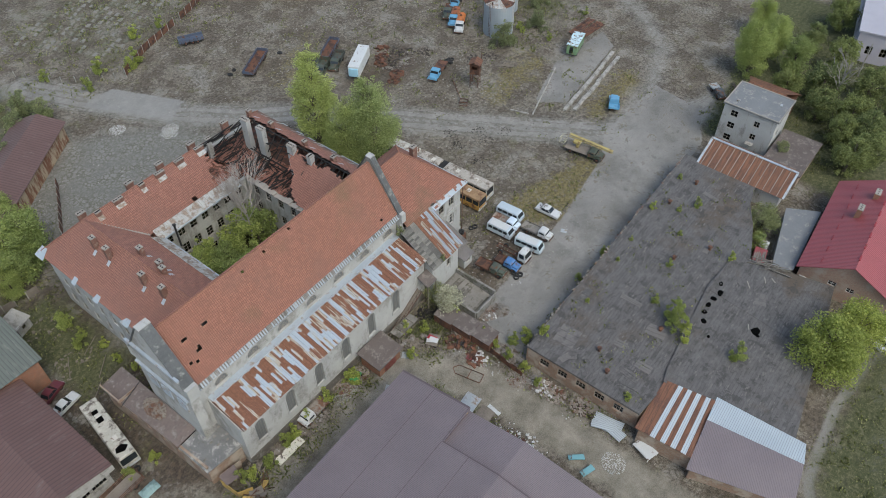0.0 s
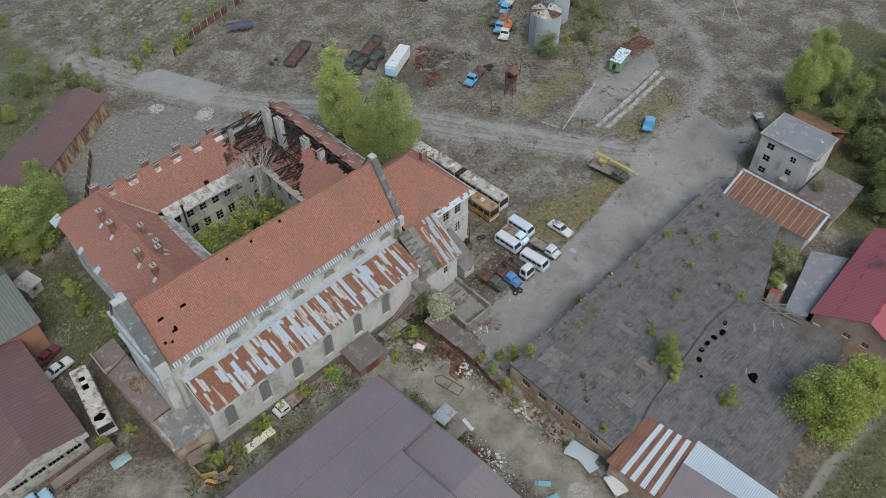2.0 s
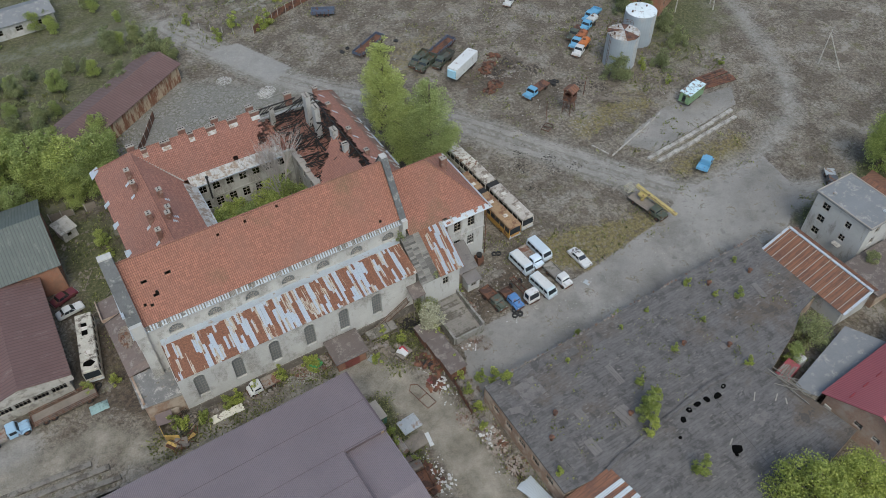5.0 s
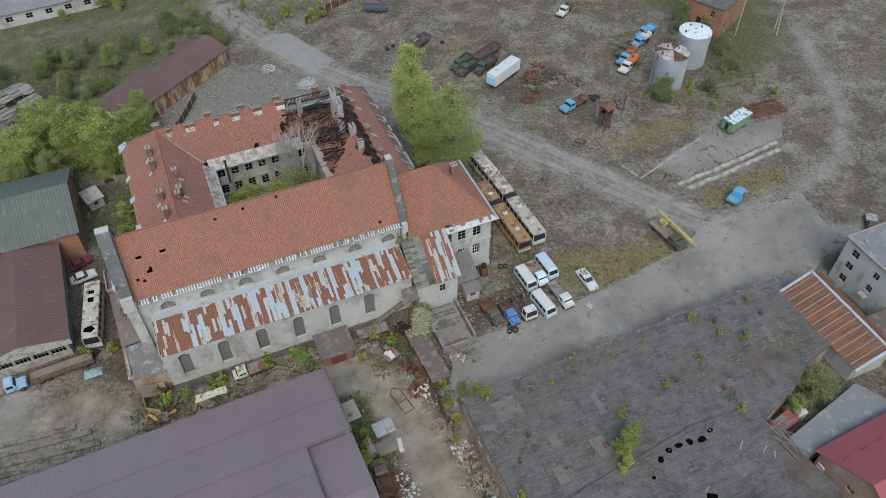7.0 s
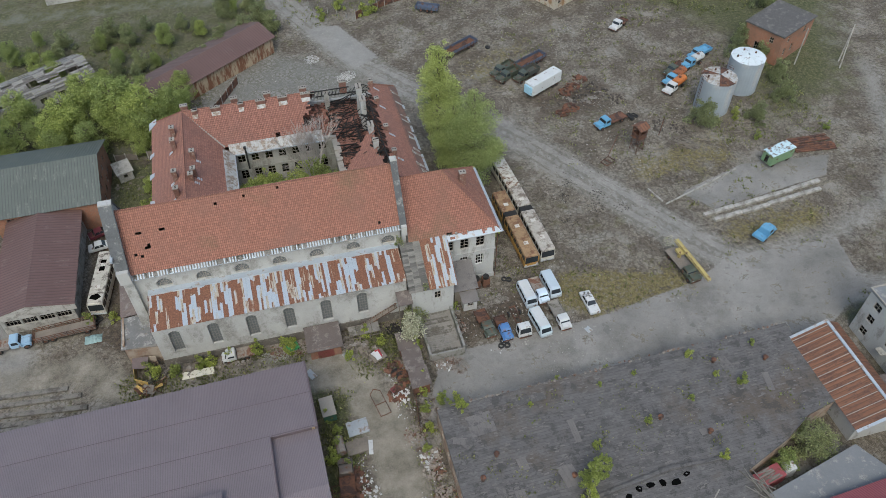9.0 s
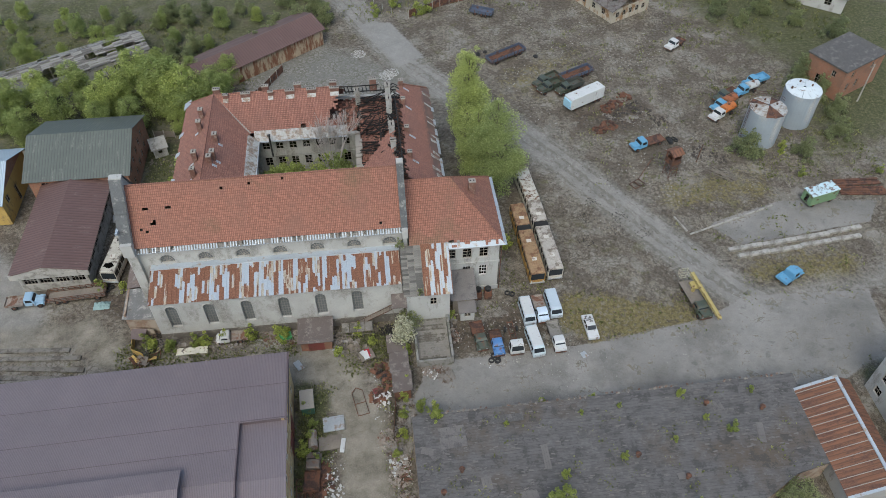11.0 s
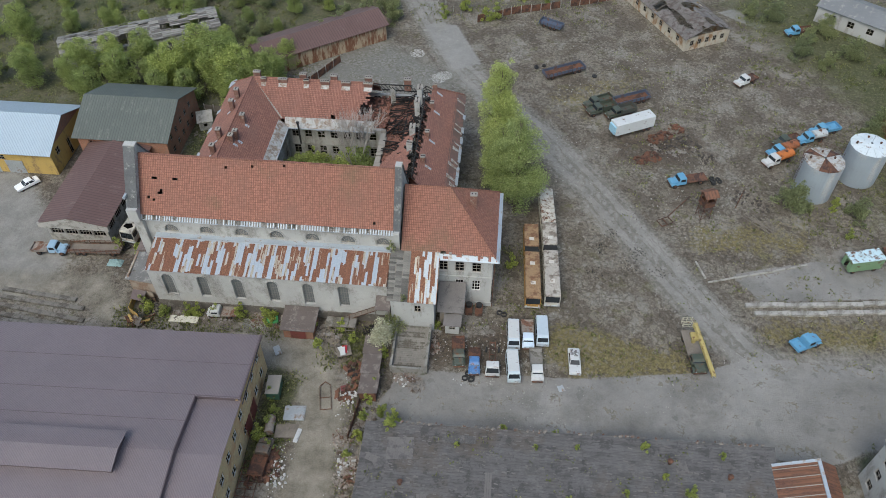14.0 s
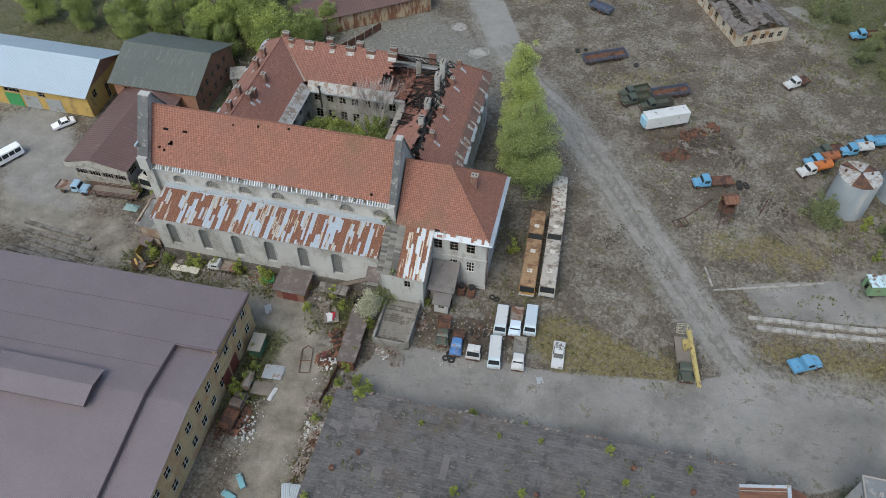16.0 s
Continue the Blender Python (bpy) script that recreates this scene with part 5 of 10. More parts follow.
for i in range(150):
    x, y = rnd(53.3, 59.0), rnd(70, 91.5)
    if random.random() < 0.3:
        x, y = rnd(50.3, 60), rnd(82.2, 91.8)
    a, L, t = rnd(-0.5, 0.5) + (0 if random.random() < 0.75 else 1.3), rnd(1.5, 4.6), rnd(-0.12, 0.35)
    z = 10.6 + rnd(0, 0.8)
    dx, dy = math.cos(a) * L / 2, math.sin(a) * L / 2
    if x - abs(dx) < 52.6:
        x = 52.8 + abs(dx)
    bm = bmesh.new()
    bar(bm, (x - dx, y - dy, z), (x + dx, y + dy, z + t * L), rnd(0.05, 0.1))
    part("fallen_timber", bm, M_CHAR, block)
bm = bmesh.new()
for i in range(900):
    x, y = (rnd(53.2, 59.3), rnd(69, 92)) if i % 3 else (rnd(49.5, 60), rnd(82, 92))
    s, z = rnd(0.12, 0.4), 10.45 + rnd(0, 0.35)
    box(bm, -s, s, -s * 0.7, s * 0.7, 0, 0.05, pose(x, y, z, rnd(-25, 25), rnd(-25, 25), rnd(0, 180)))
ob = part("tile_rubble", bm, M_TILE_OLD, block, "heaped broken clay tiles")
ob["kind"] = "stuff"
bm = bmesh.new()
for i in range(34):
    y = 64.5 + rnd(0, 21)
    x = 58.8 + rnd(-0.7, 1.0)
    bm = bmesh.new()
    box(bm, -rnd(0.3, 0.9), rnd(0.3, 0.9), -0.25, 0.25, 0, 0.06, pose(x, y, 15.3 + rnd(-0.8, 0.7), rnd(-30, 30), rnd(20, 55), rnd(-15, 15)))
    part("hanging_batten", bm, M_CHAR, block)
bm = bmesh.new()
bar(bm, (37.3, 80.4, 8.0), (37.3, 80.4, 12.6), 0.16, n=8)
box(bm, 37.05, 37.55, 80.15, 80.65, 12.6, 12.75)
part("flue_pipe", bm, M_IRON, block)


# ---- other buildings ----
def simple_holes(L, n, w, z, h, m=1.5):
    return [(m + (L - 2 * m) * (i + 0.5) / n - w / 2, m + (L - 2 * m) * (i + 0.5) / n + w / 2, z, z + h) for i in range(n)]


def building(name, label, x0, x1, y0, y1, h, material, sides, category="building", t=0.4, mesh=None, inset=0.15):
    """Four walls; sides maps s, e, n, w to lists of holes (u0, u1, low, high); windows are set in each hole."""
    b = thing(name, label, category)
    bm = bmesh.new()
    ms = {"s": wall(bm, (x0, y0), (x1, y0), 0, h, t, sides.get("s", ()), t), "e": wall(bm, (x1, y0), (x1, y1), 0, h, t, sides.get("e", ()), t),
          "n": wall(bm, (x1, y1), (x0, y1), 0, h, t, sides.get("n", ()), t), "w": wall(bm, (x0, y1), (x0, y0), 0, h, t, sides.get("w", ()), t)}
    part("wall", bm, material, b)
    cache = {}
    for s, hs in sides.items():
        for u0, u1, za, zb in hs:
            key = (round(u1 - u0, 2), round(zb - za, 2))
            if key not in cache:
                cache[key] = window_meshes(key[0] - 0.04, key[1] - 0.04, 2 if key[0] < 2 else 4, 2, frame=mesh)
            put_window(b, cache[key], ms[s], (u0 + u1) / 2, za + 0.02, inset)
    return b


def gable_end(b, x0, x1, ya, yb, z0, z1, material, yc=None):
    bm = bmesh.new()
    yc = (ya + yb) / 2 if yc is None else yc
    prism(bm, [(ya, z0), (yb, z0), (yc, z1)], x0, x1, Matrix(((0, 0, 1, 0), (1, 0, 0, 0), (0, 1, 0, 0), (0, 0, 0, 1))))
    part("gable", bm, material, b)


# the large shed with the mauve profiled roof
sx0, sx1, sy0, sy1, se, sr, sry = -32.0, 40.3, -1.5, 37.5, 7.9, 10.2, 18.3
es = [(2.0 + 3.1 * k, 3.5 + 3.1 * k, z, z + 1.9) for k in range(12) for z in (1.3, 5.0) if not (k == 9 and z < 2)]
shed = building("workshop_hall", "large ochre brick workshop under a mauve profiled sheet roof", sx0, sx1, sy0, sy1, se - 0.9, M_YELLOWBRICK,
                {"e": es, "n": [(6 + 6.0 * k, 8.4 + 6.0 * k, 4.2, 6.4) for k in range(11)]}, mesh=M_FRAMEW)
gable_end(shed, sx0, sx0 + 0.4, sy0, sy1, se - 0.9, sr - 0.25, M_YELLOWBRICK, sry)
k = (sr - se) / (sy1 + 0.4 - sry)
zat = lambda y: sr - k * abs(y - sry)
LX, LY = 34.6, 26.7
bm = bmesh.new()
AX = Matrix(((0, 0, 1, 0), (1, 0, 0, 0), (0, 1, 0, 0), (0, 0, 0, 1)))
prism(bm, [(LY, se - 0.9), (sy1, se - 0.9), (sy1, se - 0.06), (LY, zat(LY) - 0.06)], sx1 - 0.4, sx1, AX)
prism(bm, [(sy0, se - 0.9), (LY, se - 0.9), (LY, zat(LY) - 0.85), (sry, sr - 0.85)], sx1 - 0.4, sx1, AX)
box(bm, sx0 + 0.4, sx1 - 0.4, sy1 - 0.4, sy1, se - 0.9, se - 0.05)
part("gable", bm, M_YELLOWBRICK, shed)
for y0, y1, xa in ((32.3, sy1 + 0.4, sx1 + 0.35), (LY, 32.3, sx1 + 0.35), (22.6, LY, LX), (sry, 22.6, LX)):
    bm = bmesh.new()
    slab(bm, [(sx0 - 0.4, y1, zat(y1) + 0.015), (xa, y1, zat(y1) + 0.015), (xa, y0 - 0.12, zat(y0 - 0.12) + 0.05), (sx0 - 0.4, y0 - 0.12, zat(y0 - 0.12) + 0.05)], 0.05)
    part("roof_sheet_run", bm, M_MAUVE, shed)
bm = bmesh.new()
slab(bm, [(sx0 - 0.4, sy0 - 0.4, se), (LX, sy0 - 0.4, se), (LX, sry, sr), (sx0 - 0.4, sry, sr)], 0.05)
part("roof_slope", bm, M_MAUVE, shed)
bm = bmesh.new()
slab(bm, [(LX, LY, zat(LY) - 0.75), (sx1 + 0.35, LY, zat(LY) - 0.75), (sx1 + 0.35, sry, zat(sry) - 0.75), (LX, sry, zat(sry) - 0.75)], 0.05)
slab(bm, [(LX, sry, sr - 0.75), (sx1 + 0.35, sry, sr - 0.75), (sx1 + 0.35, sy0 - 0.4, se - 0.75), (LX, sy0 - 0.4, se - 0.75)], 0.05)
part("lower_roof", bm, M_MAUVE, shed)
bm = bmesh.new()
prism(bm, [(sy0 - 0.4, se - 0.8), (LY, zat(LY) - 0.8), (LY, zat(LY) + 0.06), (sry, sr + 0.1), (sy0 - 0.4, se + 0.06)], LX - 0.02, LX + 0.14, Matrix(((0, 0, 1, 0), (1, 0, 0, 0), (0, 1, 0, 0), (0, 0, 0, 1))))
box(bm, LX + 0.14, sx1 + 0.4, LY, LY + 0.12, zat(LY) - 0.8, zat(LY) + 0.08)
box(bm, sx1 + 0.36, sx1 + 0.44, LY, sy1 + 0.4, 7.6, 7.9)
part("fascia", bm, M_MAUVE2, shed)
for (ya, yb, za) in ((sy1 + 0.42, LY, se), ):
    bm = bmesh.new()
    slab(bm, [(sx1 + 0.45, ya, se + 0.03), (sx1 + 0.2, ya, se + 0.05), (sx1 + 0.2, yb, zat(yb) + 0.08), (sx1 + 0.45, yb, zat(yb) + 0.06)], 0.1)
    part("verge_trim", bm, M_MAUVE2, shed)
bm = bmesh.new()
vz = sr + 1.3
prism(bm, [(15.0, sr - 0.9), (19.7, sr - 0.9), (19.7, vz - 0.45), (17.4, vz), (15.0, vz - 0.45)], sx0 + 3, 28.0, Matrix(((0, 0, 1, 0), (1, 0, 0, 0), (0, 1, 0, 0), (0, 0, 0, 1))))
part("roof_lantern", bm, M_MAUVE2, shed)
bm = bmesh.new()
slab(bm, [(sx0 + 2.5, 20.1, vz - 0.48), (28.4, 20.1, vz - 0.48), (28.4, 17.4, vz + 0.05), (sx0 + 2.5, 17.4, vz + 0.05)], 0.05)
slab(bm, [(sx0 + 2.5, 14.6, vz - 0.48), (28.4, 14.6, vz - 0.48), (28.4, 17.4, vz + 0.05), (sx0 + 2.5, 17.4, vz + 0.05)], 0.05)
part("lantern_roof", bm, M_MAUVE, shed)
bm = bmesh.new()
for y in (32.35, LY + 0.1, 22.65):
    if y < 30:
        box(bm, sx0, LX, y - 0.04, y + 0.04, zat(y) + 0.05, zat(y) + 0.075)
    else:
        box(bm, sx0, sx1 + 0.3, y - 0.04, y + 0.04, zat(y) + 0.05, zat(y) + 0.075)
part("sheet_lap", bm, M_MAUVE2, shed)
bm = bmesh.new()
box(bm, sx1, sx1 + 0.08, sy0, sy1, 4.2, 4.45)
part("string_course", bm, M_YELLOWBRICK, shed)
bm = bmesh.new()
for y0 in (26.0, 28.6):
    box(bm, sx1 + 0.02, sx1 + 0.1, y0, y0 + 2.1, 0.1, 3.0)
part("door", bm, paint("dark_red", (0.14, 0.035, 0.03)), shed)

PIVOT = Vector((40.6, 37.8, 0))
shed.matrix_basis = Matrix.Translation(PIVOT + Vector((0.3, -0.25, 0))) @ pose(0, 0, 0, 0, 0, 1.4) @ Matrix.Translation(-PIVOT)

# the low felt-roofed depot
depot = thing("felt_roofed_depot", "long low brick depot with a decayed black felt roof", "building")
DP = [(57.4, 9.3), (63.8, 8.6), (65.6, -9.2), (96.6, -4.2), (94.2, 8.6), (102.0, 11.4), (106.5, 13.8), (111.3, 14.8), (112.2, 28.6), (57.4, 27.7)]
bm = bmesh.new()
prism(bm, DP, 3.55, 3.9)
part("roof", bm, M_FELT, depot)
bm = bmesh.new()
dwm = None
for i in range(len(DP)):
    a, b = DP[i], DP[(i + 1) % len(DP)]
    L = math.hypot(b[0] - a[0], b[1] - a[1])
    hs = simple_holes(L, 5, 1.6, 1.5, 1.5) if i == len(DP) - 1 else ()
    mm = wall(bm, a, b, 0, 3.55, 0.4, hs, 0.4)
    if i == len(DP) - 1:
        dwm, dh = mm, hs
part("wall", bm, M_DULLBRICK, depot)
dm = window_meshes(1.56, 1.46, 3, 2)
for u0, u1, za, zb in dh:
    put_window(depot, dm, dwm, (u0 + u1) / 2, za + 0.02)
bm = bmesh.new()
prism(bm, [(84, 11.3), (91.9, 10.9), (96.2, -3.2), (82, -6.0)], 3.9, 3.96)
prism(bm, [(66.2, 9.4), (82, 10.3), (81.5, -5.9), (66.8, -8.6)], 3.9, 3.94)
part("felt_layer", bm, M_FELT, depot)
for x, y, w, d, a in ((62.6, 24.0, 3.6, 3.2, 4), (60.3, 21.7, 1.9, 1.2, 30), (59.0, 22.3, 1.6, 1.0, -20), (71.5, 14.0, 2.2, 3.0, 10), (66.2, 17.0, 1.3, 1.8, 5), (62.2, 13.5, 1.2, 2.6, -8), (64.6, 12.5, 1.4, 2.4, 0), (60.0, 12.5, 1.2, 2.6, 4),
                      (70.3, 26.0, 4.6, 1.2, 1), (80.5, 22.5, 2.5, 1.4, 3), (99.5, 24.6, 1.6, 1.6, 12), (92.5, 15.2, 3.4, 0.9, 3), (104.0, 20.0, 3.0, 0.9, 80), (74.5, 19.8, 0.9, 3.5, 0), (87.0, 4.0, 2.5, 1.6, 20)):
    bm = bmesh.new()
    for i in range(3):
        box(bm, -w / 2 + w * i / 3, -w / 2 + w * (i + 1) / 3 - 0.03, -d / 2, d / 2, 3.93, 3.965 + 0.006 * i, pose(x, y, 0, 0, 0, a))
    part("roof_patch", bm, M_FELT2, depot)
# Holes laid on the felt as thin black plates; their inner shade is painted.
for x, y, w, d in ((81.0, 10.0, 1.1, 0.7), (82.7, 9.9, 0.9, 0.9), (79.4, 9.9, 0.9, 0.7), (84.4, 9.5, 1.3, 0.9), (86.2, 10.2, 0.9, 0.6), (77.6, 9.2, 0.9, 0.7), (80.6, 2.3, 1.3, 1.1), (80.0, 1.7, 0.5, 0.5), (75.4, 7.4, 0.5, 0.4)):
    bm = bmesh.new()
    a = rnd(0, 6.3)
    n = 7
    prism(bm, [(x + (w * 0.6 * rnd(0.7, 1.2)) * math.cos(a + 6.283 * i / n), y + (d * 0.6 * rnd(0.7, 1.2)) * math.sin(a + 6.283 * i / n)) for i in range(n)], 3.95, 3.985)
    part("painted_roof_hole", bm, M_HOLESHADE, depot, "hole in the felt, its inner shade painted as a black plate")
for x, y in ((72.0, 13.6), (86.5, 18.5), (63.2, 19.0), (98.0, 25.0), (92.0, 14.8), (60.5, 16.2), (105.5, 23.5)):
    bm = bmesh.new()
    bar(bm, (x, y, 3.9), (x, y, 4.6), 0.25, n=8)
    bar(bm, (x, y, 4.6), (x, y, 4.75), 0.4, 0.15, n=8)
    part("vent", bm, M_RUST, depot)
bm = bmesh.new()
for i in range(70):
    x = 57.6 + i * 0.78
    if random.random() < 0.8:
        s = rnd(0.05, 0.3)
        box(bm, -s, s, -s * 0.6, s * 0.6, 3.88, 3.96 + rnd(0, 0.15), pose(x, 27.8 + (x - 57) * 0.0165 + rnd(-0.15, 0.1), 0, 0, 0, rnd(0, 90)))
part("crumbling_edge", bm, M_SALVAGE, depot)["kind"] = "stuff"
bm = bmesh.new()
prism(bm, [(64.0, 8.6), (66.5, 9.2), (84.5, 11.2), (91.8, 10.7), (91.8, 11.1), (84.5, 11.7), (66.4, 9.7), (64.0, 9.1)], 3.9, 4.15)
part("felt_ridge", bm, M_FELT, depot)
for x, y, a, L in ((88.6, 6.7, 38, 1.5), (91.1, 5.0, 31, 1.3), (91.9, 3.9, 52, 1.0), (80.7, 3.4, 26, 1.1)):
    bm = bmesh.new()
    box(bm, -L / 2, L / 2, -0.08, 0.08, 0, 0.06)
    solo("plank", bm, surf("weathered_board", (0.235, 0.215, 0.19), 0.9, var=0.25), "grey broken plank lying on the felt roof", "plank", group="planks on the depot roof", m=pose(x, y, 3.97 + rnd(0, 0.12), 0, rnd(-2, 2), a))

# striped lean-to and the small mauve-roofed shed
lean = thing("striped_lean_to", "lean-to shed roofed in alternate rusty and pale sheets", "shed")
bm = bmesh.new()
for a, b in (((55.6, 8.6), (56.2, 0.6)), ((56.2, 0.6), (65.0, 1.8))):
    wall(bm, a, b, 0, 3.0, 0.25, (), 0.25)
part("wall", bm, M_DULLBRICK, lean)
p00, p10, p11, p01 = Vector((55.5, 8.9, 3.3)), Vector((56.1, 0.9, 3.3)), Vector((65.6, 1.9, 4.15)), Vector((64.4, 9.0, 4.15))
for i in range(11):
    f0, f1 = i / 11, (i + 1) / 11
    bm = bmesh.new()
    slab(bm, [p00.lerp(p10, f0), p00.lerp(p10, f1), p01.lerp(p11, f1), p01.lerp(p11, f0)], 0.06)
    part("roof_sheet", bm, M_ALU if (i > 2 and i % 2) else M_RUSTROOF, lean)
small = thing("mauve_roofed_shed", "small shed with one mauve and one bright metal roof slope", "shed")
bm = bmesh.new()
for a, b in (((55.0, 0.3), (58.6, -11.6)), ((58.6, -11.6), (66.0, -10.0)), ((66.0, -10.0), (65.0, 1.4)), ((65.0, 1.4), (55.0, 0.3))):
    wall(bm, a, b, 0, 2.9, 0.25, (), 0.25)
part("wall", bm, M_DULLBRICK, small)
bm = bmesh.new()
slab(bm, [(54.4, 0.7, 2.9), (58.0, -12.4, 2.9), (63.6, -11.2, 4.3), (62.0, 1.6, 4.3)], 0.06)
part("roof_slope", bm, M_MAUVE, small)
bm = bmesh.new()
slab(bm, [(66.4, 2.0, 4.0), (66.9, -10.4, 4.0), (63.6, -11.2, 4.33), (62.0, 1.6, 4.33)], 0.06)
part("roof_slope", bm, M_ALU, small, "bright galvanised roof slope")

# rusty-roofed shed and the grey three-storey house
rs = building("rust_roofed_shed", "low shed with a rust-brown striped sheet roof", 111.9, 118.6, 10.4, 25.4, 3.8, M_PLASTER, {})
bm = bmesh.new()
slab(bm, [(111.2, 9.8, 3.9), (111.2, 26.0, 3.9), (116.4, 26.0, 6.3), (116.4, 9.8, 6.3)], 0.08)
slab(bm, [(119.0, 9.8, 4.9), (119.0, 26.0, 4.9), (116.4, 26.0, 6.3), (116.4, 9.8, 6.3)], 0.08)
part("roof", bm, M_RUSTROOF, rs)
bm = bmesh.new()
box(bm, 116.2, 116.65, 9.7, 26.1, 6.3, 6.45)
slab(bm, [(111.2, 9.6, 3.98), (111.2, 10.0, 3.98), (116.4, 10.0, 6.4), (116.4, 9.6, 6.4)], 0.08)
slab(bm, [(111.2, 25.7, 3.98), (111.2, 26.1, 3.98), (116.4, 26.1, 6.4), (116.4, 25.7, 6.4)], 0.08)
part("roof_trim", bm, M_ZINC, rs)
bm = bmesh.new()
for i in range(12):
    y = 10.9 + i * 1.3
    slab(bm, [(111.15, y, 3.96), (111.15, y + 0.1, 3.96), (116.3, y + 0.1, 6.34), (116.3, y, 6.34)], 0.06)
part("batten", bm, M_CHIMCAP, rs)
gh = building("grey_house", "three-storey grey rendered house with a flat felt roof", 124.2, 132.2, 17.4, 27.6, 9.0, M_PLASTER,
              {"w": [(1.5, 2.9, z, z + 1.4) for z in (1.2, 4.0, 6.7)] + [(6.2, 7.3, z, z + 1.3) for z in (3.4, 6.3)], "s": [(2, 3.2, z, z + 1.4) for z in (1.5, 4.3, 6.8)], "n": [(3, 4.3, z, z + 1.4) for z in (1.5, 4.3, 6.8)]}, "house")
bm = bmesh.new()
box(bm, 123.9, 132.5, 17.1, 27.9, 9.0, 9.3)
part("roof", bm, M_GREYROOF, gh)
bm = bmesh.new()
for a in ((123.9, 124.1, 17.1, 27.9), (132.3, 132.5, 17.1, 27.9), (124.1, 132.3, 17.1, 17.3), (124.1, 132.3, 27.7, 27.9)):
    box(bm, *a, 9.3, 9.42)
part("roof_edge", bm, M_CHIMCAP, gh)
bm = bmesh.new()
box(bm, 125.5, 126, 25.5, 26, 9.3, 9.6)
box(bm, 129, 129.6, 18.6, 19, 9.3, 9.5)
part("roof_vent", bm, M_TIN, gh)
bm = bmesh.new()
box(bm, 123.2, 124.2, 20.2, 21.6, 2.6, 2.75)
part("door_canopy", bm, M_CONCRETE, gh)
low = building("low_outbuilding", "low flat-roofed outbuilding with weeds on its roof", 119.6, 131.0, 9.8, 16.9, 3.2, M_DULLBRICK, {})
bm = bmesh.new()
box(bm, 119.3, 131.3, 9.5, 17.0, 3.2, 3.5)
part("roof", bm, M_BROWNFELT, low)
bm = bmesh.new()
slab(bm, [(133.4, 18, 4.6), (133.4, 29, 4.6), (137.6, 27.5, 6.6), (137.6, 20, 6.6)], 0.1)
box(bm, 133.8, 142, 18.6, 28.4, 0, 4.5)
slab(bm, [(142.5, 18, 4.6), (142.5, 29, 4.6), (137.6, 27.5, 6.6), (137.6, 20, 6.6)], 0.1)
solo("rusty_barn", bm, M_RUSTROOF, "low barn with a rusty sheet roof behind the grey house", "barn")

# red-roofed house
RED_TURN = 3.0
rh = building("red_roofed_house", "brick house with a bright carmine metal gable roof", 97.6, 121.0, -12.5, 1.6, 4.6, M_PINKBRICK,
              {"w": [(4.6, 5.9, 2.6, 3.6), (7.4, 8.6, 2.6, 3.6)], "n": [(3, 4.2, 1.4, 2.8), (9, 10.2, 1.4, 2.8)]}, "house", mesh=M_FRAMEW)
gable_end(rh, 97.6, 98.0, -12.5, 1.6, 4.6, 8.3, M_PINKBRICK)
gable_end(rh, 120.6, 121.0, -12.5, 1.6, 4.6, 8.3, M_PINKBRICK)
bm = bmesh.new()
slab(bm, [(96.8, 2.2, 4.35), (121.6, 2.2, 4.35), (121.6, -5.45, 8.5), (96.8, -5.45, 8.5)], 0.1)
slab(bm, [(96.8, -13.1, 4.35), (121.6, -13.1, 4.35), (121.6, -5.45, 8.5), (96.8, -5.45, 8.5)], 0.1)
part("roof", bm, M_REDROOF, rh)
bm = bmesh.new()
for x in range(98, 120, 3):
    box(bm, x, x + 1.2, -0.8, -0.7, 5.95, 6.15)
    box(bm, x + 1, x + 2.2, -5.6, -5.3, 8.48, 8.62)
part("snow_guard", bm, paint("carmine", (0.26, 0.03, 0.035), 0.0), rh)
for x, y in ((111.0, -2.6), (116.5, -4.0)):
    chimney(rh, x, y, 6.0, 8.9, 1.6, 0.8, M_REDBRICK, holes=3)
bm = bmesh.new()
box(bm, 97.45, 97.6, 0.1, 1.2, 0, 2.2)
part("door", bm, M_FRAMEW, rh)
GA = [(95.0, 5.2), (97.2, 2.3), (113.4, 3.4), (110.6, 8.6)]
rh.matrix_basis = Matrix.Translation((97.0, 2.2, 0)) @ pose(0, 0, 0, 0, 0, RED_TURN) @ Matrix.Translation((-97.0, -2.2, 0))
ga = thing("grey_annex", "low annex with a plain dark grey felt roof", "annex")
bm = bmesh.new()
prism(bm, [(95.3, 5.15), (97.3, 2.5), (113.0, 3.6), (110.4, 8.4)], 0, 2.8)
part("wall", bm, M_CONCRETE, ga)
bm = bmesh.new()
prism(bm, GA, 2.8, 2.95)
part("roof", bm, M_GREYROOF, ga)
crate = thing("red_container", "low carmine steel container loaded with pale boards", "container", pose(97.4, 7.9, 0, 0, 0, 11))
bm = bmesh.new()
bevelled(bm, -2.2, 2.2, -1.0, 1.0, 0.1, 2.2, r=0.04, seg=1)
part("body", bm, paint("dull_carmine", (0.24, 0.055, 0.06), 0.2), crate)
for i in range(9):
    bm = bmesh.new()
    box(bm, -rnd(0.8, 1.5), rnd(0.8, 1.5), -0.09, 0.09, 2.2 + 0.05 * (i % 3), 2.24 + 0.05 * (i % 3), pose(rnd(-0.5, 0.4), -0.8 + 0.2 * i, 0, 0, 0, rnd(-10, 10)))
    part("board", bm, M_SLATE, crate)
bm = bmesh.new()
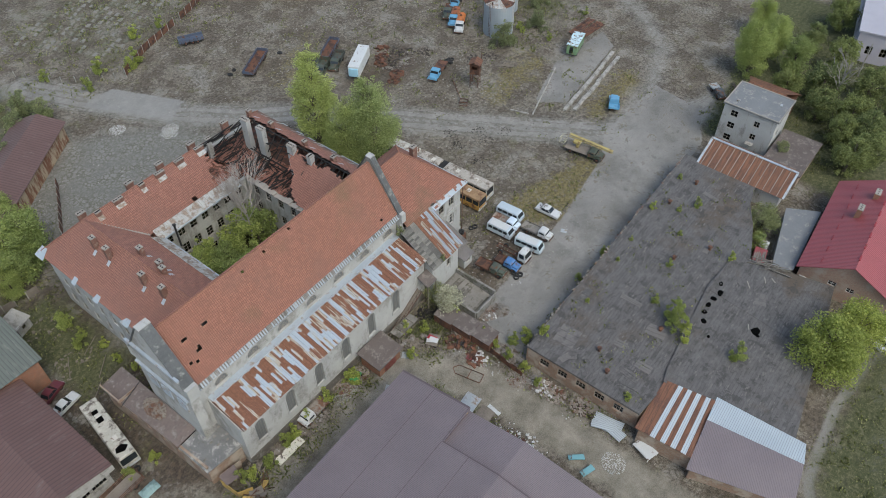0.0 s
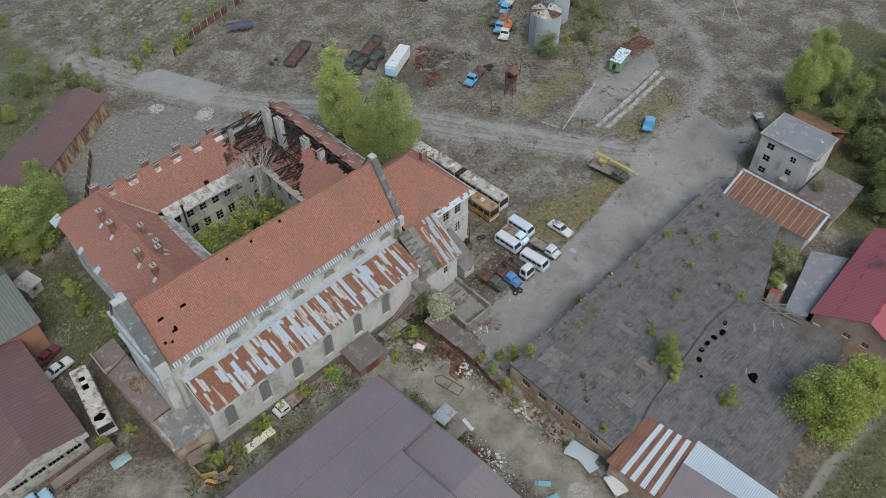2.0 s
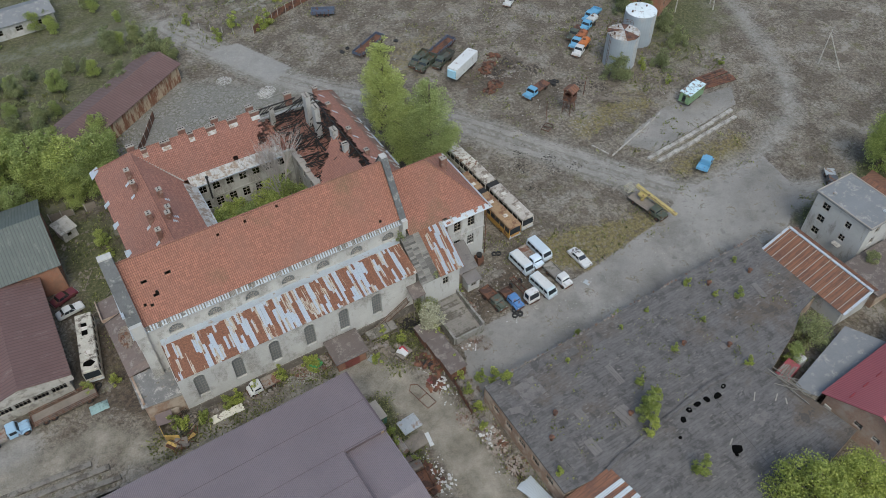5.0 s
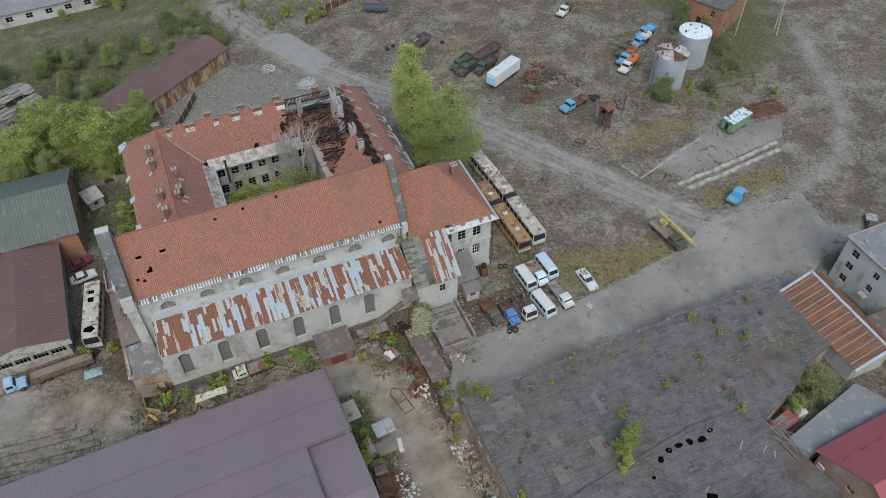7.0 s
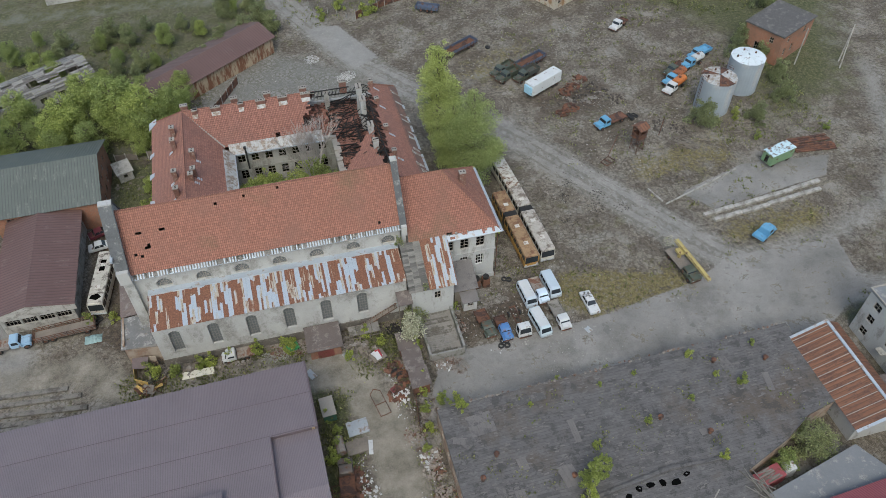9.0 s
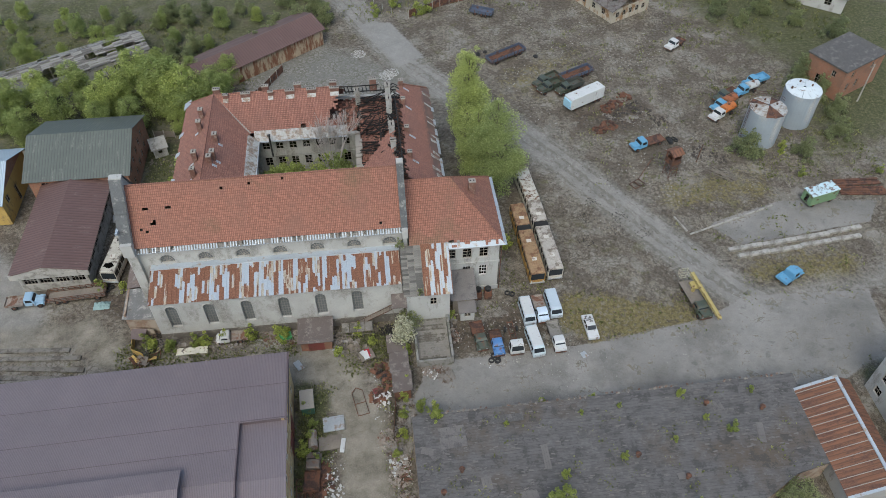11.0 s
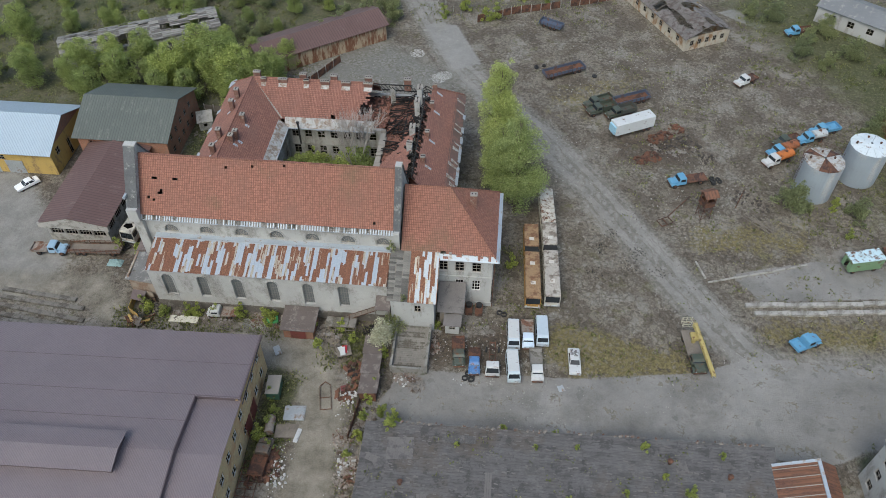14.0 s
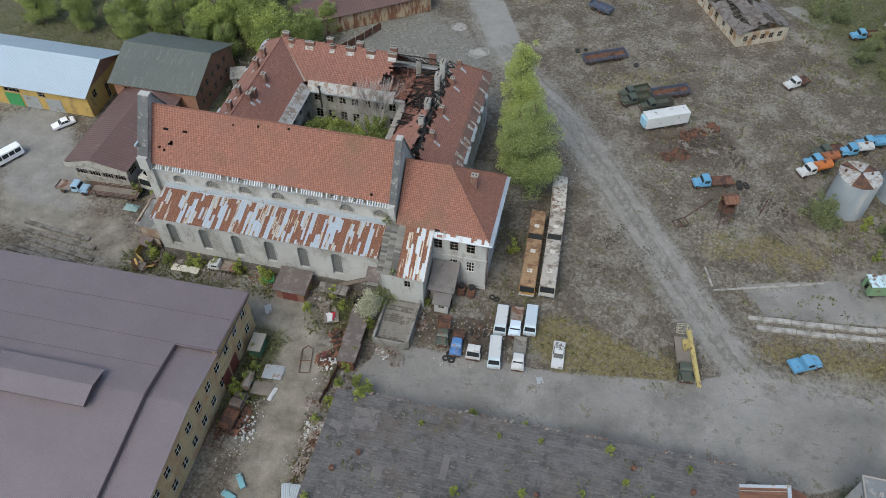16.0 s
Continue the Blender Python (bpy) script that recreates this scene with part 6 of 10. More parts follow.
bevelled(bm, 99.9, 101.6, 7.7, 9.0, 0, 2.3, r=0.1, seg=1)
solo("white_crate", bm, paint("scrap_white", (0.44, 0.44, 0.43), 0.25), "white crate standing beside the red container", "crate")
for i in range(16):
    bm = bmesh.new()
    bar(bm, (-rnd(1.0, 2.2), 0, 0), (rnd(1.0, 2.2), 0, rnd(0, 0.15)), 0.07)
    solo("fallen_lath", bm, M_SLATE, "bleached lath fallen across the felt roof edge", "plank", group="fallen laths", m=pose(94.4 + rnd(-0.9, 0.9), 5.0 + rnd(-2.2, 2.2), 4.03 + 0.02 * i, 0, 0, 115 + rnd(-25, 25)))

# sheds and workshops west of the church
ls = building("brown_roofed_shed", "long garage shed with a rust-brown sheet roof", -3.4, 7.4, 60.2, 83.5, 4.3, M_CONCRETE, {"s": [(0.6 + 2.5 * i, 2.8 + 2.5 * i, 1.6, 3.2) for i in range(4)], "e": [(1 + 2.8 * i, 3.2 + 2.8 * i, 2.0, 3.6) for i in range(8)]}, "shed")
bm = bmesh.new()
slab(bm, [(-4.2, 59.6, 4.6), (-4.2, 84.5, 4.6), (1.5, 84.5, 6.1), (1.5, 59.6, 6.1)], 0.1)
slab(bm, [(8.2, 59.6, 4.7), (8.2, 84.5, 4.7), (1.5, 84.5, 6.1), (1.5, 59.6, 6.1)], 0.1)
part("roof", bm, M_BROWNROOF, ls)
bm = bmesh.new()
box(bm, -4.2, 8.2, 59.55, 59.75, 3.6, 4.7)
prism(bm, [(-4.2, 4.6), (8.2, 4.6), (1.5, 6.0)], -59.75, -59.6, Matrix(((1, 0, 0, 0), (0, 0, -1, 0), (0, 1, 0, 0), (0, 0, 0, 1))))
part("fascia", bm, M_CONCRETE, ls)
gb = building("green_roofed_works", "red brick workshop with a faded green sheet roof", -6.0, 11.2, 81.0, 97.6, 6.2, M_REDBRICK,
              {"e": [(2 + 2.6 * i, 3.1 + 2.6 * i, z, z + 1.4) for i in range(5) for z in (1.5, 4.3)], "s": [(2, 3.4, 3.8, 5.2), (5, 6.4, 3.8, 5.2)]})
gable_end(gb, 10.8, 11.2, 81.0, 97.6, 6.2, 9.4, M_REDBRICK)
bm = bmesh.new()
slab(bm, [(-6.8, 80.4, 6.0), (11.8, 80.4, 6.0), (11.8, 89.3, 9.6), (-6.8, 89.3, 9.6)], 0.1)
slab(bm, [(-6.8, 98.2, 6.0), (11.8, 98.2, 6.0), (11.8, 89.3, 9.6), (-6.8, 89.3, 9.6)], 0.1)
part("roof", bm, M_GREENROOF, gb)
yb = building("ochre_workshop", "ochre painted workshop with a pale blue metal roof", -42.0, -9.6, 76.6, 90.5, 5.6, M_OCHRE,
              {"s": [(4, 6, 3.0, 4.2), (9, 11, 3.0, 4.2), (14, 17.5, 3.2, 4.6), (21.5, 23, 3.0, 4.2)], "e": [(2, 3.4, 3.0, 4.6), (6, 7.2, 0.1, 3.6)]})
gable_end(yb, -10.0, -9.6, 76.6, 90.5, 5.6, 8.6, M_REDBRICK)
bm = bmesh.new()
slab(bm, [(-43, 75.6, 5.3), (-9.0, 75.6, 5.3), (-9.0, 83.5, 8.9), (-43, 83.5, 8.9)], 0.1)
slab(bm, [(-43, 91.4, 5.3), (-9.0, 91.4, 5.3), (-9.0, 83.5, 8.9), (-43, 83.5, 8.9)], 0.1)
part("roof", bm, M_BLUEROOF, yb)
for i, (x, c) in enumerate(((-17.5, M_TIN), (-22.5, M_TIN), (-26.5, paint("green_gate", (0.05, 0.25, 0.09), 0.05)))):
    bm = bmesh.new()
    box(bm, x - 1.7, x + 1.7, 76.5, 76.58, 0, 3.0)
    part("gate", bm, c, yb)
# SW annexes at the foot of the church
an = thing("brick_lean_to", "low yellowish brick lean-to with brown felt and slate roofs", "annex")
bm = bmesh.new()
for a, b, h in (((14.6, 70.4), (15.4, 49.6), 4.6), ((15.4, 49.6), (20.55, 48.9), 4.0), ((18.1, 70.4), (14.6, 70.4), 4.6)):
    L = math.hypot(b[0] - a[0], b[1] - a[1])
    wall(bm, a, b, 0, h, 0.3, simple_holes(L, 6, 0.9, 2.4, 1.1) if L > 15 else (), 0.3)
part("wall", bm, M_DULLBRICK, an)
bm = bmesh.new()
slab(bm, [(14.3, 70.8, 4.7), (15.0, 56.0, 4.7), (18.1, 56.0, 5.4), (18.1, 70.8, 5.4)], 0.12)
slab(bm, [(15.0, 56.0, 4.7), (15.05, 54.9, 4.65), (20.5, 54.9, 5.3), (18.1, 56.0, 5.4)], 0.12)
part("roof", bm, surf("brown_grit_felt", (0.135, 0.105, 0.094), 0.95, var=0.25, fine=3, stain=(0.19, 0.165, 0.15), amount=0.3, world_space=True), an)
bm = bmesh.new()
slab(bm, [(15.0, 54.85, 4.45), (15.2, 49.2, 4.1), (20.6, 48.6, 4.1), (20.55, 54.85, 4.9)], 0.12)
part("roof_slope", bm, M_SLATE, an)
SL = bmesh.new()
box(SL, 0, 0.42, 0, 0.36, 0, 0.02)
SL = to_mesh("roof_slate", SL, surf("lichened_grey_slate", (0.145, 0.142, 0.138), 0.85, var=0.35, stain=(0.3, 0.29, 0.27), amount=0.35, stain_scale=0.7, world_space=True))
for i in range(13):
    for j in range(18):
        if noise.noise(Vector((i * 0.7, j * 0.6, 3))) > 0.42:
            continue
        x, y = 15.1 + i * 0.42, 49.1 + j * 0.315
        part("roof_slate", SL, None, an, "", pose(x, y - 0.11 * (i / 12), 4.14 + (y - 49.1) * (0.06 + 0.08 * i / 12), 8 + rnd(-4, 3), rnd(-3, 3), rnd(-6, 6)))
bm = bmesh.new()
for i in range(420):
    s, q, a = rnd(0.03, 0.12), math.sqrt(random.random()), rnd(0, 6.283)
    x, y = 16.7 + 1.1 * q * math.cos(a), 61.6 + 2.2 * q * math.sin(a)
    box(bm, -s, s, -s, s, 0, s, pose(x, y, 4.75 + (x - 14.6) * 0.2 + rnd(0, 0.14), rnd(0, 40), rnd(0, 40), rnd(0, 90)))
part("roof_rubble", bm, M_SALVAGE, an)["kind"] = "stuff"
bm = bmesh.new()
for a, b in (((14.3, 70.8), (14.3, 66.6)), ((18.0, 66.6), (14.4, 66.6))):
    wall(bm, a, b, 4.7, 5.3, 0.18)
part("parapet", bm, M_DULLBRICK, an)
bm = bmesh.new()
bar(bm, (14.0, 65.4, 5.3), (18.0, 66.2, 6.1), 0.06, n=6)
part("drain_pipe", bm, M_IRON, an)
# the scrap pens under the lean-to
pen = thing("scrap_pen", "pen of ochre sheets and steel mesh frames full of junk", "pen")
for x0, y0, x1, y1, h, c in ((16.0, 48.6, 16.2, 45.6, 1.5, M_OCHRE), (16.2, 45.6, 18.0, 44.6, 1.3, M_OCHRE), (16.4, 48.8, 19.4, 48.3, 2.2, M_DULLBRICK)):
    bm = bmesh.new()
    wall(bm, (x0, y0), (x1, y1), 0, h, 0.06)
    part("sheet_side", bm, c, pen)
bm = bmesh.new()
slab(bm, [(16.0, 47.2, 1.7), (18.2, 46.8, 1.7), (18.4, 48.5, 2.3), (16.1, 48.7, 2.3)], 0.05)
part("pen_roof", bm, surf("brown_tarred_sheet", (0.12, 0.09, 0.085), 0.8, var=0.25), pen)
for x0, y0, x1, y1 in ((18.3, 46.2, 20.6, 46.9), (18.0, 44.7, 20.0, 45.4), (20.0, 45.4, 22.0, 46.4), (18.2, 47.6, 20.2, 48.2)):
    bm = bmesh.new()
    for i in range(5):
        f = i / 4
        bar(bm, (x0 + (x1 - x0) * f, y0 + (y1 - y0) * f, 0), (x0 + (x1 - x0) * f, y0 + (y1 - y0) * f, 1.4), 0.035)
    for z in (0.1, 0.75, 1.4):
        bar(bm, (x0, y0, z), (x1, y1, z), 0.035)
    part("mesh_frame", bm, M_IRON, pen)
for i in range(14):
    bm = bmesh.new()
    box(bm, -rnd(0.3, 0.9), rnd(0.3, 0.9), -0.1, 0.1, 0, 0.08, pose(rnd(17, 21), rnd(45.4, 47.8), rnd(0.1, 0.9), rnd(-15, 15), rnd(-20, 20), rnd(0, 180)))
    part("plank", bm, M_WOOD, pen)

# far sheds
fs = building("rust_walled_store", "long store with a brown felt roof and rusted sheet walls", 0.0, 9.0, 0.0, 30.0, 4.0, surf("rust_streaked_cream_sheet", (0.36, 0.28, 0.19), 0.85, var=0.2, stain=(0.17, 0.075, 0.04), amount=0.55, stain_scale=0.8, streak=4), {})
fs.matrix_basis = Matrix.Translation((29.5, 117.0, 0)) @ pose(0, 0, 0, 0, 0, -54) @ Matrix.Translation((-9, -10, 0))
bm = bmesh.new()
slab(bm, [(-0.6, -0.6, 4.0), (-0.6, 30.6, 4.0), (4.5, 30.6, 5.8), (4.5, -0.6, 5.8)], 0.1)
slab(bm, [(9.6, -0.6, 4.0), (9.6, 30.6, 4.0), (4.5, 30.6, 5.8), (4.5, -0.6, 5.8)], 0.1)
part("roof", bm, M_BROWNROOF, fs)
rl = thing("ruined_long_shed", "derelict long shed with a broken grey board roof", "shed", Matrix.Translation((-9.6, 121.6, 0)) @ pose(0, 0, 0, 0, 0, 28))
bm = bmesh.new()
wall(bm, (-17, -4.6), (17, -4.6), 0, 3.2, 0.3, simple_holes(34, 8, 1.4, 1.2, 1.2), 0.3)
wall(bm, (17, 4.6), (-17, 4.6), 0, 3.2, 0.3, (), 0.3)
wall(bm, (17, -4.6), (17, 4.6), 0, 3.2, 0.3, (), 0.3)
wall(bm, (-17, 4.6), (-17, -4.6), 0, 3.2, 0.3, (), 0.3)
part("wall", bm, M_CONCRETE, rl)
bd = bmesh.new()
box(bd, 0, 2.2, 0, 0.4, 0, 0.05)
BD = to_mesh("roof_board", bd, surf("bleached_roof_board", (0.25, 0.24, 0.22), 0.9, var=0.25, stain=(0.12, 0.11, 0.1), amount=0.4, rand=0.5))
for i in range(16):
    for j in range(22):
        if noise.noise(Vector((i * 0.45, j * 0.3, 8))) > 0.2:
            continue
        y = (j - 10.5) * 0.46
        part("roof_board", BD, None, rl, "", pose(-17.4 + i * 2.18, y, 5.2 - abs(y) * 0.36, 20 if y < 0 else -20, rnd(-2, 2), rnd(-2, 2)))
for i in range(18):
    bm = bmesh.new()
    for sd in (-1, 1):
        bar(bm, (-17 + 2 * i, sd * 4.8, 3.3), (-17 + 2 * i, 0, 5.1), 0.08)
    part("rafter", bm, M_WOOD, rl)
fb = building("derelict_barrack", "derelict whitewashed barrack with a collapsing grey-brown roof", 0, 11.8, 0, 34.0, 3.2, surf("rust_streaked_whitewash", (0.38, 0.34, 0.27), 0.9, var=0.15, stain=(0.24, 0.14, 0.07), amount=0.4, stain_scale=0.5, streak=2.0), {"s": simple_holes(11.8, 5, 1.1, 1.0, 1.4, 0.8), "w": simple_holes(34, 9, 1.2, 1.0, 1.4)})
fb.matrix_basis = Matrix.Translation((113.5, 129.8, 0)) @ pose(0, 0, 0, 0, 0, 27)
bm = bmesh.new()
courses(bm, (-0.5, -0.5, 3.2), (0, 1, 0), (6.4, 0, 2.4), 6.8, lambda v: 0, lambda v: 35, 0.5, 0.7, keep=lambda u, v: noise.noise(Vector((u * 0.25, v * 0.5, 1))) < 0.22)
courses(bm, (12.3, -0.5, 3.2), (0, 1, 0), (-6.4, 0, 2.4), 6.8, lambda v: 0, lambda v: 35, 0.5, 0.7, keep=lambda u, v: noise.noise(Vector((u * 0.25, v * 0.5, 5))) < 0.15)
part("roof", bm, surf("grey_brown_roof_boards", (0.15, 0.135, 0.125), 0.9, var=0.35, fine=2.5, stain=(0.09, 0.07, 0.06), amount=0.45), fb)
for i in range(24):
    for x in (-0.3, 12.1):
        bm = bmesh.new()
        bar(bm, (x, i * 1.45, 3.2), (5.9, i * 1.45, 5.5), 0.07)
        part("rafter", bm, M_WOOD, fb)
bh = building("brick_pump_house", "two-storey red brick pump house with a flat felt roof", 0, 13.0, 0, 9.0, 7.0, M_REDBRICK, {"s": [(2, 3.2, 1.5, 3.4), (5, 6.2, 1.5, 3.4), (9, 10.2, 4.4, 6.2), (2.5, 3.6, 4.6, 6.0)], "w": [(3, 4.2, 1.4, 3.6), (6, 7, 4.6, 6.0)]})
bh.matrix_basis = Matrix.Translation((152.0, 94.6, 0)) @ pose(0, 0, 0, 0, 0, 27)
bm = bmesh.new()
box(bm, -0.3, 13.3, -0.3, 9.3, 7.0, 7.3)
part("roof", bm, M_FELT2, bh)


# ---- vehicles: each drives towards -y, with its origin on the ground ----
def wheel_mesh(r, w):
    t, h = bmesh.new(), bmesh.new()
    n = 14
    prof = [(r * 0.6, -w / 2), (r * 0.94, -w / 2), (r, -w / 3), (r, w / 3), (r * 0.94, w / 2), (r * 0.6, w / 2)]
    rings = [[t.verts.new((x, rr * math.cos(2 * math.pi * i / n), rr * math.sin(2 * math.pi * i / n))) for rr, x in prof] for i in range(n)]
    for i in range(n):
        for k in range(len(prof)):
            t.faces.new([rings[i][k], rings[i][(k + 1) % len(prof)], rings[(i + 1) % n][(k + 1) % len(prof)], rings[(i + 1) % n][k]])
    bar(h, (-w * 0.4, 0, 0), (w * 0.4, 0, 0), r * 0.62, n=10)
    bar(h, (-w * 0.5, 0, 0), (w * 0.5, 0, 0), r * 0.2, n=8)
    return to_mesh("tyre", t, M_RUBBER), to_mesh("rim", h, M_RUST)


WHEELS = {}


def wheels(v, spots, r=0.5, w=0.3):
    key = (r, w)
    if key not in WHEELS:
        WHEELS[key] = wheel_mesh(r, w)
    for x, y in spots:
        t = part("wheel", WHEELS[key][0], None, v, "", pose(x, y, r))
        part("rim", WHEELS[key][1], None, t)


def lamps(v, W, y, z, s=0.1):
    for x in (-W / 2 + 0.25, W / 2 - 0.25):
        bm = bmesh.new()
        bar(bm, (x, y, z), (x, y - 0.05, z), s, n=10)
        part("headlight", bm, M_ZINC, v)


def glass_strip(v, name, pts4):
    bm = bmesh.new()
    slab(bm, pts4, 0.02)
    part(name, bm, M_GLASSV, v)


M_GLASSV = surf("dark_vehicle_glass", (0.022, 0.026, 0.03), 0.12, var=0.3, bump=0)


def bus_section(v, y0, y1, body, roof, W=2.5, front=False, rear=False):
    L = y1 - y0
    bm = bmesh.new()
    bevelled(bm, -W / 2, W / 2, y0, y1, 0.45, 1.55, r=0.07)
    n = max(3, round(L / 1.35))
    for s in (-1, 1):
        for i in range(n + 1):
            y = y0 + 0.06 + (L - 0.12) * i / n
            box(bm, s * W / 2 - (0.1 if s > 0 else 0), s * W / 2 + (0 if s > 0 else 0.1), y - 0.06, y + 0.06, 1.5, 2.6)
    part("body", bm, body, v)
    bm = bmesh.new()
    bevelled(bm, -W / 2 + 0.01, W / 2 - 0.01, y0 + 0.01, y1 - 0.01, 2.5, 3.05, r=0.22, seg=3)
    for i in range(int(L / 0.9)):
        y = y0 + 0.5 + i * 0.9
        box(bm, -W / 2 + 0.25, W / 2 - 0.25, y, y + 0.05, 3.05, 3.075)
    part("roof", bm, roof, v)
    for i in range(n):
        ya, yb = y0 + 0.12 + (L - 0.12) * i / n, y0 + (L - 0.12) * (i + 1) / n
        for s in (-1, 1):
            bm = bmesh.new()
            box(bm, s * (W / 2 - 0.06) - 0.01, s * (W / 2 - 0.06) + 0.01, ya, yb, 1.55, 2.5)
            part("side_window", bm, M_GLASSV, v)
    for k in range(2 if L > 7 else 1):
        y = y0 + L * (0.3 + 0.42 * k)
        bm = bmesh.new()
        bevelled(bm, -0.4, 0.4, y - 0.35, y + 0.35, 3.05, 3.16, r=0.03, seg=1)
        part("roof_hatch", bm, paint("pale_hatch", (0.5, 0.47, 0.42), 0.25), v)
    if front:
        glass_strip(v, "windscreen", [(-W / 2 + 0.12, y0 - 0.02, 1.3), (W / 2 - 0.12, y0 - 0.02, 1.3), (W / 2 - 0.15, y0 + 0.06, 2.55), (-W / 2 + 0.15, y0 + 0.06, 2.55)])
        lamps(v, W, y0 - 0.01, 0.9, 0.14)
        bm = bmesh.new()
        bevelled(bm, -W / 2 - 0.02, W / 2 + 0.02, y0 - 0.14, y0 + 0.1, 0.4, 0.68, r=0.05, seg=1)
        part("bumper", bm, M_TIN, v)


def articulated_bus(name, label, m, body, roof):
    v = thing(name, label, "bus", m, "derelict buses")
    bus_section(v, -8.2, 1.7, body, roof, front=True)
    bus_section(v, 2.9, 8.2, body, roof)
    bm = bmesh.new()
    for i in range(7):
        y = 1.7 + i * 0.17
        box(bm, -1.15, 1.15, y, y + 0.1, 0.6, 2.95)
        box(bm, -1.05, 1.05, y + 0.1, y + 0.17, 0.65, 2.88)
    part("bellows", bm, M_RUBBER, v)
    wheels(v, [(s * 1.1, y) for s in (-1, 1) for y in (-5.6, 0.3, 5.2)], 0.5, 0.3)


cream = paint("dirty_cream", (0.44, 0.41, 0.35), 0.22, 0.6)
ochre_rust = surf("rusted_ochre_roof", (0.27, 0.175, 0.095), 0.85, var=0.25, fine=3, stain=(0.17, 0.09, 0.05), amount=0.55)
dirty_roof = surf("dirty_pale_roof", (0.36, 0.33, 0.29), 0.8, var=0.25, fine=3, stain=(0.17, 0.14, 0.115), amount=0.5)
articulated_bus("articulated_bus", "white articulated bus with a dirty pale roof, derelict", pose(82.9, 61.0, 0, 0, 0, 2.0), cream, dirty_roof)
articulated_bus("articulated_bus", "ochre articulated bus with a rusted roof, derelict", pose(79.8, 60.4, 0, 0, 0, 2.0), paint("ochre", (0.34, 0.19, 0.045), 0.3, 0.6), ochre_rust)


def single_bus(name, label, m, body, roof, L=9.5):
    v = thing(name, label, "bus", m)
    bus_section(v, -L / 2, L / 2, body, roof, front=True)
    wheels(v, [(s * 1.1, y) for s in (-1, 1) for y in (-L / 2 + 2.2, L / 2 - 2.6)], 0.5, 0.3)
    return v


single_bus("old_bus", "white single-deck bus with rust patches on its roof", pose(82.3, 73.6, 0, 0, 0, 4), cream, paint("rust_patched_cream", (0.42, 0.40, 0.35), 0.4, 0.6), 8.6)
v = single_bus("old_bus", "stripped white bus with a holed roof beside the garage shed", pose(11.2, 66.0, 0, 0, 0, -8), cream, surf("grimy_white_roof", (0.40, 0.375, 0.32), 0.7, var=0.25, fine=3, stain=(0.12, 0.1, 0.085), amount=0.4, stain_scale=0.9), 11.4)
# Black plates on the bus roof paint the dark inside its holes.
bm = bmesh.new()
box(bm, -0.45, 0.4, 1.2, 3.6, 3.07, 3.1)
prism(bm, [(-0.9, -4.6), (0.2, -5.0), (0.9, -4.4), (0.3, -3.7), (-0.7, -3.9)], 3.07, 3.1)
part("painted_roof_hole", bm, M_HOLESHADE, v)


def van(name, label, m, c, roof=None, L=4.7, W=1.95, H=2.05):
    v = thing(name, label, "van", m, "derelict vans")
    bm = bmesh.new()
    pts = [(-L / 2, 0.45), (-L / 2, 1.05), (-L / 2 + 0.12, 1.2), (-L / 2 + 0.5, H - 0.12), (-L / 2 + 0.75, H), (L / 2 - 0.15, H), (L / 2, H - 0.15), (L / 2, 0.45)]
    profile(bm, pts, W, [1, 1, 0.98, 0.9, 0.87, 0.87, 0.9, 1])
    bmesh.ops.bevel(bm, geom=list(bm.edges), offset=0.06, segments=2, affect="EDGES")
    part("body", bm, c, v)
    if roof:
        bm = bmesh.new()
        bevelled(bm, -W * 0.41, W * 0.41, -L / 2 + 0.9, L / 2 - 0.3, H - 0.02, H + 0.04, r=0.02, seg=1)
        part("roof", bm, roof, v)
    glass_strip(v, "windscreen", [(-W * 0.42, -L / 2 + 0.12, 1.24), (W * 0.42, -L / 2 + 0.12, 1.24), (W * 0.39, -L / 2 + 0.45, H - 0.2), (-W * 0.39, -L / 2 + 0.45, H - 0.2)])
    for s in (-1, 1):
        for y0, y1 in ((-L / 2 + 0.6, -L / 2 + 1.35), (-L / 2 + 1.5, -0.05), (0.1, 1.1), (1.25, L / 2 - 0.35)):
            bm = bmesh.new()
            slab(bm, [(s * W * 0.492, y0, 1.28), (s * W * 0.492, y1, 1.28), (s * W * 0.452, y1, H - 0.25), (s * W * 0.452, y0, H - 0.25)], 0.03)
            part("side_window", bm, M_GLASSV, v)
    lamps(v, W, -L / 2 - 0.01, 0.85)
    bm = bmesh.new()
    bevelled(bm, -W / 2, W / 2, -L / 2 - 0.1, -L / 2 + 0.05, 0.4, 0.58, r=0.03, seg=1)
    part("bumper", bm, M_TIN, v)
    wheels(v, [(s * (W / 2 - 0.12), y) for s in (-1, 1) for y in (-L / 2 + 1.0, L / 2 - 1.1)], 0.34, 0.2)


palegrey = paint("pale_grey_blue", (0.40, 0.45, 0.49), 0.12)
white = paint("chalky_white", (0.47, 0.475, 0.47), 0.14)
blue = paint("sky_blue", (0.11, 0.28, 0.43), 0.12)
van("minibus", "pale grey-blue minibus with a ribbed roof", pose(77.2, 46.2, 0, 0, 0, 3), palegrey, white)
van("minibus", "white minibus with a plain pale blue roof", pose(81.6, 47.2, 0, 0, 0, 3), paint("white_blue", (0.42, 0.48, 0.53), 0.08), paint("pale_blue_roof", (0.40, 0.46, 0.51), 0.05), L=4.8)
van("minibus", "pale blue passenger minibus with a dirty roof", pose(77.3, 40.3, 0, 0, 0, 6), paint("dull_pale_blue", (0.42, 0.49, 0.52), 0.12), white, L=4.9)


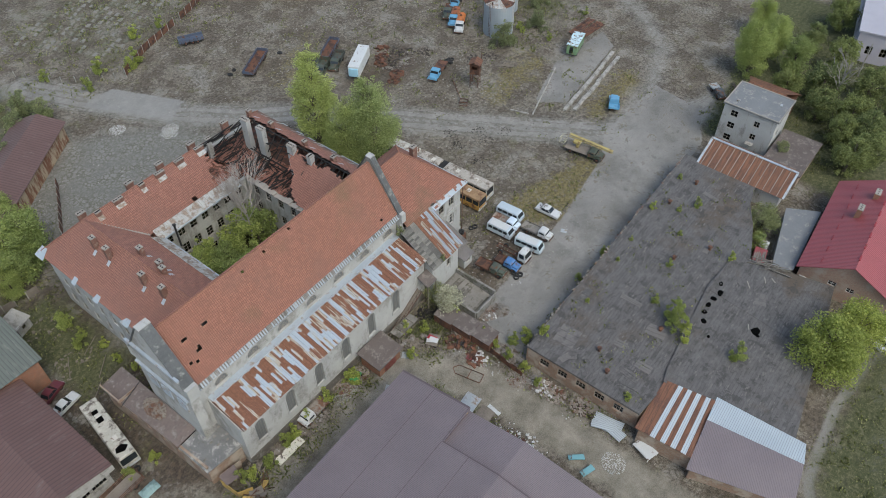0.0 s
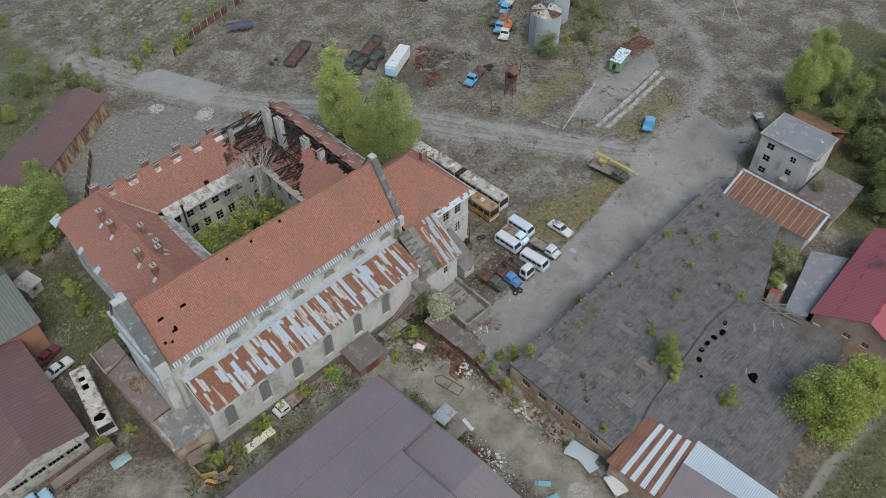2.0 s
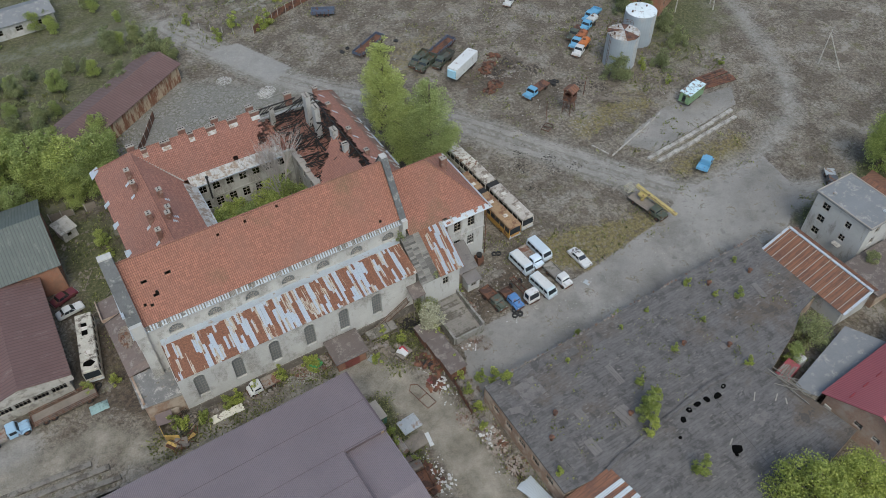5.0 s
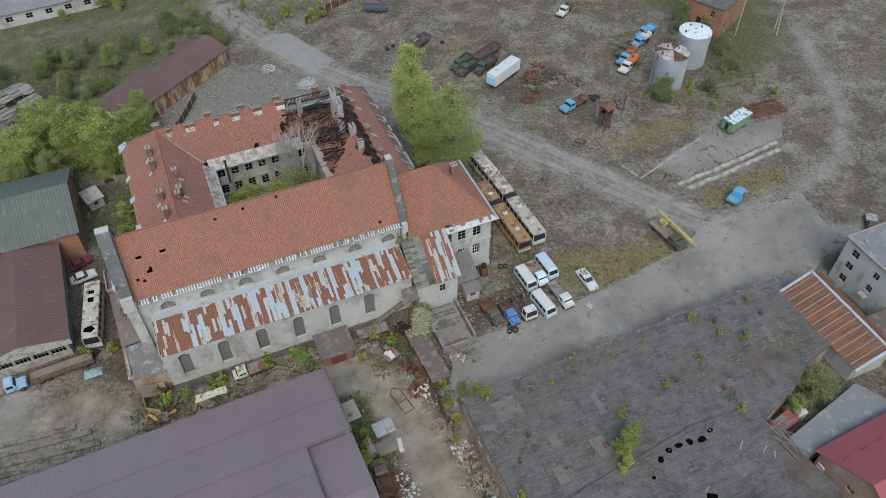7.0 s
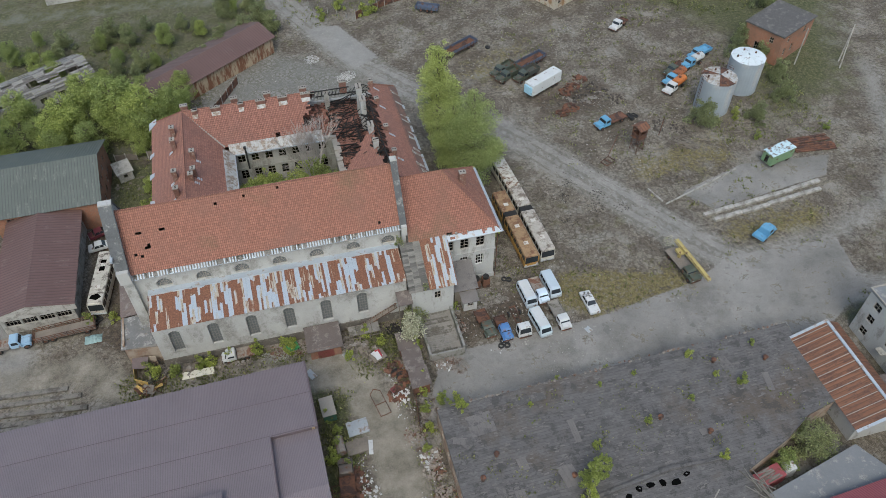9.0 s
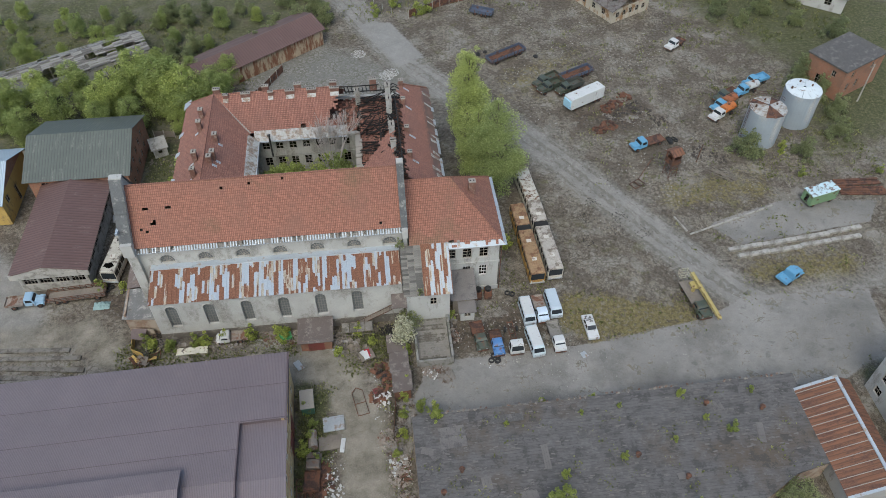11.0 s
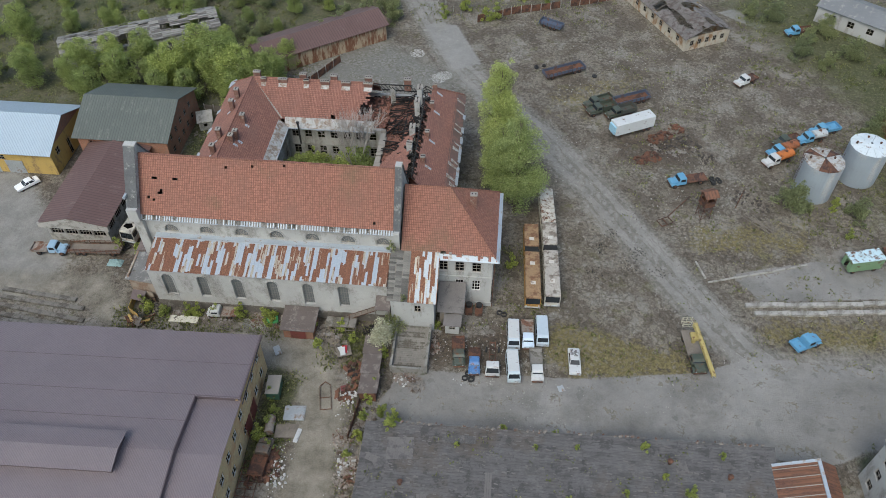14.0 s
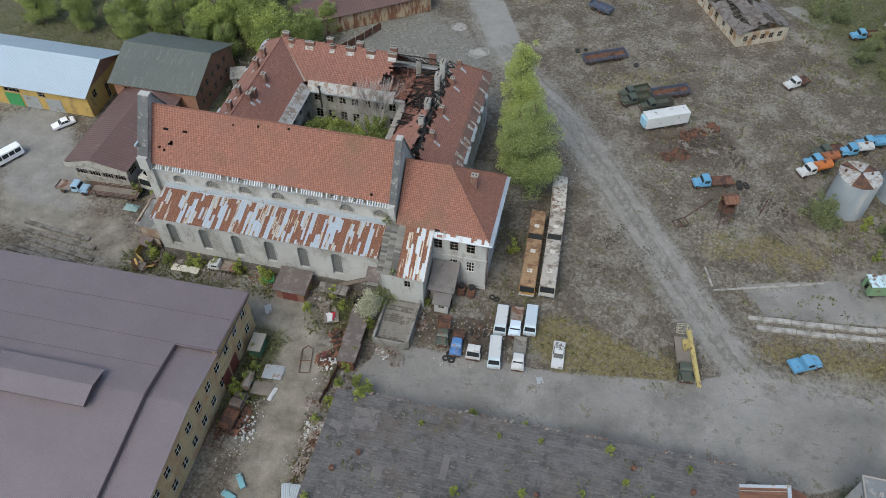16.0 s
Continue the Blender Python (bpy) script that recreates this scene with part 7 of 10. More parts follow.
def saloon(name, label, m, c, L=4.6, W=1.75, detail=True, category="car"):
    v = thing(name, label, category, m)
    bm = bmesh.new()
    profile(bm, [(-L / 2, 0.35), (-L / 2, 0.72), (-L / 2 + 0.1, 0.82), (-L * 0.18, 0.9), (L * 0.27, 0.92), (L / 2 - 0.08, 0.86), (L / 2, 0.75), (L / 2, 0.35)], W)
    bmesh.ops.bevel(bm, geom=list(bm.edges), offset=0.05, segments=2, affect="EDGES")
    part("body", bm, c, v)
    bm = bmesh.new()
    profile(bm, [(-L * 0.19, 0.88), (-L * 0.06, 1.38), (0, 1.43), (L * 0.17, 1.43), (L * 0.22, 1.38), (L * 0.31, 0.9)], W * 0.92, [1, 0.84, 0.82, 0.82, 0.84, 1])
    part("cabin", bm, c, v)
    z0, z1 = 0.93, 1.36
    glass_strip(v, "windscreen", [(-W * 0.41, -L * 0.185, z0), (W * 0.41, -L * 0.185, z0), (W * 0.37, -L * 0.07, z1), (-W * 0.37, -L * 0.07, z1)])
    glass_strip(v, "rear_window", [(-W * 0.41, L * 0.306, z0 + 0.02), (W * 0.41, L * 0.306, z0 + 0.02), (W * 0.37, L * 0.232, z1), (-W * 0.37, L * 0.232, z1)])
    for s in (-1, 1):
        for a, b, a2, b2 in ((-L * 0.16, L * 0.04, -L * 0.06, L * 0.04), (L * 0.06, L * 0.27, L * 0.06, L * 0.2)):
            bm = bmesh.new()
            slab(bm, [(s * W * 0.456, a, z0 + 0.02), (s * W * 0.456, b, z0 + 0.02), (s * W * 0.392, b2, z1), (s * W * 0.392, a2, z1)], 0.02)
            part("side_window", bm, M_GLASSV, v)
    for y in (-L / 2 - 0.04, L / 2 + 0.04):
        bm = bmesh.new()
        bevelled(bm, -W / 2, W / 2, y - 0.05, y + 0.05, 0.42, 0.55, r=0.03, seg=1)
        part("bumper", bm, M_TIN, v)
    lamps(v, W, -L / 2 - 0.01, 0.68, 0.09)
    wheels(v, [(s * (W / 2 - 0.1), y) for s in (-1, 1) for y in (-L * 0.3, L * 0.29)], 0.31, 0.18)
    return v


v = saloon("saloon_car", "white saloon car with a dented, debris-strewn roof", pose(86.5, 42.3, 0, 0, 0, 2), white)
bm = bmesh.new()
for i in range(14):
    s = rnd(0.05, 0.22)
    box(bm, -s, s, -s * 0.5, s * 0.5, 0, 0.04, pose(rnd(-0.5, 0.4), rnd(0.3, 1.5), 1.44 + rnd(-0.4, 0) * 0, rnd(-10, 10), rnd(-10, 10), rnd(0, 180)))
part("roof_debris", bm, M_FELT2, v)
saloon("saloon_car", "white saloon car standing behind the old bus", pose(10.2, 75.6, 0, 0, 0, 100), white, 4.2, 1.65)
saloon("saloon_car", "dark red saloon wreck among weeds", pose(10.0, 79.0, 0, 0, 0, 110), paint("dark_maroon", (0.1, 0.02, 0.03), 0.3), 4.2, 1.65)
saloon("hatchback_car", "modern white hatchback parked by the ochre workshop", pose(-14.0, 73.0, 0, 0, 0, -40), paint("clean_white", (0.75, 0.75, 0.75), 0.0, 0.3), 4.3, 1.75)
van("delivery_van", "white delivery van parked in the west yard", pose(-18.6, 62.0, 0, 0, 0, -28), paint("clean_white", (0.75, 0.75, 0.75), 0.0, 0.3), None, 5.4, 2.0, 2.3)
saloon("saloon_car", "silver saloon car parked by the red-roofed house", pose(94.0, -14.5, 0, 0, 0, 60), paint("silver_grey", (0.45, 0.47, 0.5), 0.0, 0.3), 4.4, 1.75)


def truck(name, label, m, cab, L=6.6, W=2.2, bed=None, bed_h=0.0, nose=1.3, cab_h=2.15, tank=None, frame_mat=None, category="truck", crane=False):
    """A lorry: bonnet, cab, chassis rails and whatever it carries."""
    v = thing(name, label, category, m)
    f = -L / 2
    if nose > 0:
        bm = bmesh.new()
        profile(bm, [(f, 0.6), (f, 1.15), (f + 0.15, 1.32), (f + nose + 0.1, 1.42), (f + nose + 0.1, 0.6)], W * 0.72, [0.86, 0.86, 0.82, 1, 1])
        bmesh.ops.bevel(bm, geom=list(bm.edges), offset=0.06, segments=2, affect="EDGES")
        part("bonnet", bm, cab, v)
        for s in (-1, 1):
            bm = bmesh.new()
            profile(bm, [(f - 0.02, 0.72), (f + 0.15, 1.02), (f + 0.75, 1.08), (f + 1.3, 0.75), (f + 1.2, 0.7), (f + 0.7, 0.98), (f + 0.2, 0.94), (f + 0.08, 0.68)], 0.34)
            bmesh.ops.translate(bm, vec=(s * (W / 2 - 0.2), 0, 0), verts=bm.verts)
            part("mudguard", bm, cab, v)
    c0 = f + nose
    bm = bmesh.new()
    profile(bm, [(c0, 0.7), (c0, 1.4), (c0 + 0.3, cab_h - 0.08), (c0 + 0.45, cab_h), (c0 + 1.4, cab_h), (c0 + 1.55, cab_h - 0.1), (c0 + 1.6, 0.7)], W * 0.94, [1, 1, 0.88, 0.84, 0.84, 0.88, 1])
    bmesh.ops.bevel(bm, geom=list(bm.edges), offset=0.05, segments=2, affect="EDGES")
    part("cab", bm, cab, v)
    w = W * 0.94
    glass_strip(v, "windscreen", [(-w * 0.43, c0 - 0.02 + 0.03, 1.46), (w * 0.43, c0 + 0.01, 1.46), (w * 0.39, c0 + 0.24, cab_h - 0.2), (-w * 0.39, c0 + 0.24, cab_h - 0.2)])
    for s in (-1, 1):
        bm = bmesh.new()
        slab(bm, [(s * w * 0.495, c0 + 0.3, 1.45), (s * w * 0.495, c0 + 1.3, 1.45), (s * w * 0.455, c0 + 1.3, cab_h - 0.22), (s * w * 0.455, c0 + 0.45, cab_h - 0.22)], 0.03)
        part("side_window", bm, M_GLASSV, v)
    bm = bmesh.new()
    for s in (-1, 1):
        box(bm, s * 0.42 - 0.06, s * 0.42 + 0.06, f + 0.2, L / 2, 0.62, 0.82)
    for i in range(5):
        y = c0 + 1.7 + (L / 2 - c0 - 1.9) * i / 4
        box(bm, -0.36, 0.36, y - 0.06, y + 0.06, 0.64, 0.8)
    box(bm, -W / 2 + 0.15, W / 2 - 0.15, f - 0.12, f, 0.5, 0.68)
    part("chassis", bm, frame_mat or M_RUST, v)
    b0 = c0 + 1.75
    if bed:
        bm = bmesh.new()
        box(bm, -W / 2, W / 2, b0, L / 2, 0.95, 1.06)
        if bed_h:
            box(bm, -W / 2, -W / 2 + 0.06, b0, L / 2, 1.06, 1.06 + bed_h)
            box(bm, W / 2 - 0.06, W / 2, b0, L / 2, 1.06, 1.06 + bed_h)
            box(bm, -W / 2 + 0.06, W / 2 - 0.06, b0, b0 + 0.06, 1.06, 1.06 + bed_h)
            box(bm, -W / 2 + 0.06, W / 2 - 0.06, L / 2 - 0.06, L / 2, 1.06, 1.06 + bed_h)
        part("load_bed", bm, bed, v)
    if tank:
        bm = bmesh.new()
        n, yc = 14, (b0 + L / 2) / 2
        rr = [[bm.verts.new((1.0 * math.cos(2 * math.pi * i / n) * k, y, 1.6 + 0.72 * math.sin(2 * math.pi * i / n) * k)) for i in range(n)] for y, k in ((b0, 0.55), (b0 + 0.15, 1), (L / 2 - 0.15, 1), (L / 2, 0.55))]
        for a, b in zip(rr, rr[1:]):
            for i in range(n):
                bm.faces.new([a[i], a[(i + 1) % n], b[(i + 1) % n], b[i]])
        bm.faces.new(rr[0]), bm.faces.new(rr[-1][::-1])
        part("tank", bm, tank, v, smooth=False)
        bm = bmesh.new()
        bar(bm, (0, yc, 2.25), (0, yc, 2.5), 0.3, n=10)
        part("filler", bm, M_RUST, v)
    lamps(v, W * 0.8, f - 0.02, 0.95)
    wheels(v, [(s * (W / 2 - 0.2), y) for s in (-1, 1) for y in (f + 0.75, L / 2 - 1.3)], 0.46, 0.26)
    return v


dgreen = paint("army_green", (0.058, 0.07, 0.052), 0.3)
truck("lorry", "small white lorry with an empty slatted load bed", pose(80.8, 41.0, 0, 0, 0, 4), white, 5.6, 1.9, M_SLATE, 0.25, nose=0.7, cab_h=1.95)
truck("lorry", "pale blue lorry with a littered bed between two vans", pose(79.4, 46.6, 0, 0, 0, 3), paint("white_cab_blue", (0.5, 0.58, 0.66), 0.1), 5.2, 1.9, M_SALVAGE, 0.15, nose=0.6, cab_h=1.95)
truck("lorry", "white cab-over lorry with a bare rusty chassis", pose(74.2, 41.6, 0, 0, 0, 2), white, 6.2, 2.3, nose=0.0, cab_h=2.5)
truck("blue_pickup", "bright blue stripped pickup cab", pose(71.5, 40.8, 0, 0, 0, 3), paint("bright_blue", (0.07, 0.17, 0.36), 0.2), 4.4, 1.8, M_RUST, 0.25, nose=1.0, cab_h=1.8)
truck("chassis_wreck", "dark green stripped lorry wreck", pose(69.0, 42.4, 0, 0, 0, 6), dgreen, 5.2, 2.0, M_RUST, 0.2, nose=1.0, cab_h=1.7)
truck("lorry", "pale blue bonneted lorry with a loaded bed beside the garage", pose(-2.3, 57.4, 0, 0, 0, 92), paint("faded_blue", (0.27, 0.40, 0.52), 0.15), 6.0, 2.1, M_SALVAGE, 0.3)
truck("lorry", "sky blue bonneted lorry with a rusty slatted flatbed", pose(108.6, 84.9, 0, 0, 0, -72), blue, 7.2, 2.2, M_RUST, 0.05)
truck("lorry", "stripped blue lorry cab without a bed", pose(121.8, 48.7, 0, 0, 0, 118), blue, 4.8, 2.2, blue, 0.35)
truck("lorry", "army green canvas lorry", pose(93.2, 107.8, 0, 0, 0, -60), dgreen, 6.4, 2.2, dgreen, 0.6)
truck("lorry", "army green lorry with a closed body", pose(93.6, 105.4, 0, 0, 0, -62), dgreen, 6.0, 2.2, dgreen, 0.9)
truck("lorry", "dull green lorry beside the refrigerated box", pose(97.5, 104.7, 0, 0, 0, -62), dgreen, 6.4, 2.2, paint("slate_green", (0.07, 0.075, 0.065), 0.2), 0.9)
orange = paint("rusty_orange", (0.42, 0.13, 0.03), 0.25)
truck("tanker_lorry", "orange tanker lorry with a white cab by the silos", pose(126.6, 92.4, 0, 0, 0, -60), white, 6.4, 2.2, tank=orange)
truck("tanker_lorry", "rusty orange tanker lorry with a blue cab", pose(128.0, 95.2, 0, 0, 0, -62), blue, 6.4, 2.2, tank=paint("brown_orange", (0.26, 0.085, 0.03), 0.4))
truck("lorry", "dark lorry wreck behind the tankers", pose(129.6, 98.2, 0, 0, 0, -62), dgreen, 6.0, 2.2, M_RUST, 0.2)
truck("lorry", "sky blue lorry beside the silo", pose(134.5, 99.6, 0, 0, 0, -68), blue, 6.0, 2.2, tank=paint("pale_tank", (0.4, 0.42, 0.42), 0.3))
truck("lorry", "other sky blue lorry beside the silo", pose(137.8, 102.5, 0, 0, 0, -68), blue, 6.0, 2.2, blue, 0.5)
truck("lorry", "white lorry wreck in the far yard", pose(125.2, 118.4, 0, 0, 0, -55), white, 5.4, 2.1, M_RUST, 0.2)
truck("lorry", "blue lorry in the far north yard", pose(141.0, 139.5, 0, 0, 0, -75), blue, 6.4, 2.2, M_RUST, 0.4)
truck("car_wreck", "stripped dark pickup wreck on the east road", pose(139.0, 33.5, 0, 0, 0, -40), paint("dark_slate", (0.06, 0.07, 0.08), 0.35), 4.8, 1.9, M_TIN, 0.1, nose=1.0, cab_h=1.6, category="car")
truck("lorry", "white light lorry cab with a bare chassis by the church wall", pose(31.2, 46.5, 0, 0, 0, -88), white, 4.8, 1.9, M_SALVAGE, 0.15, nose=0.5, cab_h=1.9)


def trailer(name, label, m, c, L, W, h, inner=None, slatted=False):
    v = thing(name, label, "trailer", m)
    bm = bmesh.new()
    box(bm, -W / 2, W / 2, -L / 2, L / 2, 0.8, 0.92)
    part("deck", bm, inner or M_RUST, v)
    for a in ((-W / 2, -W / 2 + 0.07, -L / 2, L / 2), (W / 2 - 0.07, W / 2, -L / 2, L / 2), (-W / 2 + 0.07, W / 2 - 0.07, -L / 2, -L / 2 + 0.07), (-W / 2 + 0.07, W / 2 - 0.07, L / 2 - 0.07, L / 2)):
        for z0, z1 in (((0.92, 1.0), (1.3, 1.38), (1.65, 1.73)) if slatted else ((0.92, 0.92 + h),)):
            bm = bmesh.new()
            box(bm, *a, z0, z1)
            part("side_board", bm, c, v)
    bm = bmesh.new()
    n = int(L / 0.9)
    for i in range(n):
        for s in (-1, 1):
            y = -L / 2 + L * (i + 0.5) / n
            box(bm, s * (W / 2 + 0.03) - 0.03, s * (W / 2 + 0.03) + 0.03, y - 0.04, y + 0.04, 0.8, 0.92 + h)
    part("stake", bm, M_RUST, v)
    wheels(v, [(s * (W / 2 - 0.2), y) for s in (-1, 1) for y in (L / 2 - 1.5, L / 2 - 2.6, -L / 2 + 1.4)], 0.46, 0.26)


slate = paint("slate_blue", (0.07, 0.09, 0.13), 0.3)
trailer("dropside_trailer", "dark blue dropside trailer with a rusty floor", pose(100.0, 109.3, 0, 0, 0, -64), slate, 8.0, 2.4, 0.75)
trailer("dropside_trailer", "long slate blue trailer with a rusty floor", pose(86.2, 118.6, 0, 0, 0, -62), slate, 9.5, 2.5, 0.7)
trailer("dropside_trailer", "small grey-blue trailer by the fence", pose(83.6, 137.5, 0, 0, 0, -118), slate, 5.6, 2.3, 0.6, slate)
trailer("slatted_trailer", "rusty slatted trailer frame loaded with scrap", pose(5.6, 58.0, 0, 0, 0, 93), M_RUST, 9.0, 2.2, 0.8, M_WOOD, True)
v = thing("refrigerated_box_trailer", "white refrigerated box trailer with a blue front", "trailer", pose(99.4, 99.6, 0, 0, 0, -63))
bm = bmesh.new()
bevelled(bm, -1.25, 1.25, -4.4, 4.4, 0.9, 3.4, r=0.07)
part("box", bm, paint("box_white", (0.5, 0.51, 0.505), 0.12), v)
bm = bmesh.new()
for i in range(13):
    for s in (-1, 1):
        box(bm, s * 1.26 - 0.02, s * 1.26 + 0.02, -4.2 + i * 0.7, -4.14 + i * 0.7, 1.0, 3.3)
part("rib", bm, paint("box_white", (0.5, 0.51, 0.505), 0.12), v)
bm = bmesh.new()
bevelled(bm, -1.0, 1.0, -4.8, -4.38, 1.2, 3.0, r=0.05)
part("cooling_unit", bm, paint("pale_cyan", (0.3, 0.5, 0.62), 0.1), v)
wheels(v, [(s * 1.0, y) for s in (-1, 1) for y in (2.2, 3.3)], 0.5, 0.3)
bm = bmesh.new()
for s in (-1, 1):
    bar(bm, (s * 0.9, -2.8, 0), (s * 0.9, -2.8, 0.95), 0.08)
part("landing_leg", bm, M_RUST, v)
# crane lorry
v = truck("crane_lorry", "old lorry with a yellow lattice-sided aerial crane boom", pose(104.6, 45.6, 0, 0, 0, 7), dgreen, 7.6, 2.3, M_WOOD, 0.0, nose=1.2, cab_h=1.9)
yel = paint("crane_yellow", (0.36, 0.29, 0.11), 0.3)
bm = bmesh.new()
bar(bm, (0.2, 1.6, 1.1), (0.2, 1.6, 2.2), 0.35, n=8)
box(bm, -0.4, 0.8, 1.0, 2.4, 2.1, 2.5)
part("turret", bm, yel, v)
bm = bmesh.new()
for s in (-1, 1):
    bar(bm, (0.5 + s * 0.25, 3.6, 2.9), (1.4 + s * 0.22, -5.2, 1.6), 0.09)
    bar(bm, (0.5 + s * 0.25, 3.6, 3.35), (1.4 + s * 0.22, -5.2, 1.95), 0.07)
for i in range(12):
    f0, f1 = i / 12, (i + 1) / 12
    p0, p1 = Vector((0.5, 3.6, 2.9)).lerp(Vector((1.4, -5.2, 1.6)), f0), Vector((0.5, 3.6, 3.35)).lerp(Vector((1.4, -5.2, 1.95)), f1)
    for s in (-0.24, 0.24):
        bar(bm, p0 + Vector((s, 0, 0)), p1 + Vector((s, 0, 0)), 0.03)
slab(bm, [(0.32, 3.5, 3.36), (0.68, 3.5, 3.36), (1.55, -5.2, 1.98), (1.25, -5.2, 1.98)], 0.04)
part("boom", bm, yel, v)
bm = bmesh.new()
for z in (1.7, 2.3, 2.8):
    for a, b in (((-0.9, 4.0), (0.6, 4.0)), ((0.6, 4.0), (0.6, 5.0)), ((0.6, 5.0), (-0.9, 5.0)), ((-0.9, 5.0), (-0.9, 4.0))):
        bar(bm, (*a, z), (*b, z), 0.035)
for x, y in ((-0.9, 4.0), (0.6, 4.0), (0.6, 5.0), (-0.9, 5.0), (-0.15, 4.0), (-0.15, 5.0)):
    bar(bm, (x, y, 1.7), (x, y, 2.8), 0.035)
part("basket", bm, paint("basket_cream", (0.45, 0.42, 0.3), 0.3), v)


# ---- silos, tower, cabins ----
def silo(label, x, y, r, h, rusty):
    v = thing("silo_tank", label, "tank", pose(x, y, 0), "storage tanks")
    bm = bmesh.new()
    n = 36
    for k in range(4):
        z0, z1 = h * k / 4, h * (k + 1) / 4
        rr = r + 0.015 * (k % 2)
        a, b = [bm.verts.new((rr * math.cos(6.28319 * i / n), rr * math.sin(6.28319 * i / n), z0)) for i in range(n)], [bm.verts.new((rr * math.cos(6.28319 * i / n), rr * math.sin(6.28319 * i / n), z1)) for i in range(n)]
        for i in range(n):
            bm.faces.new([a[i], a[(i + 1) % n], b[(i + 1) % n], b[i]])
    part("shell", bm, M_SILVER, v, smooth=False)
    seg = 12
    mats = (M_ZINCW, M_RUST) if rusty else (paint("tank_white", (0.55, 0.6, 0.62), 0.15), M_ZINC)
    for i in range(seg):
        a0, a1 = 6.28319 * i / seg, 6.28319 * (i + 1) / seg - 0.02
        bm = bmesh.new()
        slab(bm, [(r * 1.02 * math.cos(a0), r * 1.02 * math.sin(a0), h), (r * 1.02 * math.cos(a1), r * 1.02 * math.sin(a1), h), (0.25 * math.cos(a1), 0.25 * math.sin(a1), h + 0.5), (0.25 * math.cos(a0), 0.25 * math.sin(a0), h + 0.5)], 0.03)
        part("roof_plate", bm, mats[1] if rusty and i in (1, 4, 8, 9) else mats[0], v)
    for hx, hy in ((r * 0.5, 0.3), (-r * 0.7, 0.2), (0.0, r * 0.55)):
        bm = bmesh.new()
        bar(bm, (hx, hy, h + 0.1), (hx, hy, h + 0.6), 0.18, n=8)
        part("vent", bm, M_RUST, v)
    if rusty:
        bm = bmesh.new()
        for i in range(16):
            a0, a1 = 0.3 + i * 0.2, 0.3 + (i + 1) * 0.2
            for z in (h + 0.5, h + 1.0):
                bar(bm, (r * 1.05 * math.cos(a0), r * 1.05 * math.sin(a0), z), (r * 1.05 * math.cos(a1), r * 1.05 * math.sin(a1), z), 0.025)
            bar(bm, (r * 1.05 * math.cos(a0), r * 1.05 * math.sin(a0), h), (r * 1.05 * math.cos(a0), r * 1.05 * math.sin(a0), h + 1.0), 0.025)
        part("railing", bm, M_RUST, v)
        bm = bmesh.new()
        for s in (-0.22, 0.22):
            bar(bm, (-r - 0.2, s, 0), (-r - 0.2, s, h + 0.6), 0.03)
        for i in range(20):
            bar(bm, (-r - 0.2, -0.22, 0.4 * i + 0.3), (-r - 0.2, 0.22, 0.4 * i + 0.3), 0.02)
        part("ladder", bm, M_RUST, v)


silo("silver steel tank with a rust-patched conical roof", 131.0, 84.6, 3.5, 7.6, True)
silo("silver steel tank with a pale roof among bushes", 140.4, 89.6, 3.5, 7.6, False)
v = thing("watch_tower", "rusty steel watch cabin on a braced frame", "tower", pose(110.2, 76.0, 0, 0, 0, 20))
bm = bmesh.new()
for x in (-0.9, 0.9):
    for y in (-0.9, 0.9):
        bar(bm, (x, y, 0), (x * 0.9, y * 0.9, 3.4), 0.07)
part("leg", bm, M_RUST, v)
bm = bmesh.new()
for z0, z1 in ((0.2, 1.8), (1.8, 3.3)):
    for s in (-0.87, 0.87):
        bar(bm, (-0.87, s, z0), (0.87, s, z1), 0.035), bar(bm, (0.87, s, z0), (-0.87, s, z1), 0.035)
        bar(bm, (s, -0.87, z0), (s, 0.87, z1), 0.035), bar(bm, (s, 0.87, z0), (s, -0.87, z1), 0.035)
part("brace", bm, M_RUST, v)
bm = bmesh.new()
for s in "sn":
    wall(bm, (-1, -1) if s == "s" else (1, 1), (1, -1) if s == "s" else (-1, 1), 3.4, 5.7, 0.06, [(0.3, 1.7, 4.4, 5.3)])
wall(bm, (1, -0.94), (1, 0.94), 3.4, 5.7, 0.06, [(0.3, 1.6, 4.4, 5.3)])
wall(bm, (-1, 0.94), (-1, -0.94), 3.4, 5.7, 0.06, [(0.3, 1.6, 4.4, 5.3)])
box(bm, -1.1, 1.1, -1.1, 1.1, 3.32, 3.4)
part("cabin", bm, M_RUST, v)
bm = bmesh.new()
slab(bm, [(-1.3, -1.3, 5.6), (1.3, -1.3, 5.6), (1.3, 0, 6.3), (-1.3, 0, 6.3)], 0.05)
slab(bm, [(-1.3, 1.3, 5.6), (1.3, 1.3, 5.6), (1.3, 0, 6.3), (-1.3, 0, 6.3)], 0.05)
part("roof", bm, M_RUSTROOF, v)
v = thing("site_cabin", "green site cabin on wheels with a flaking pale blue roof", "cabin", pose(134.8, 66.0, 0, 0, 0, -76))
bm = bmesh.new()
wall(bm, (-1.2, -2.9), (1.2, -2.9), 0.7, 2.9, 0.06, [(0.7, 1.5, 0.8, 2.5)])
box(bm, -1.2, -1.14, -2.84, 2.9, 0.7, 2.9)
box(bm, 1.14, 1.2, -2.84, 2.9, 0.7, 2.9)
box(bm, -1.14, 1.14, 2.84, 2.9, 0.7, 2.9)
part("wall", bm, paint("cabin_green", (0.15, 0.24, 0.13), 0.25), v)
bm = bmesh.new()
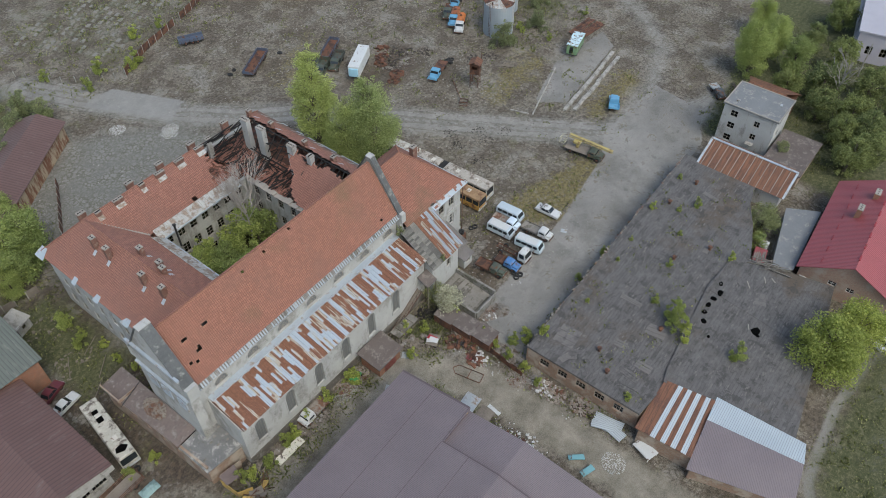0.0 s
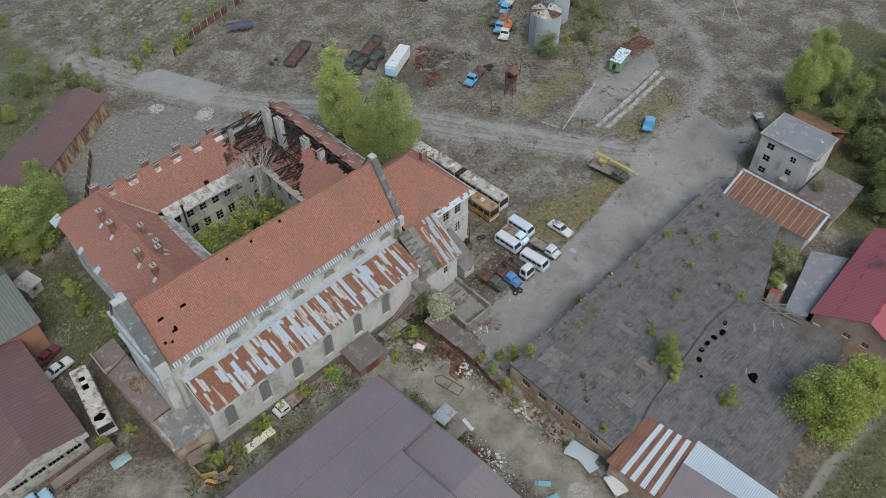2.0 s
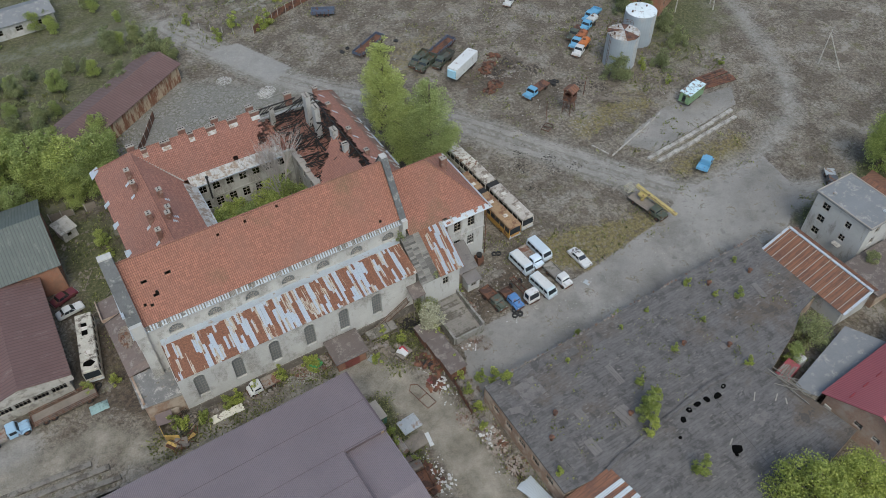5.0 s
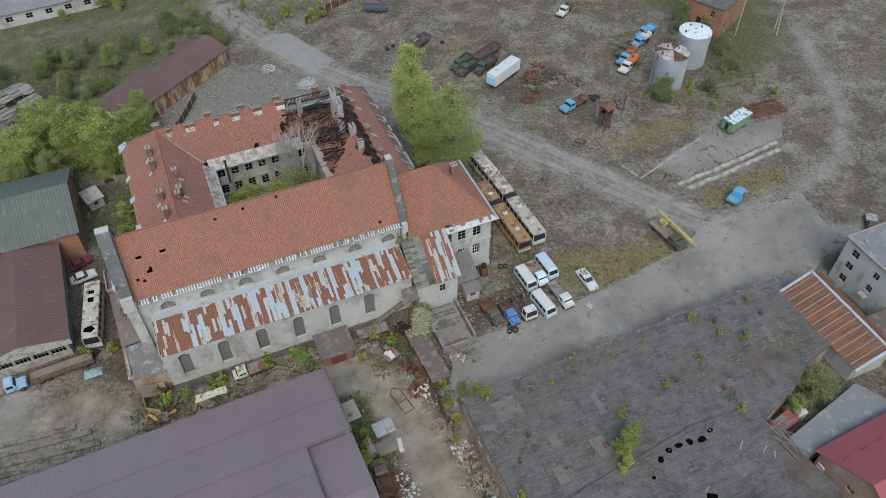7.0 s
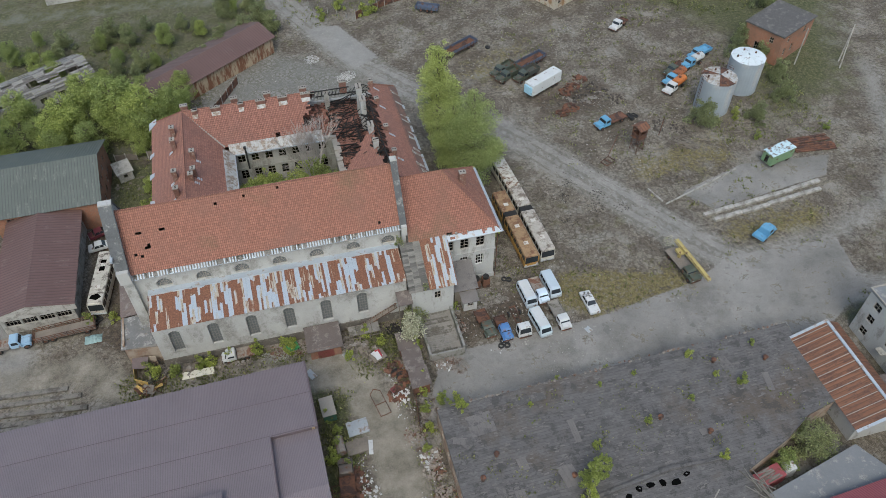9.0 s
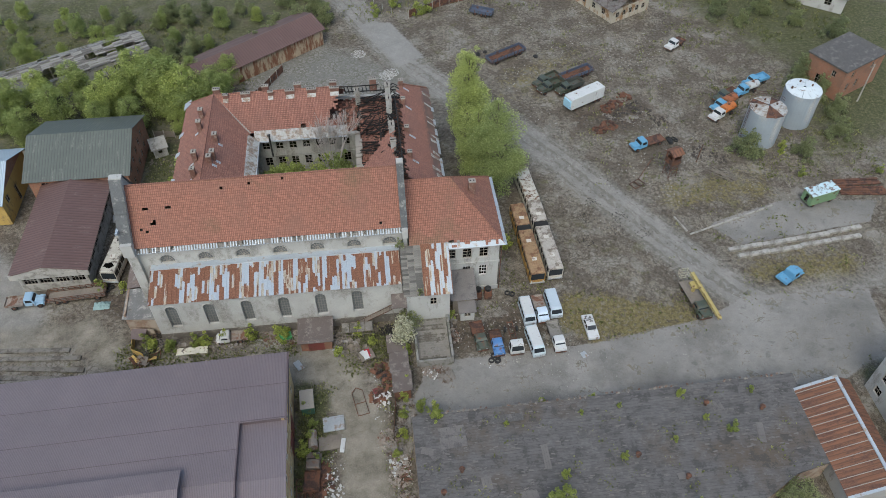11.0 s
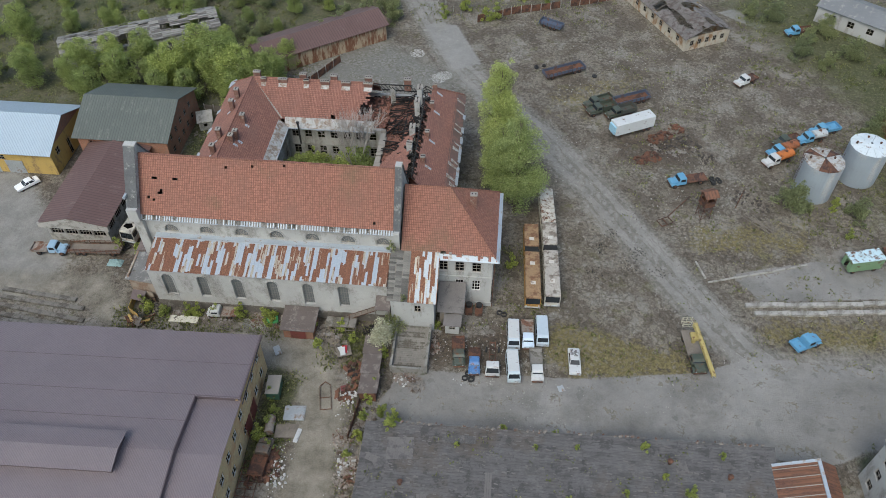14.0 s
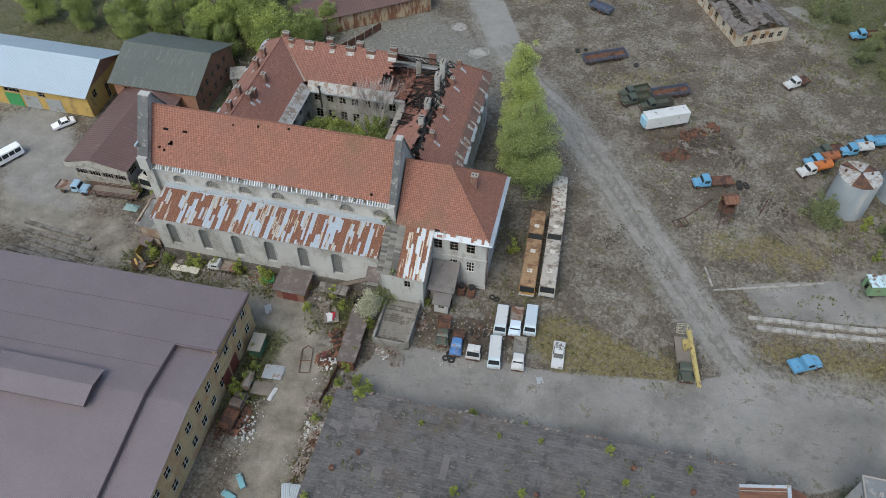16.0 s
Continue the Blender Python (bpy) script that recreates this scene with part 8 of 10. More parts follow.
bevelled(bm, -1.3, 1.3, -3.0, 3.0, 2.9, 3.1, r=0.08)
part("roof", bm, paint("flaking_blue", (0.45, 0.58, 0.62), 0.42), v)
wheels(v, [(s * 1.0, y) for s in (-1, 1) for y in (-1.9, 1.9)], 0.4, 0.2)


# ---- trees and shrubs ----
def crown_mesh(name, seed, h, r, base, n, leaf, material, shape="oval", clumps=26):
    """Leaves in many uneven clumps: small crossed blades, thick at the clumps' skins."""
    rg = random.Random(seed)
    V, F = [], []
    cs = []
    for i in range(clumps):
        z = base + (h - base) * (i + rg.random()) / clumps
        f = (z - base) / (h - base)
        if shape == "oval":
            rr = r * math.sqrt(max(0.05, 1 - (2 * f - 0.85) ** 2 * 0.75))
        elif shape == "poplar":
            rr = r * min(1.0, 0.55 + 1.6 * f) * max(0.35, 1.0 - max(0, f - 0.62) * 1.4)
        else:
            rr = r * (1.05 - 0.55 * f)
        a, q = rg.uniform(0, 6.283), math.sqrt(rg.random())
        c = rr * rg.uniform(0.2, 0.42)
        cs.append((Vector((math.cos(a) * (rr - c * 0.7) * q, math.sin(a) * (rr - c * 0.7) * q, z)), c))
    tot = sum(c ** 2 for _, c in cs)
    for p, c in cs:
        for _ in range(int(n * c * c / tot)):
            d = Vector((rg.gauss(0, 1), rg.gauss(0, 1), rg.gauss(0, 0.8)))
            d.normalize()
            q = p + d * c * rg.uniform(0.45, 1.12)
            if q.z < base * 0.6:
                continue
            s = leaf * rg.uniform(0.6, 1.4)
            u = Vector((rg.gauss(0, 1), rg.gauss(0, 1), rg.gauss(0, 0.5))).normalized()
            w = u.cross(d + Vector((rg.gauss(0, 0.5), rg.gauss(0, 0.5), rg.gauss(0, 0.5))))
            if w.length < 0.05:
                continue
            w = w.normalized() * s * 0.6
            k = len(V)
            V += [q - u * s * 0.5, q + w * 0.5, q + u * s * 0.55, q - w * 0.5]
            F.append((k, k + 1, k + 2, k + 3))
    me = bpy.data.meshes.new(name)
    me.from_pydata([tuple(v) for v in V], [], F)
    me.materials.append(material)
    return me, cs


def tree(name, label, h, r, base, n, leaf, material, seed, shape="oval", bark=None, clumps=26, trunk=0.25, category="tree"):
    t = thing(name, label, category, pose(0, 0, 0))
    me, cs = crown_mesh("crown", seed, h, r, base, n, leaf, material, shape, clumps)
    rg = random.Random(seed + 1)
    bm = bmesh.new()
    pts = [Vector((0, 0, -0.2))]
    k = 6
    for i in range(1, k + 1):
        pts.append(Vector((rg.uniform(-0.1, 0.1) * i * 0.4, rg.uniform(-0.1, 0.1) * i * 0.4, h * 0.88 * i / k)))
    for i in range(k):
        bar(bm, pts[i], pts[i + 1], trunk * (1 - i / k * 0.9), trunk * (1 - (i + 1) / k * 0.9), 7)
    part("trunk", bm, bark or M_BARK, t)
    bm = bmesh.new()
    for p, c in cs[::2]:
        f = max(0.12, min(0.85, p.z / h - 0.16))
        i = min(k - 1, int(f / 0.88 * k))
        q = pts[i].lerp(pts[i + 1], f / 0.88 * k - i)
        mid = q.lerp(p, 0.5) + Vector((0, 0, 0.15 * c))
        bar(bm, q, mid, trunk * 0.32, trunk * 0.2, 5)
        bar(bm, mid, p, trunk * 0.2, trunk * 0.06, 5)
    part("branchwork", bm, bark or M_BARK, t)
    part("crown", me, None, t)
    return t


def plant(src, spots, group=""):
    """Sets the first at the first spot, copies at the rest: x, y, z, size, turn."""
    for i, (x, y, z, s, a) in enumerate(spots):
        m = pose(x, y, z, 0, 0, a)
        if i == 0:
            src.matrix_basis = m
            src.scale = (s, s, s)
            if group:
                src["group"] = group
        else:
            c = copy_thing(src, m)
            c.scale = (s, s, s)


T_POP = tree("poplar_tree", "tall poplar in fresh green leaf beside the church wing", 23.5, 4.4, 3.0, 27000, 0.27, M_LEAFP, 3, "poplar", clumps=110, trunk=0.4)
plant(T_POP, [(73.0, 85.6, 0, 1.0, 0)])
T_POP2 = tree("poplar_tree", "broad poplar in fresh green leaf beside the church wing", 20.5, 5.4, 2.5, 30000, 0.27, M_LEAFP, 5, "oval", clumps=115, trunk=0.38)
plant(T_POP2, [(76.6, 74.6, 0, 1.0, 40), (73.6, 78.6, 0, 0.8, 190)])
T_A = tree("leafy_tree", "broad young tree in bright green leaf", 8.8, 3.6, 0.9, 9000, 0.26, M_LEAF, 11, "oval", clumps=60)
wild = random.Random(5)
west = [(-12, 99), (-16, 108), (-27, 104), (-32, 112), (-38, 104), (-36, 120), (2, 101), (8, 101), (13, 111), (18, 106), (2, 105), (-5, 113), (-12, 112), (10, 123), (18, 117), (24, 104), (26, 116), (-2, 134), (-12, 130), (-20, 128), (-28, 126), (12, 133), (20, 130), (-46, 110), (-44, 122), (8, 140), (22, 138), (30, 140), (-34, 136), (-10, 138), (12.6, 106), (5, 110), (9, 117), (15, 104), (-8, 104), (-2, 107), (20, 102), (22, 110), (-18, 104), (-22, 112), (0, 128), (4, 134), (17, 100)]
plant(T_A, [(x, y, 0, wild.uniform(0.6, 1.2) * (0.6 if y > 125 else 1), wild.uniform(0, 360)) for x, y in west] + [(4.5, 107.0, 0, 1.25, 40), (13.5, 107, 0, 1.5, 160), (-7.5, 104, 0, 1.1, 250), (8.5, 112, 0, 1.35, 10), (19, 103.5, 0, 1.4, 300), (24.5, 108, 0, 1.1, 80), (155, 24, 0, 1.1, 50)], "trees along the west fence")
T_B = tree("shrubby_tree", "grey-green willow shrub with loose branches", 5.0, 2.9, 0.3, 4200, 0.26, M_LEAF3, 17, "bush", clumps=26, trunk=0.14)
spots = [(30, 127), (16, 124), (4, 122), (-4, 126), (-14, 124), (14, 140), (26, 144), (36, 148), (0, 142), (18, 114), (42, 150), (-24, 134), (28, 124), (40, 136), (46, 137), (34, 131), (22, 122), (24, 126), (12, 128), (44, 142), (148.5, 103), (146, 101), (150, 90), (147, 83), (137.5, 78), (126.5, 80), (150, 97), (144, 126), (139, 130), (142, 136), (150, 130), (136, 145), (156, 124), (160, 134), (163, 118), (131, 146), (147, 140)]
plant(T_B, [(x, y, 0, wild.uniform(0.7, 1.25), wild.uniform(0, 360)) for x, y in spots], "scrub")
band = [(rg_x, rg_y) for rg_x, rg_y in ((wild.uniform(-45, 40), wild.uniform(124, 150)) for _ in range(34))] + [(wild.uniform(-5, 46), wild.uniform(160, 178)) for _ in range(12)]
for i, (x, y) in enumerate(band):
    c = copy_thing(T_B if i % 2 else T_A, pose(x, y, 0, 0, 0, wild.uniform(0, 360)))
    k = wild.uniform(0.5, 1.0) * (1.0 if i % 2 else 0.62)
    c.scale = (k, k, k)
T_C = tree("dark_tree", "dense dark green tree in the east thicket", 8.0, 3.8, 1.0, 7000, 0.32, M_LEAF4, 23, "oval", clumps=34)
spots = [(150, 16), (156, 8), (162, 16), (144, 8), (140, 4), (146, 22), (168, 24), (137, 8), (134, 2), (152, 2), (173, 14), (160, 0), (180, 22), (143, 14), (130, 4)]
plant(T_C, [(x, y, 0, wild.uniform(0.75, 1.15), wild.uniform(0, 360)) for x, y in spots], "east thicket")
T_D = tree("yellow_green_tree", "bright yellow-green tree beside the depot", 9.5, 4.6, 1.2, 19000, 0.25, M_LEAF2, 29, "oval", clumps=75)
plant(T_D, [(82.2, -7.4, 0, 1.2, 0), (88.6, -9.6, 0, 1.1, 70)])
T_E = tree("leaf_bush", "small bright green self-sown bush", 2.6, 1.25, 0.15, 1100, 0.2, M_LEAF2, 31, "bush", clumps=14, trunk=0.06, category="bush")
low = [(34.0, 46.6), (44.6, 46.4), (46.0, 45.6), (43.2, 28.0), (42.8, 32.5), (44.2, 24.4), (56.6, 33.0), (56.9, 35.6), (56.4, 30.2), (19.4, 46.0), (18.2, 47.2), (19.6, 76.5), (20.4, 73.0), (59.0, 31.0), (60.9, 30.0), (56.0, 27.1), (76.2, 29.9), (65.3, 47.0), (38.4, 46.3), (39.4, 46.6), (38.9, 45.8), (22, 45.6), (30, 46.4), (52.6, 43.4), (50.5, 45.4), (47.4, 41.8), (58.4, 45.2), (57.6, 41), (76.6, 61.2), (25.7, 46.4), (27.2, 46.2), (55.0, 24.0), (43.5, 30.0), (42.4, 26), (83.5, 29.0), (68, 139), (70.5, 140), (76.4, 148.8), (83, 148), (19.0, 84.5), (17.6, 83), (20, 80.2), (150, 72), (135, 73), (133.6, 79.4), (134.5, 81), (9.2, 59.2), (12.8, 58.6), (25, 63), (58, 140), (63, 143), (54, 150)]
plant(T_E, [(x, y, 0, wild.uniform(0.7, 1.15) * (1.6 if y > 135 else 1), wild.uniform(0, 360)) for x, y in low] +
      [(x, y, 3.9, s, wild.uniform(0, 360)) for x, y, s in ((76.4, 16.7, 0.7), (94.9, 26.7, 0.7), (100.3, 20.8, 0.8), (60.7, 27.0, 0.9), (92.1, 11.0, 0.7), (84.7, 18.4, 0.6), (58.5, 11.8, 0.6), (74.3, 2.4, 1.3), (92.0, 20.2, 0.5), (80.5, 25.6, 0.4), (97.2, 22.8, 0.5), (86, 26, 0.4), (105, 26.5, 0.5), (70, 25.0, 0.4))], "self-sown bushes")
T_F = tree("birch_sapling", "thin yellow-green birch saplings rooted in the felt roof", 4.6, 1.5, 0.5, 1900, 0.2, M_LEAF2, 37, "bush", M_BIRCH, 20, 0.07)
plant(T_F, [(73.6, 12.0, 3.9, 1.3, 0), (75.6, 13.4, 3.9, 1.0, 100), (72.6, 10.4, 3.9, 0.9, 200)], "saplings on the roof")
T_G = tree("blossoming_tree", "small fruit tree in white blossom", 5.2, 2.3, 0.8, 3600, 0.2, M_BLOOM, 41, "oval", clumps=26, trunk=0.12)
plant(T_G, [(57.2, 42.8, 0, 1.25, 0)])
T_H = tree("courtyard_tree", "green sapling crowding the courtyard", 7.0, 2.6, 1.0, 4600, 0.26, M_LEAF, 43, "oval", clumps=28, trunk=0.12)
plant(T_H, [(38.3, 72.2, 0, 1.25, 0), (41.6, 75.4, 0, 1.15, 90), (44.8, 71.8, 0, 1.1, 200), (49.3, 77.2, 0, 1.45, 150), (37.9, 66.5, 0, 1.2, 20), (43.0, 67, 0, 1.1, 250), (46.2, 77.6, 0, 1.35, 310), (49, 70, 0, 0.9, 60), (37.4, 76.4, 0, 1.2, 120), (40.0, 79.0, 0, 1.15, 220), (37.2, 69.4, 0, 1.1, 330)], "courtyard saplings")
T_I = tree("willow_bush", "grey-green blossoming willow beside the felt roof", 5.4, 3.0, 0.4, 5200, 0.22, M_LEAF3, 47, "oval", clumps=34, trunk=0.14)
plant(T_I, [(105.6, 10.6, 0, 1.1, 0), (124.5, 15.0, 3.4, 0.45, 90), (58.6, 46.0, 0, 0.7, 30)])
T_J = tree("vine_shoots", "green shoots growing from the aisle gutter", 1.8, 0.9, 0.1, 600, 0.16, M_LEAF3, 53, "bush", clumps=10, trunk=0.04, category="bush")
plant(T_J, [(58.0, 52.4, 11.6, 1.0, 0), (60.4, 45.9, 8.0, 0.7, 60)])
plant(tree("leaf_bush", "rounded green bush beside the red-roofed house", 4.0, 2.4, 0.2, 3000, 0.24, M_LEAF, 59, "oval", clumps=24, trunk=0.1, category="bush"), [(101.0, 9.2, 0, 0.9, 0), (18.6, 88.6, 0, 0.7, 30), (144.0, 6.0, 0, 1.0, 0)])


def bare_tree(name, label, m, h, spread, seed, depth=5):
    t = thing(name, label, "tree", m)
    rg = random.Random(seed)
    tr, tw = bmesh.new(), bmesh.new()

    def grow(p, d, L, r, k):
        q = p + d * L
        bar(tr if k >= depth - 1 else tw, p, q, r, r * 0.72, 5 if k > 2 else 3)
        if k:
            for _ in range(rg.choice((2, 3, 3)) if k < depth else 4):
                n = (d + Vector((rg.gauss(0, spread), rg.gauss(0, spread), rg.gauss(0.06, spread * 0.6)))).normalized()
                grow(p.lerp(q, rg.uniform(0.5, 1.0)), n, L * rg.uniform(0.66, 0.86), r * 0.62, k - 1)

    grow(Vector((0, 0, -0.2)), Vector((0, 0, 1)), h * 0.36, 0.24, depth)
    part("trunk", tr, M_BIRCH, t)
    part("twig_work", tw, surf("grey_twigs", (0.32, 0.29, 0.265), 0.9, var=0.2), t)


bare_tree("bare_tree", "leafless pale grey tree standing in the courtyard", pose(47.9, 76.6, 0), 17.5, 0.19, 8, 6)
bare_tree("bare_tree", "leafless pale tree at the edge of the thicket", pose(150.5, 13.0, 0), 13.0, 0.32, 12)


# ---- weeds: blades and tufts over the green ground ----
def weeds():
    rg = np.random.RandomState(4)
    zones = [((-45, 96, 24, 145), 9000), ((12, 64, 21, 96), 900), ((41, 19, 46, 37), 1500), ((14, 42.5, 41, 47.3), 2600), ((48, 38, 58, 47), 1500), ((53.5, 10, 57.2, 46), 1300), ((126, 0, 175, 34), 5000), ((66, -30, 98, -11), 2200), ((128, 72, 152, 105), 3200),
             ((128, 118, 170, 160), 4200), ((50, 138, 100, 175), 4200), ((58, 26.5, 112, 29.3), 1500), ((35, 64, 52, 81), 1600), ((104, 44, 138, 78), 800), ((84, 40, 105, 50), 500), ((96, 74, 130, 128), 1400), ((20, 94, 30, 130), 1500), ((64, 47, 82, 66), 1200), ((58, 10, 110, 27), 700)]
    V, F = [], []
    for (x0, y0, x1, y1), n in zones:
        up = 3.9 if (x0, y0) == (58, 10) else 0.0
        cx, cy = rg.uniform(x0, x1, n // 10 + 1), rg.uniform(y0, y1, n // 10 + 1)
        for i in range(n):
            k = i // 10
            x, y, s, a = cx[k] + rg.normal(0, 0.45), cy[k] + rg.normal(0, 0.45), rg.uniform(0.12, 0.34), rg.uniform(0, 6.283)
            dx, dy, lx, ly = math.cos(a) * s * 0.4, math.sin(a) * s * 0.4, rg.normal(0, 0.35) * s, rg.normal(0, 0.35) * s
            j = len(V)
            V += [(x - dx, y - dy, up - 0.03), (x + dx, y + dy, up - 0.03), (x + dx * 0.7 + lx, y + dy * 0.7 + ly, up + s * 0.9), (x - dx * 0.7 + lx, y - dy * 0.7 + ly, up + s * 0.8)]
            F.append((j, j + 1, j + 2, j + 3))
    me = bpy.data.meshes.new("weeds")
    me.from_pydata(V, [], F)
    me.materials.append(leaf_mat("dry_and_green_weeds", (0.17, 0.19, 0.065), (0.36, 0.35, 0.16)))
    tagged(new("weeds", me), "low green and straw-coloured weeds", "weeds", kind="stuff")


weeds()


# ---- things in the yards ----
def heap(name, label, spots, material, category="rubble", n=60, r=1.6, size=(0.08, 0.35), height=0.5):
    bm = bmesh.new()
    for x, y in spots:
        for i in range(n):
            a, q = rnd(0, 6.283), math.sqrt(random.random())
            s = rnd(*size)
            px, py = x + r * q * math.cos(a), y + r * q * math.sin(a)
            box(bm, -s, s, -s * rnd(0.4, 1), s * rnd(0.4, 1), -0.05, s * rnd(0.2, 0.8), pose(px, py, height * (1 - q) * rnd(0.3, 1), rnd(-30, 30), rnd(-30, 30), rnd(0, 180)))
    solo(name, bm, material, label, category, kind="stuff")


heap("rubble_heap", "heaps of broken brick and plaster rubble along the alley", [(55.4, 23.0), (55.2, 21.0), (61.2, 37.8), (54.0, 26.8), (37, 46.2), (40, 45.8), (55.8, 17), (64.5, 43.5)], M_SALVAGE, n=220, size=(0.04, 0.16))
heap("white_scrap", "heap of white and pale scrap by the alley", [(45.6, 21.6), (46.3, 20.0), (54.9, 23.9), (61.3, 37.6), (55.2, 22.0), (53.2, 33.4)], paint("scrap_white", (0.44, 0.44, 0.43), 0.25), "scrap", 34, 1.5, (0.05, 0.22))
heap("rust_scrap", "heap of rusty scrap metal by the workshop wall", [(45.0, 21.0), (43.2, 19.5), (44.6, 23.0), (53.0, 34.0), (54.5, 36.5), (53.6, 38.4), (106, 99), (104, 97.5), (108.5, 101), (101, 91), (103, 92)], M_RUST, "scrap", 40, 1.5, (0.08, 0.4))
heap("ash_heap", "pale ash and lime heaps on the cracked yard", [(53.4, 123.8), (59.2, 114.6), (50.9, 9.0), (60.2, 115.6)], paint("lime", (0.48, 0.475, 0.46), 0.1), "heap", 420, 1.7, (0.02, 0.06), 0.08)
heap("stone_scatter", "scattered stones and clods over the yards", [(rnd(85, 130), rnd(70, 130)) for _ in range(34)] + [(rnd(62, 82), rnd(38, 52)) for _ in range(14)] + [(rnd(25, 62), rnd(98, 118)) for _ in range(12)], M_CONCRETE, "stones", 26, 4.5, (0.03, 0.12), 0.0)
heap("clod_scatter", "dark clods and litter over the yards", [(rnd(80, 140), rnd(60, 135)) for _ in range(34)] + [(rnd(58, 86), rnd(40, 66)) for _ in range(16)] + [(rnd(86, 110), rnd(40, 75)) for _ in range(6)], surf("dark_clods", (0.075, 0.062, 0.05), 0.95, var=0.4), "stones", 24, 5.5, (0.02, 0.09), 0.0)
heap("board_scrap", "grey boards and rusty junk heaped along the church foot", [(23.6, 46.0), (29.0, 45.8), (31.6, 46.2), (47.6, 44.6), (49.4, 43.6), (20.4, 47.0), (51.0, 42.0), (55.8, 39.0), (64.6, 46.4)], surf("grey_board_scrap", (0.15, 0.125, 0.10), 0.92, var=0.4, stain=(0.24, 0.22, 0.2), amount=0.4), "scrap", 46, 1.3, (0.06, 0.34), 0.3)
heap("machine_scrap", "dark greasy machine scrap round the parked lorries", [(104.5, 94.5), (107.0, 96.5), (109.5, 98.0), (111.0, 95.5), (118.0, 82.0), (121.5, 80.0), (113.5, 92.5), (99.5, 101.5)], surf("greasy_scrap", (0.055, 0.045, 0.038), 0.85, var=0.4), "scrap", 34, 1.9, (0.05, 0.26), 0.15)
heap("tar_clods", "black tarry clods on the main track", [(92, 66.5), (96.5, 63), (90.4, 61), (94, 70), (98, 66), (101, 62)], M_CHAR, "rubble", 50, 1.5, (0.02, 0.1), 0.1)


def tyre_pile(label, x, y, n):
    v = thing("tyre_pile", label, "tyres", pose(x, y, 0), "tyre piles")
    if "loose" not in WHEELS:
        WHEELS["loose"] = wheel_mesh(0.48, 0.28)[0]
    for i in range(n):
        part("tyre", WHEELS["loose"], None, v, "", pose(rnd(-1, 1), rnd(-0.8, 0.8), 0.14 + 0.27 * (i // 4), 0, 90 + rnd(-4, 4), rnd(0, 90)))


tyre_pile("worn black tyres lying on the ground", 114.2, 85.6, 7)
tyre_pile("worn black tyres lying beside the blue pickup", 70.6, 38.2, 5)
tyre_pile("worn black tyres lying in the lorry yard", 81.0, 121.0, 3)
tyre_pile("worn black tyres lying by the trailers", 93.0, 117.5, 3)
tyre_pile("worn black tyres beside the slatted trailer", 9.5, 59.5, 4)
tyre_pile("worn black tyres among alley scrap", 55.0, 37.0, 4)
tyre_pile("worn black tyres near the wing wall", 75.2, 50.3, 2)
# concrete beams and kerbs
for a, b, w in (((114.2, 55.8), (139.5, 58.6), 0.8), ((115.4, 54.4), (138.5, 56.5), 0.8)):
    L = math.hypot(b[0] - a[0], b[1] - a[1])
    ang = math.degrees(math.atan2(b[1] - a[1], b[0] - a[0]))
    for i in range(4):
        bm = bmesh.new()
        bevelled(bm, 0.04, L / 4 - 0.06, -w / 2, w / 2, -0.1, 0.42, r=0.05, seg=1)
        solo("concrete_beam", bm, M_CONCRETE, "long weathered concrete beam lying on the ground", "beam", group="concrete beams", m=pose(a[0], a[1], 0, 0, 0, ang) @ pose(L / 4 * i, rnd(-0.15, 0.15), 0, 0, 0, rnd(-0.7, 0.7)))
for a, b in (((107.6, 65.0), (109.0, 60.4)), ((109.0, 60.4), (128.0, 66.3))):
    L = math.hypot(b[0] - a[0], b[1] - a[1])
    bm = bmesh.new()
    for i in range(int(L / 2)):
        bevelled(bm, i * 2 + 0.02, i * 2 + 1.97, -0.14, 0.14, -0.1, 0.22 + rnd(-0.04, 0.04), r=0.03, seg=1)
    solo("kerb", bm, M_CONCRETE, "crumbling concrete kerb", "kerb", "structure", m=pose(a[0], a[1], 0, 0, 0, math.degrees(math.atan2(b[1] - a[1], b[0] - a[0]))))
for i, (y, L, o) in enumerate(((48.6, 13, -6.5), (47.0, 14.5, -6.0), (45.4, 15, -5.5), (43.6, 13, -4.5), (42.6, 15, -6))):
    bm = bmesh.new()
    bevelled(bm, 0, L, -0.4, 0.4, -0.1, 0.3, r=0.05, seg=1)
    solo("concrete_beam", bm, surf("dirty_concrete", (0.17, 0.155, 0.135), 0.92, var=0.3, stain=(0.09, 0.08, 0.065), amount=0.5), "long dirty concrete beam stacked in the west yard", "beam", group="beams in the west yard", m=pose(o, y, 0, 0, 0, -6 + rnd(-2, 2)))
bm = bmesh.new()
for i in range(9):
    box(bm, 0, 8.5, -0.25, 0.25, 0.1 + 0.12 * (i % 3), 0.25 + 0.12 * (i % 3), pose(140.0, 67.2 + i * 0.42, 0, 0, 0, -4 + rnd(-3, 3)))
solo("steel_girders", bm, M_RUST, "stack of long rusty steel girders", "girders")
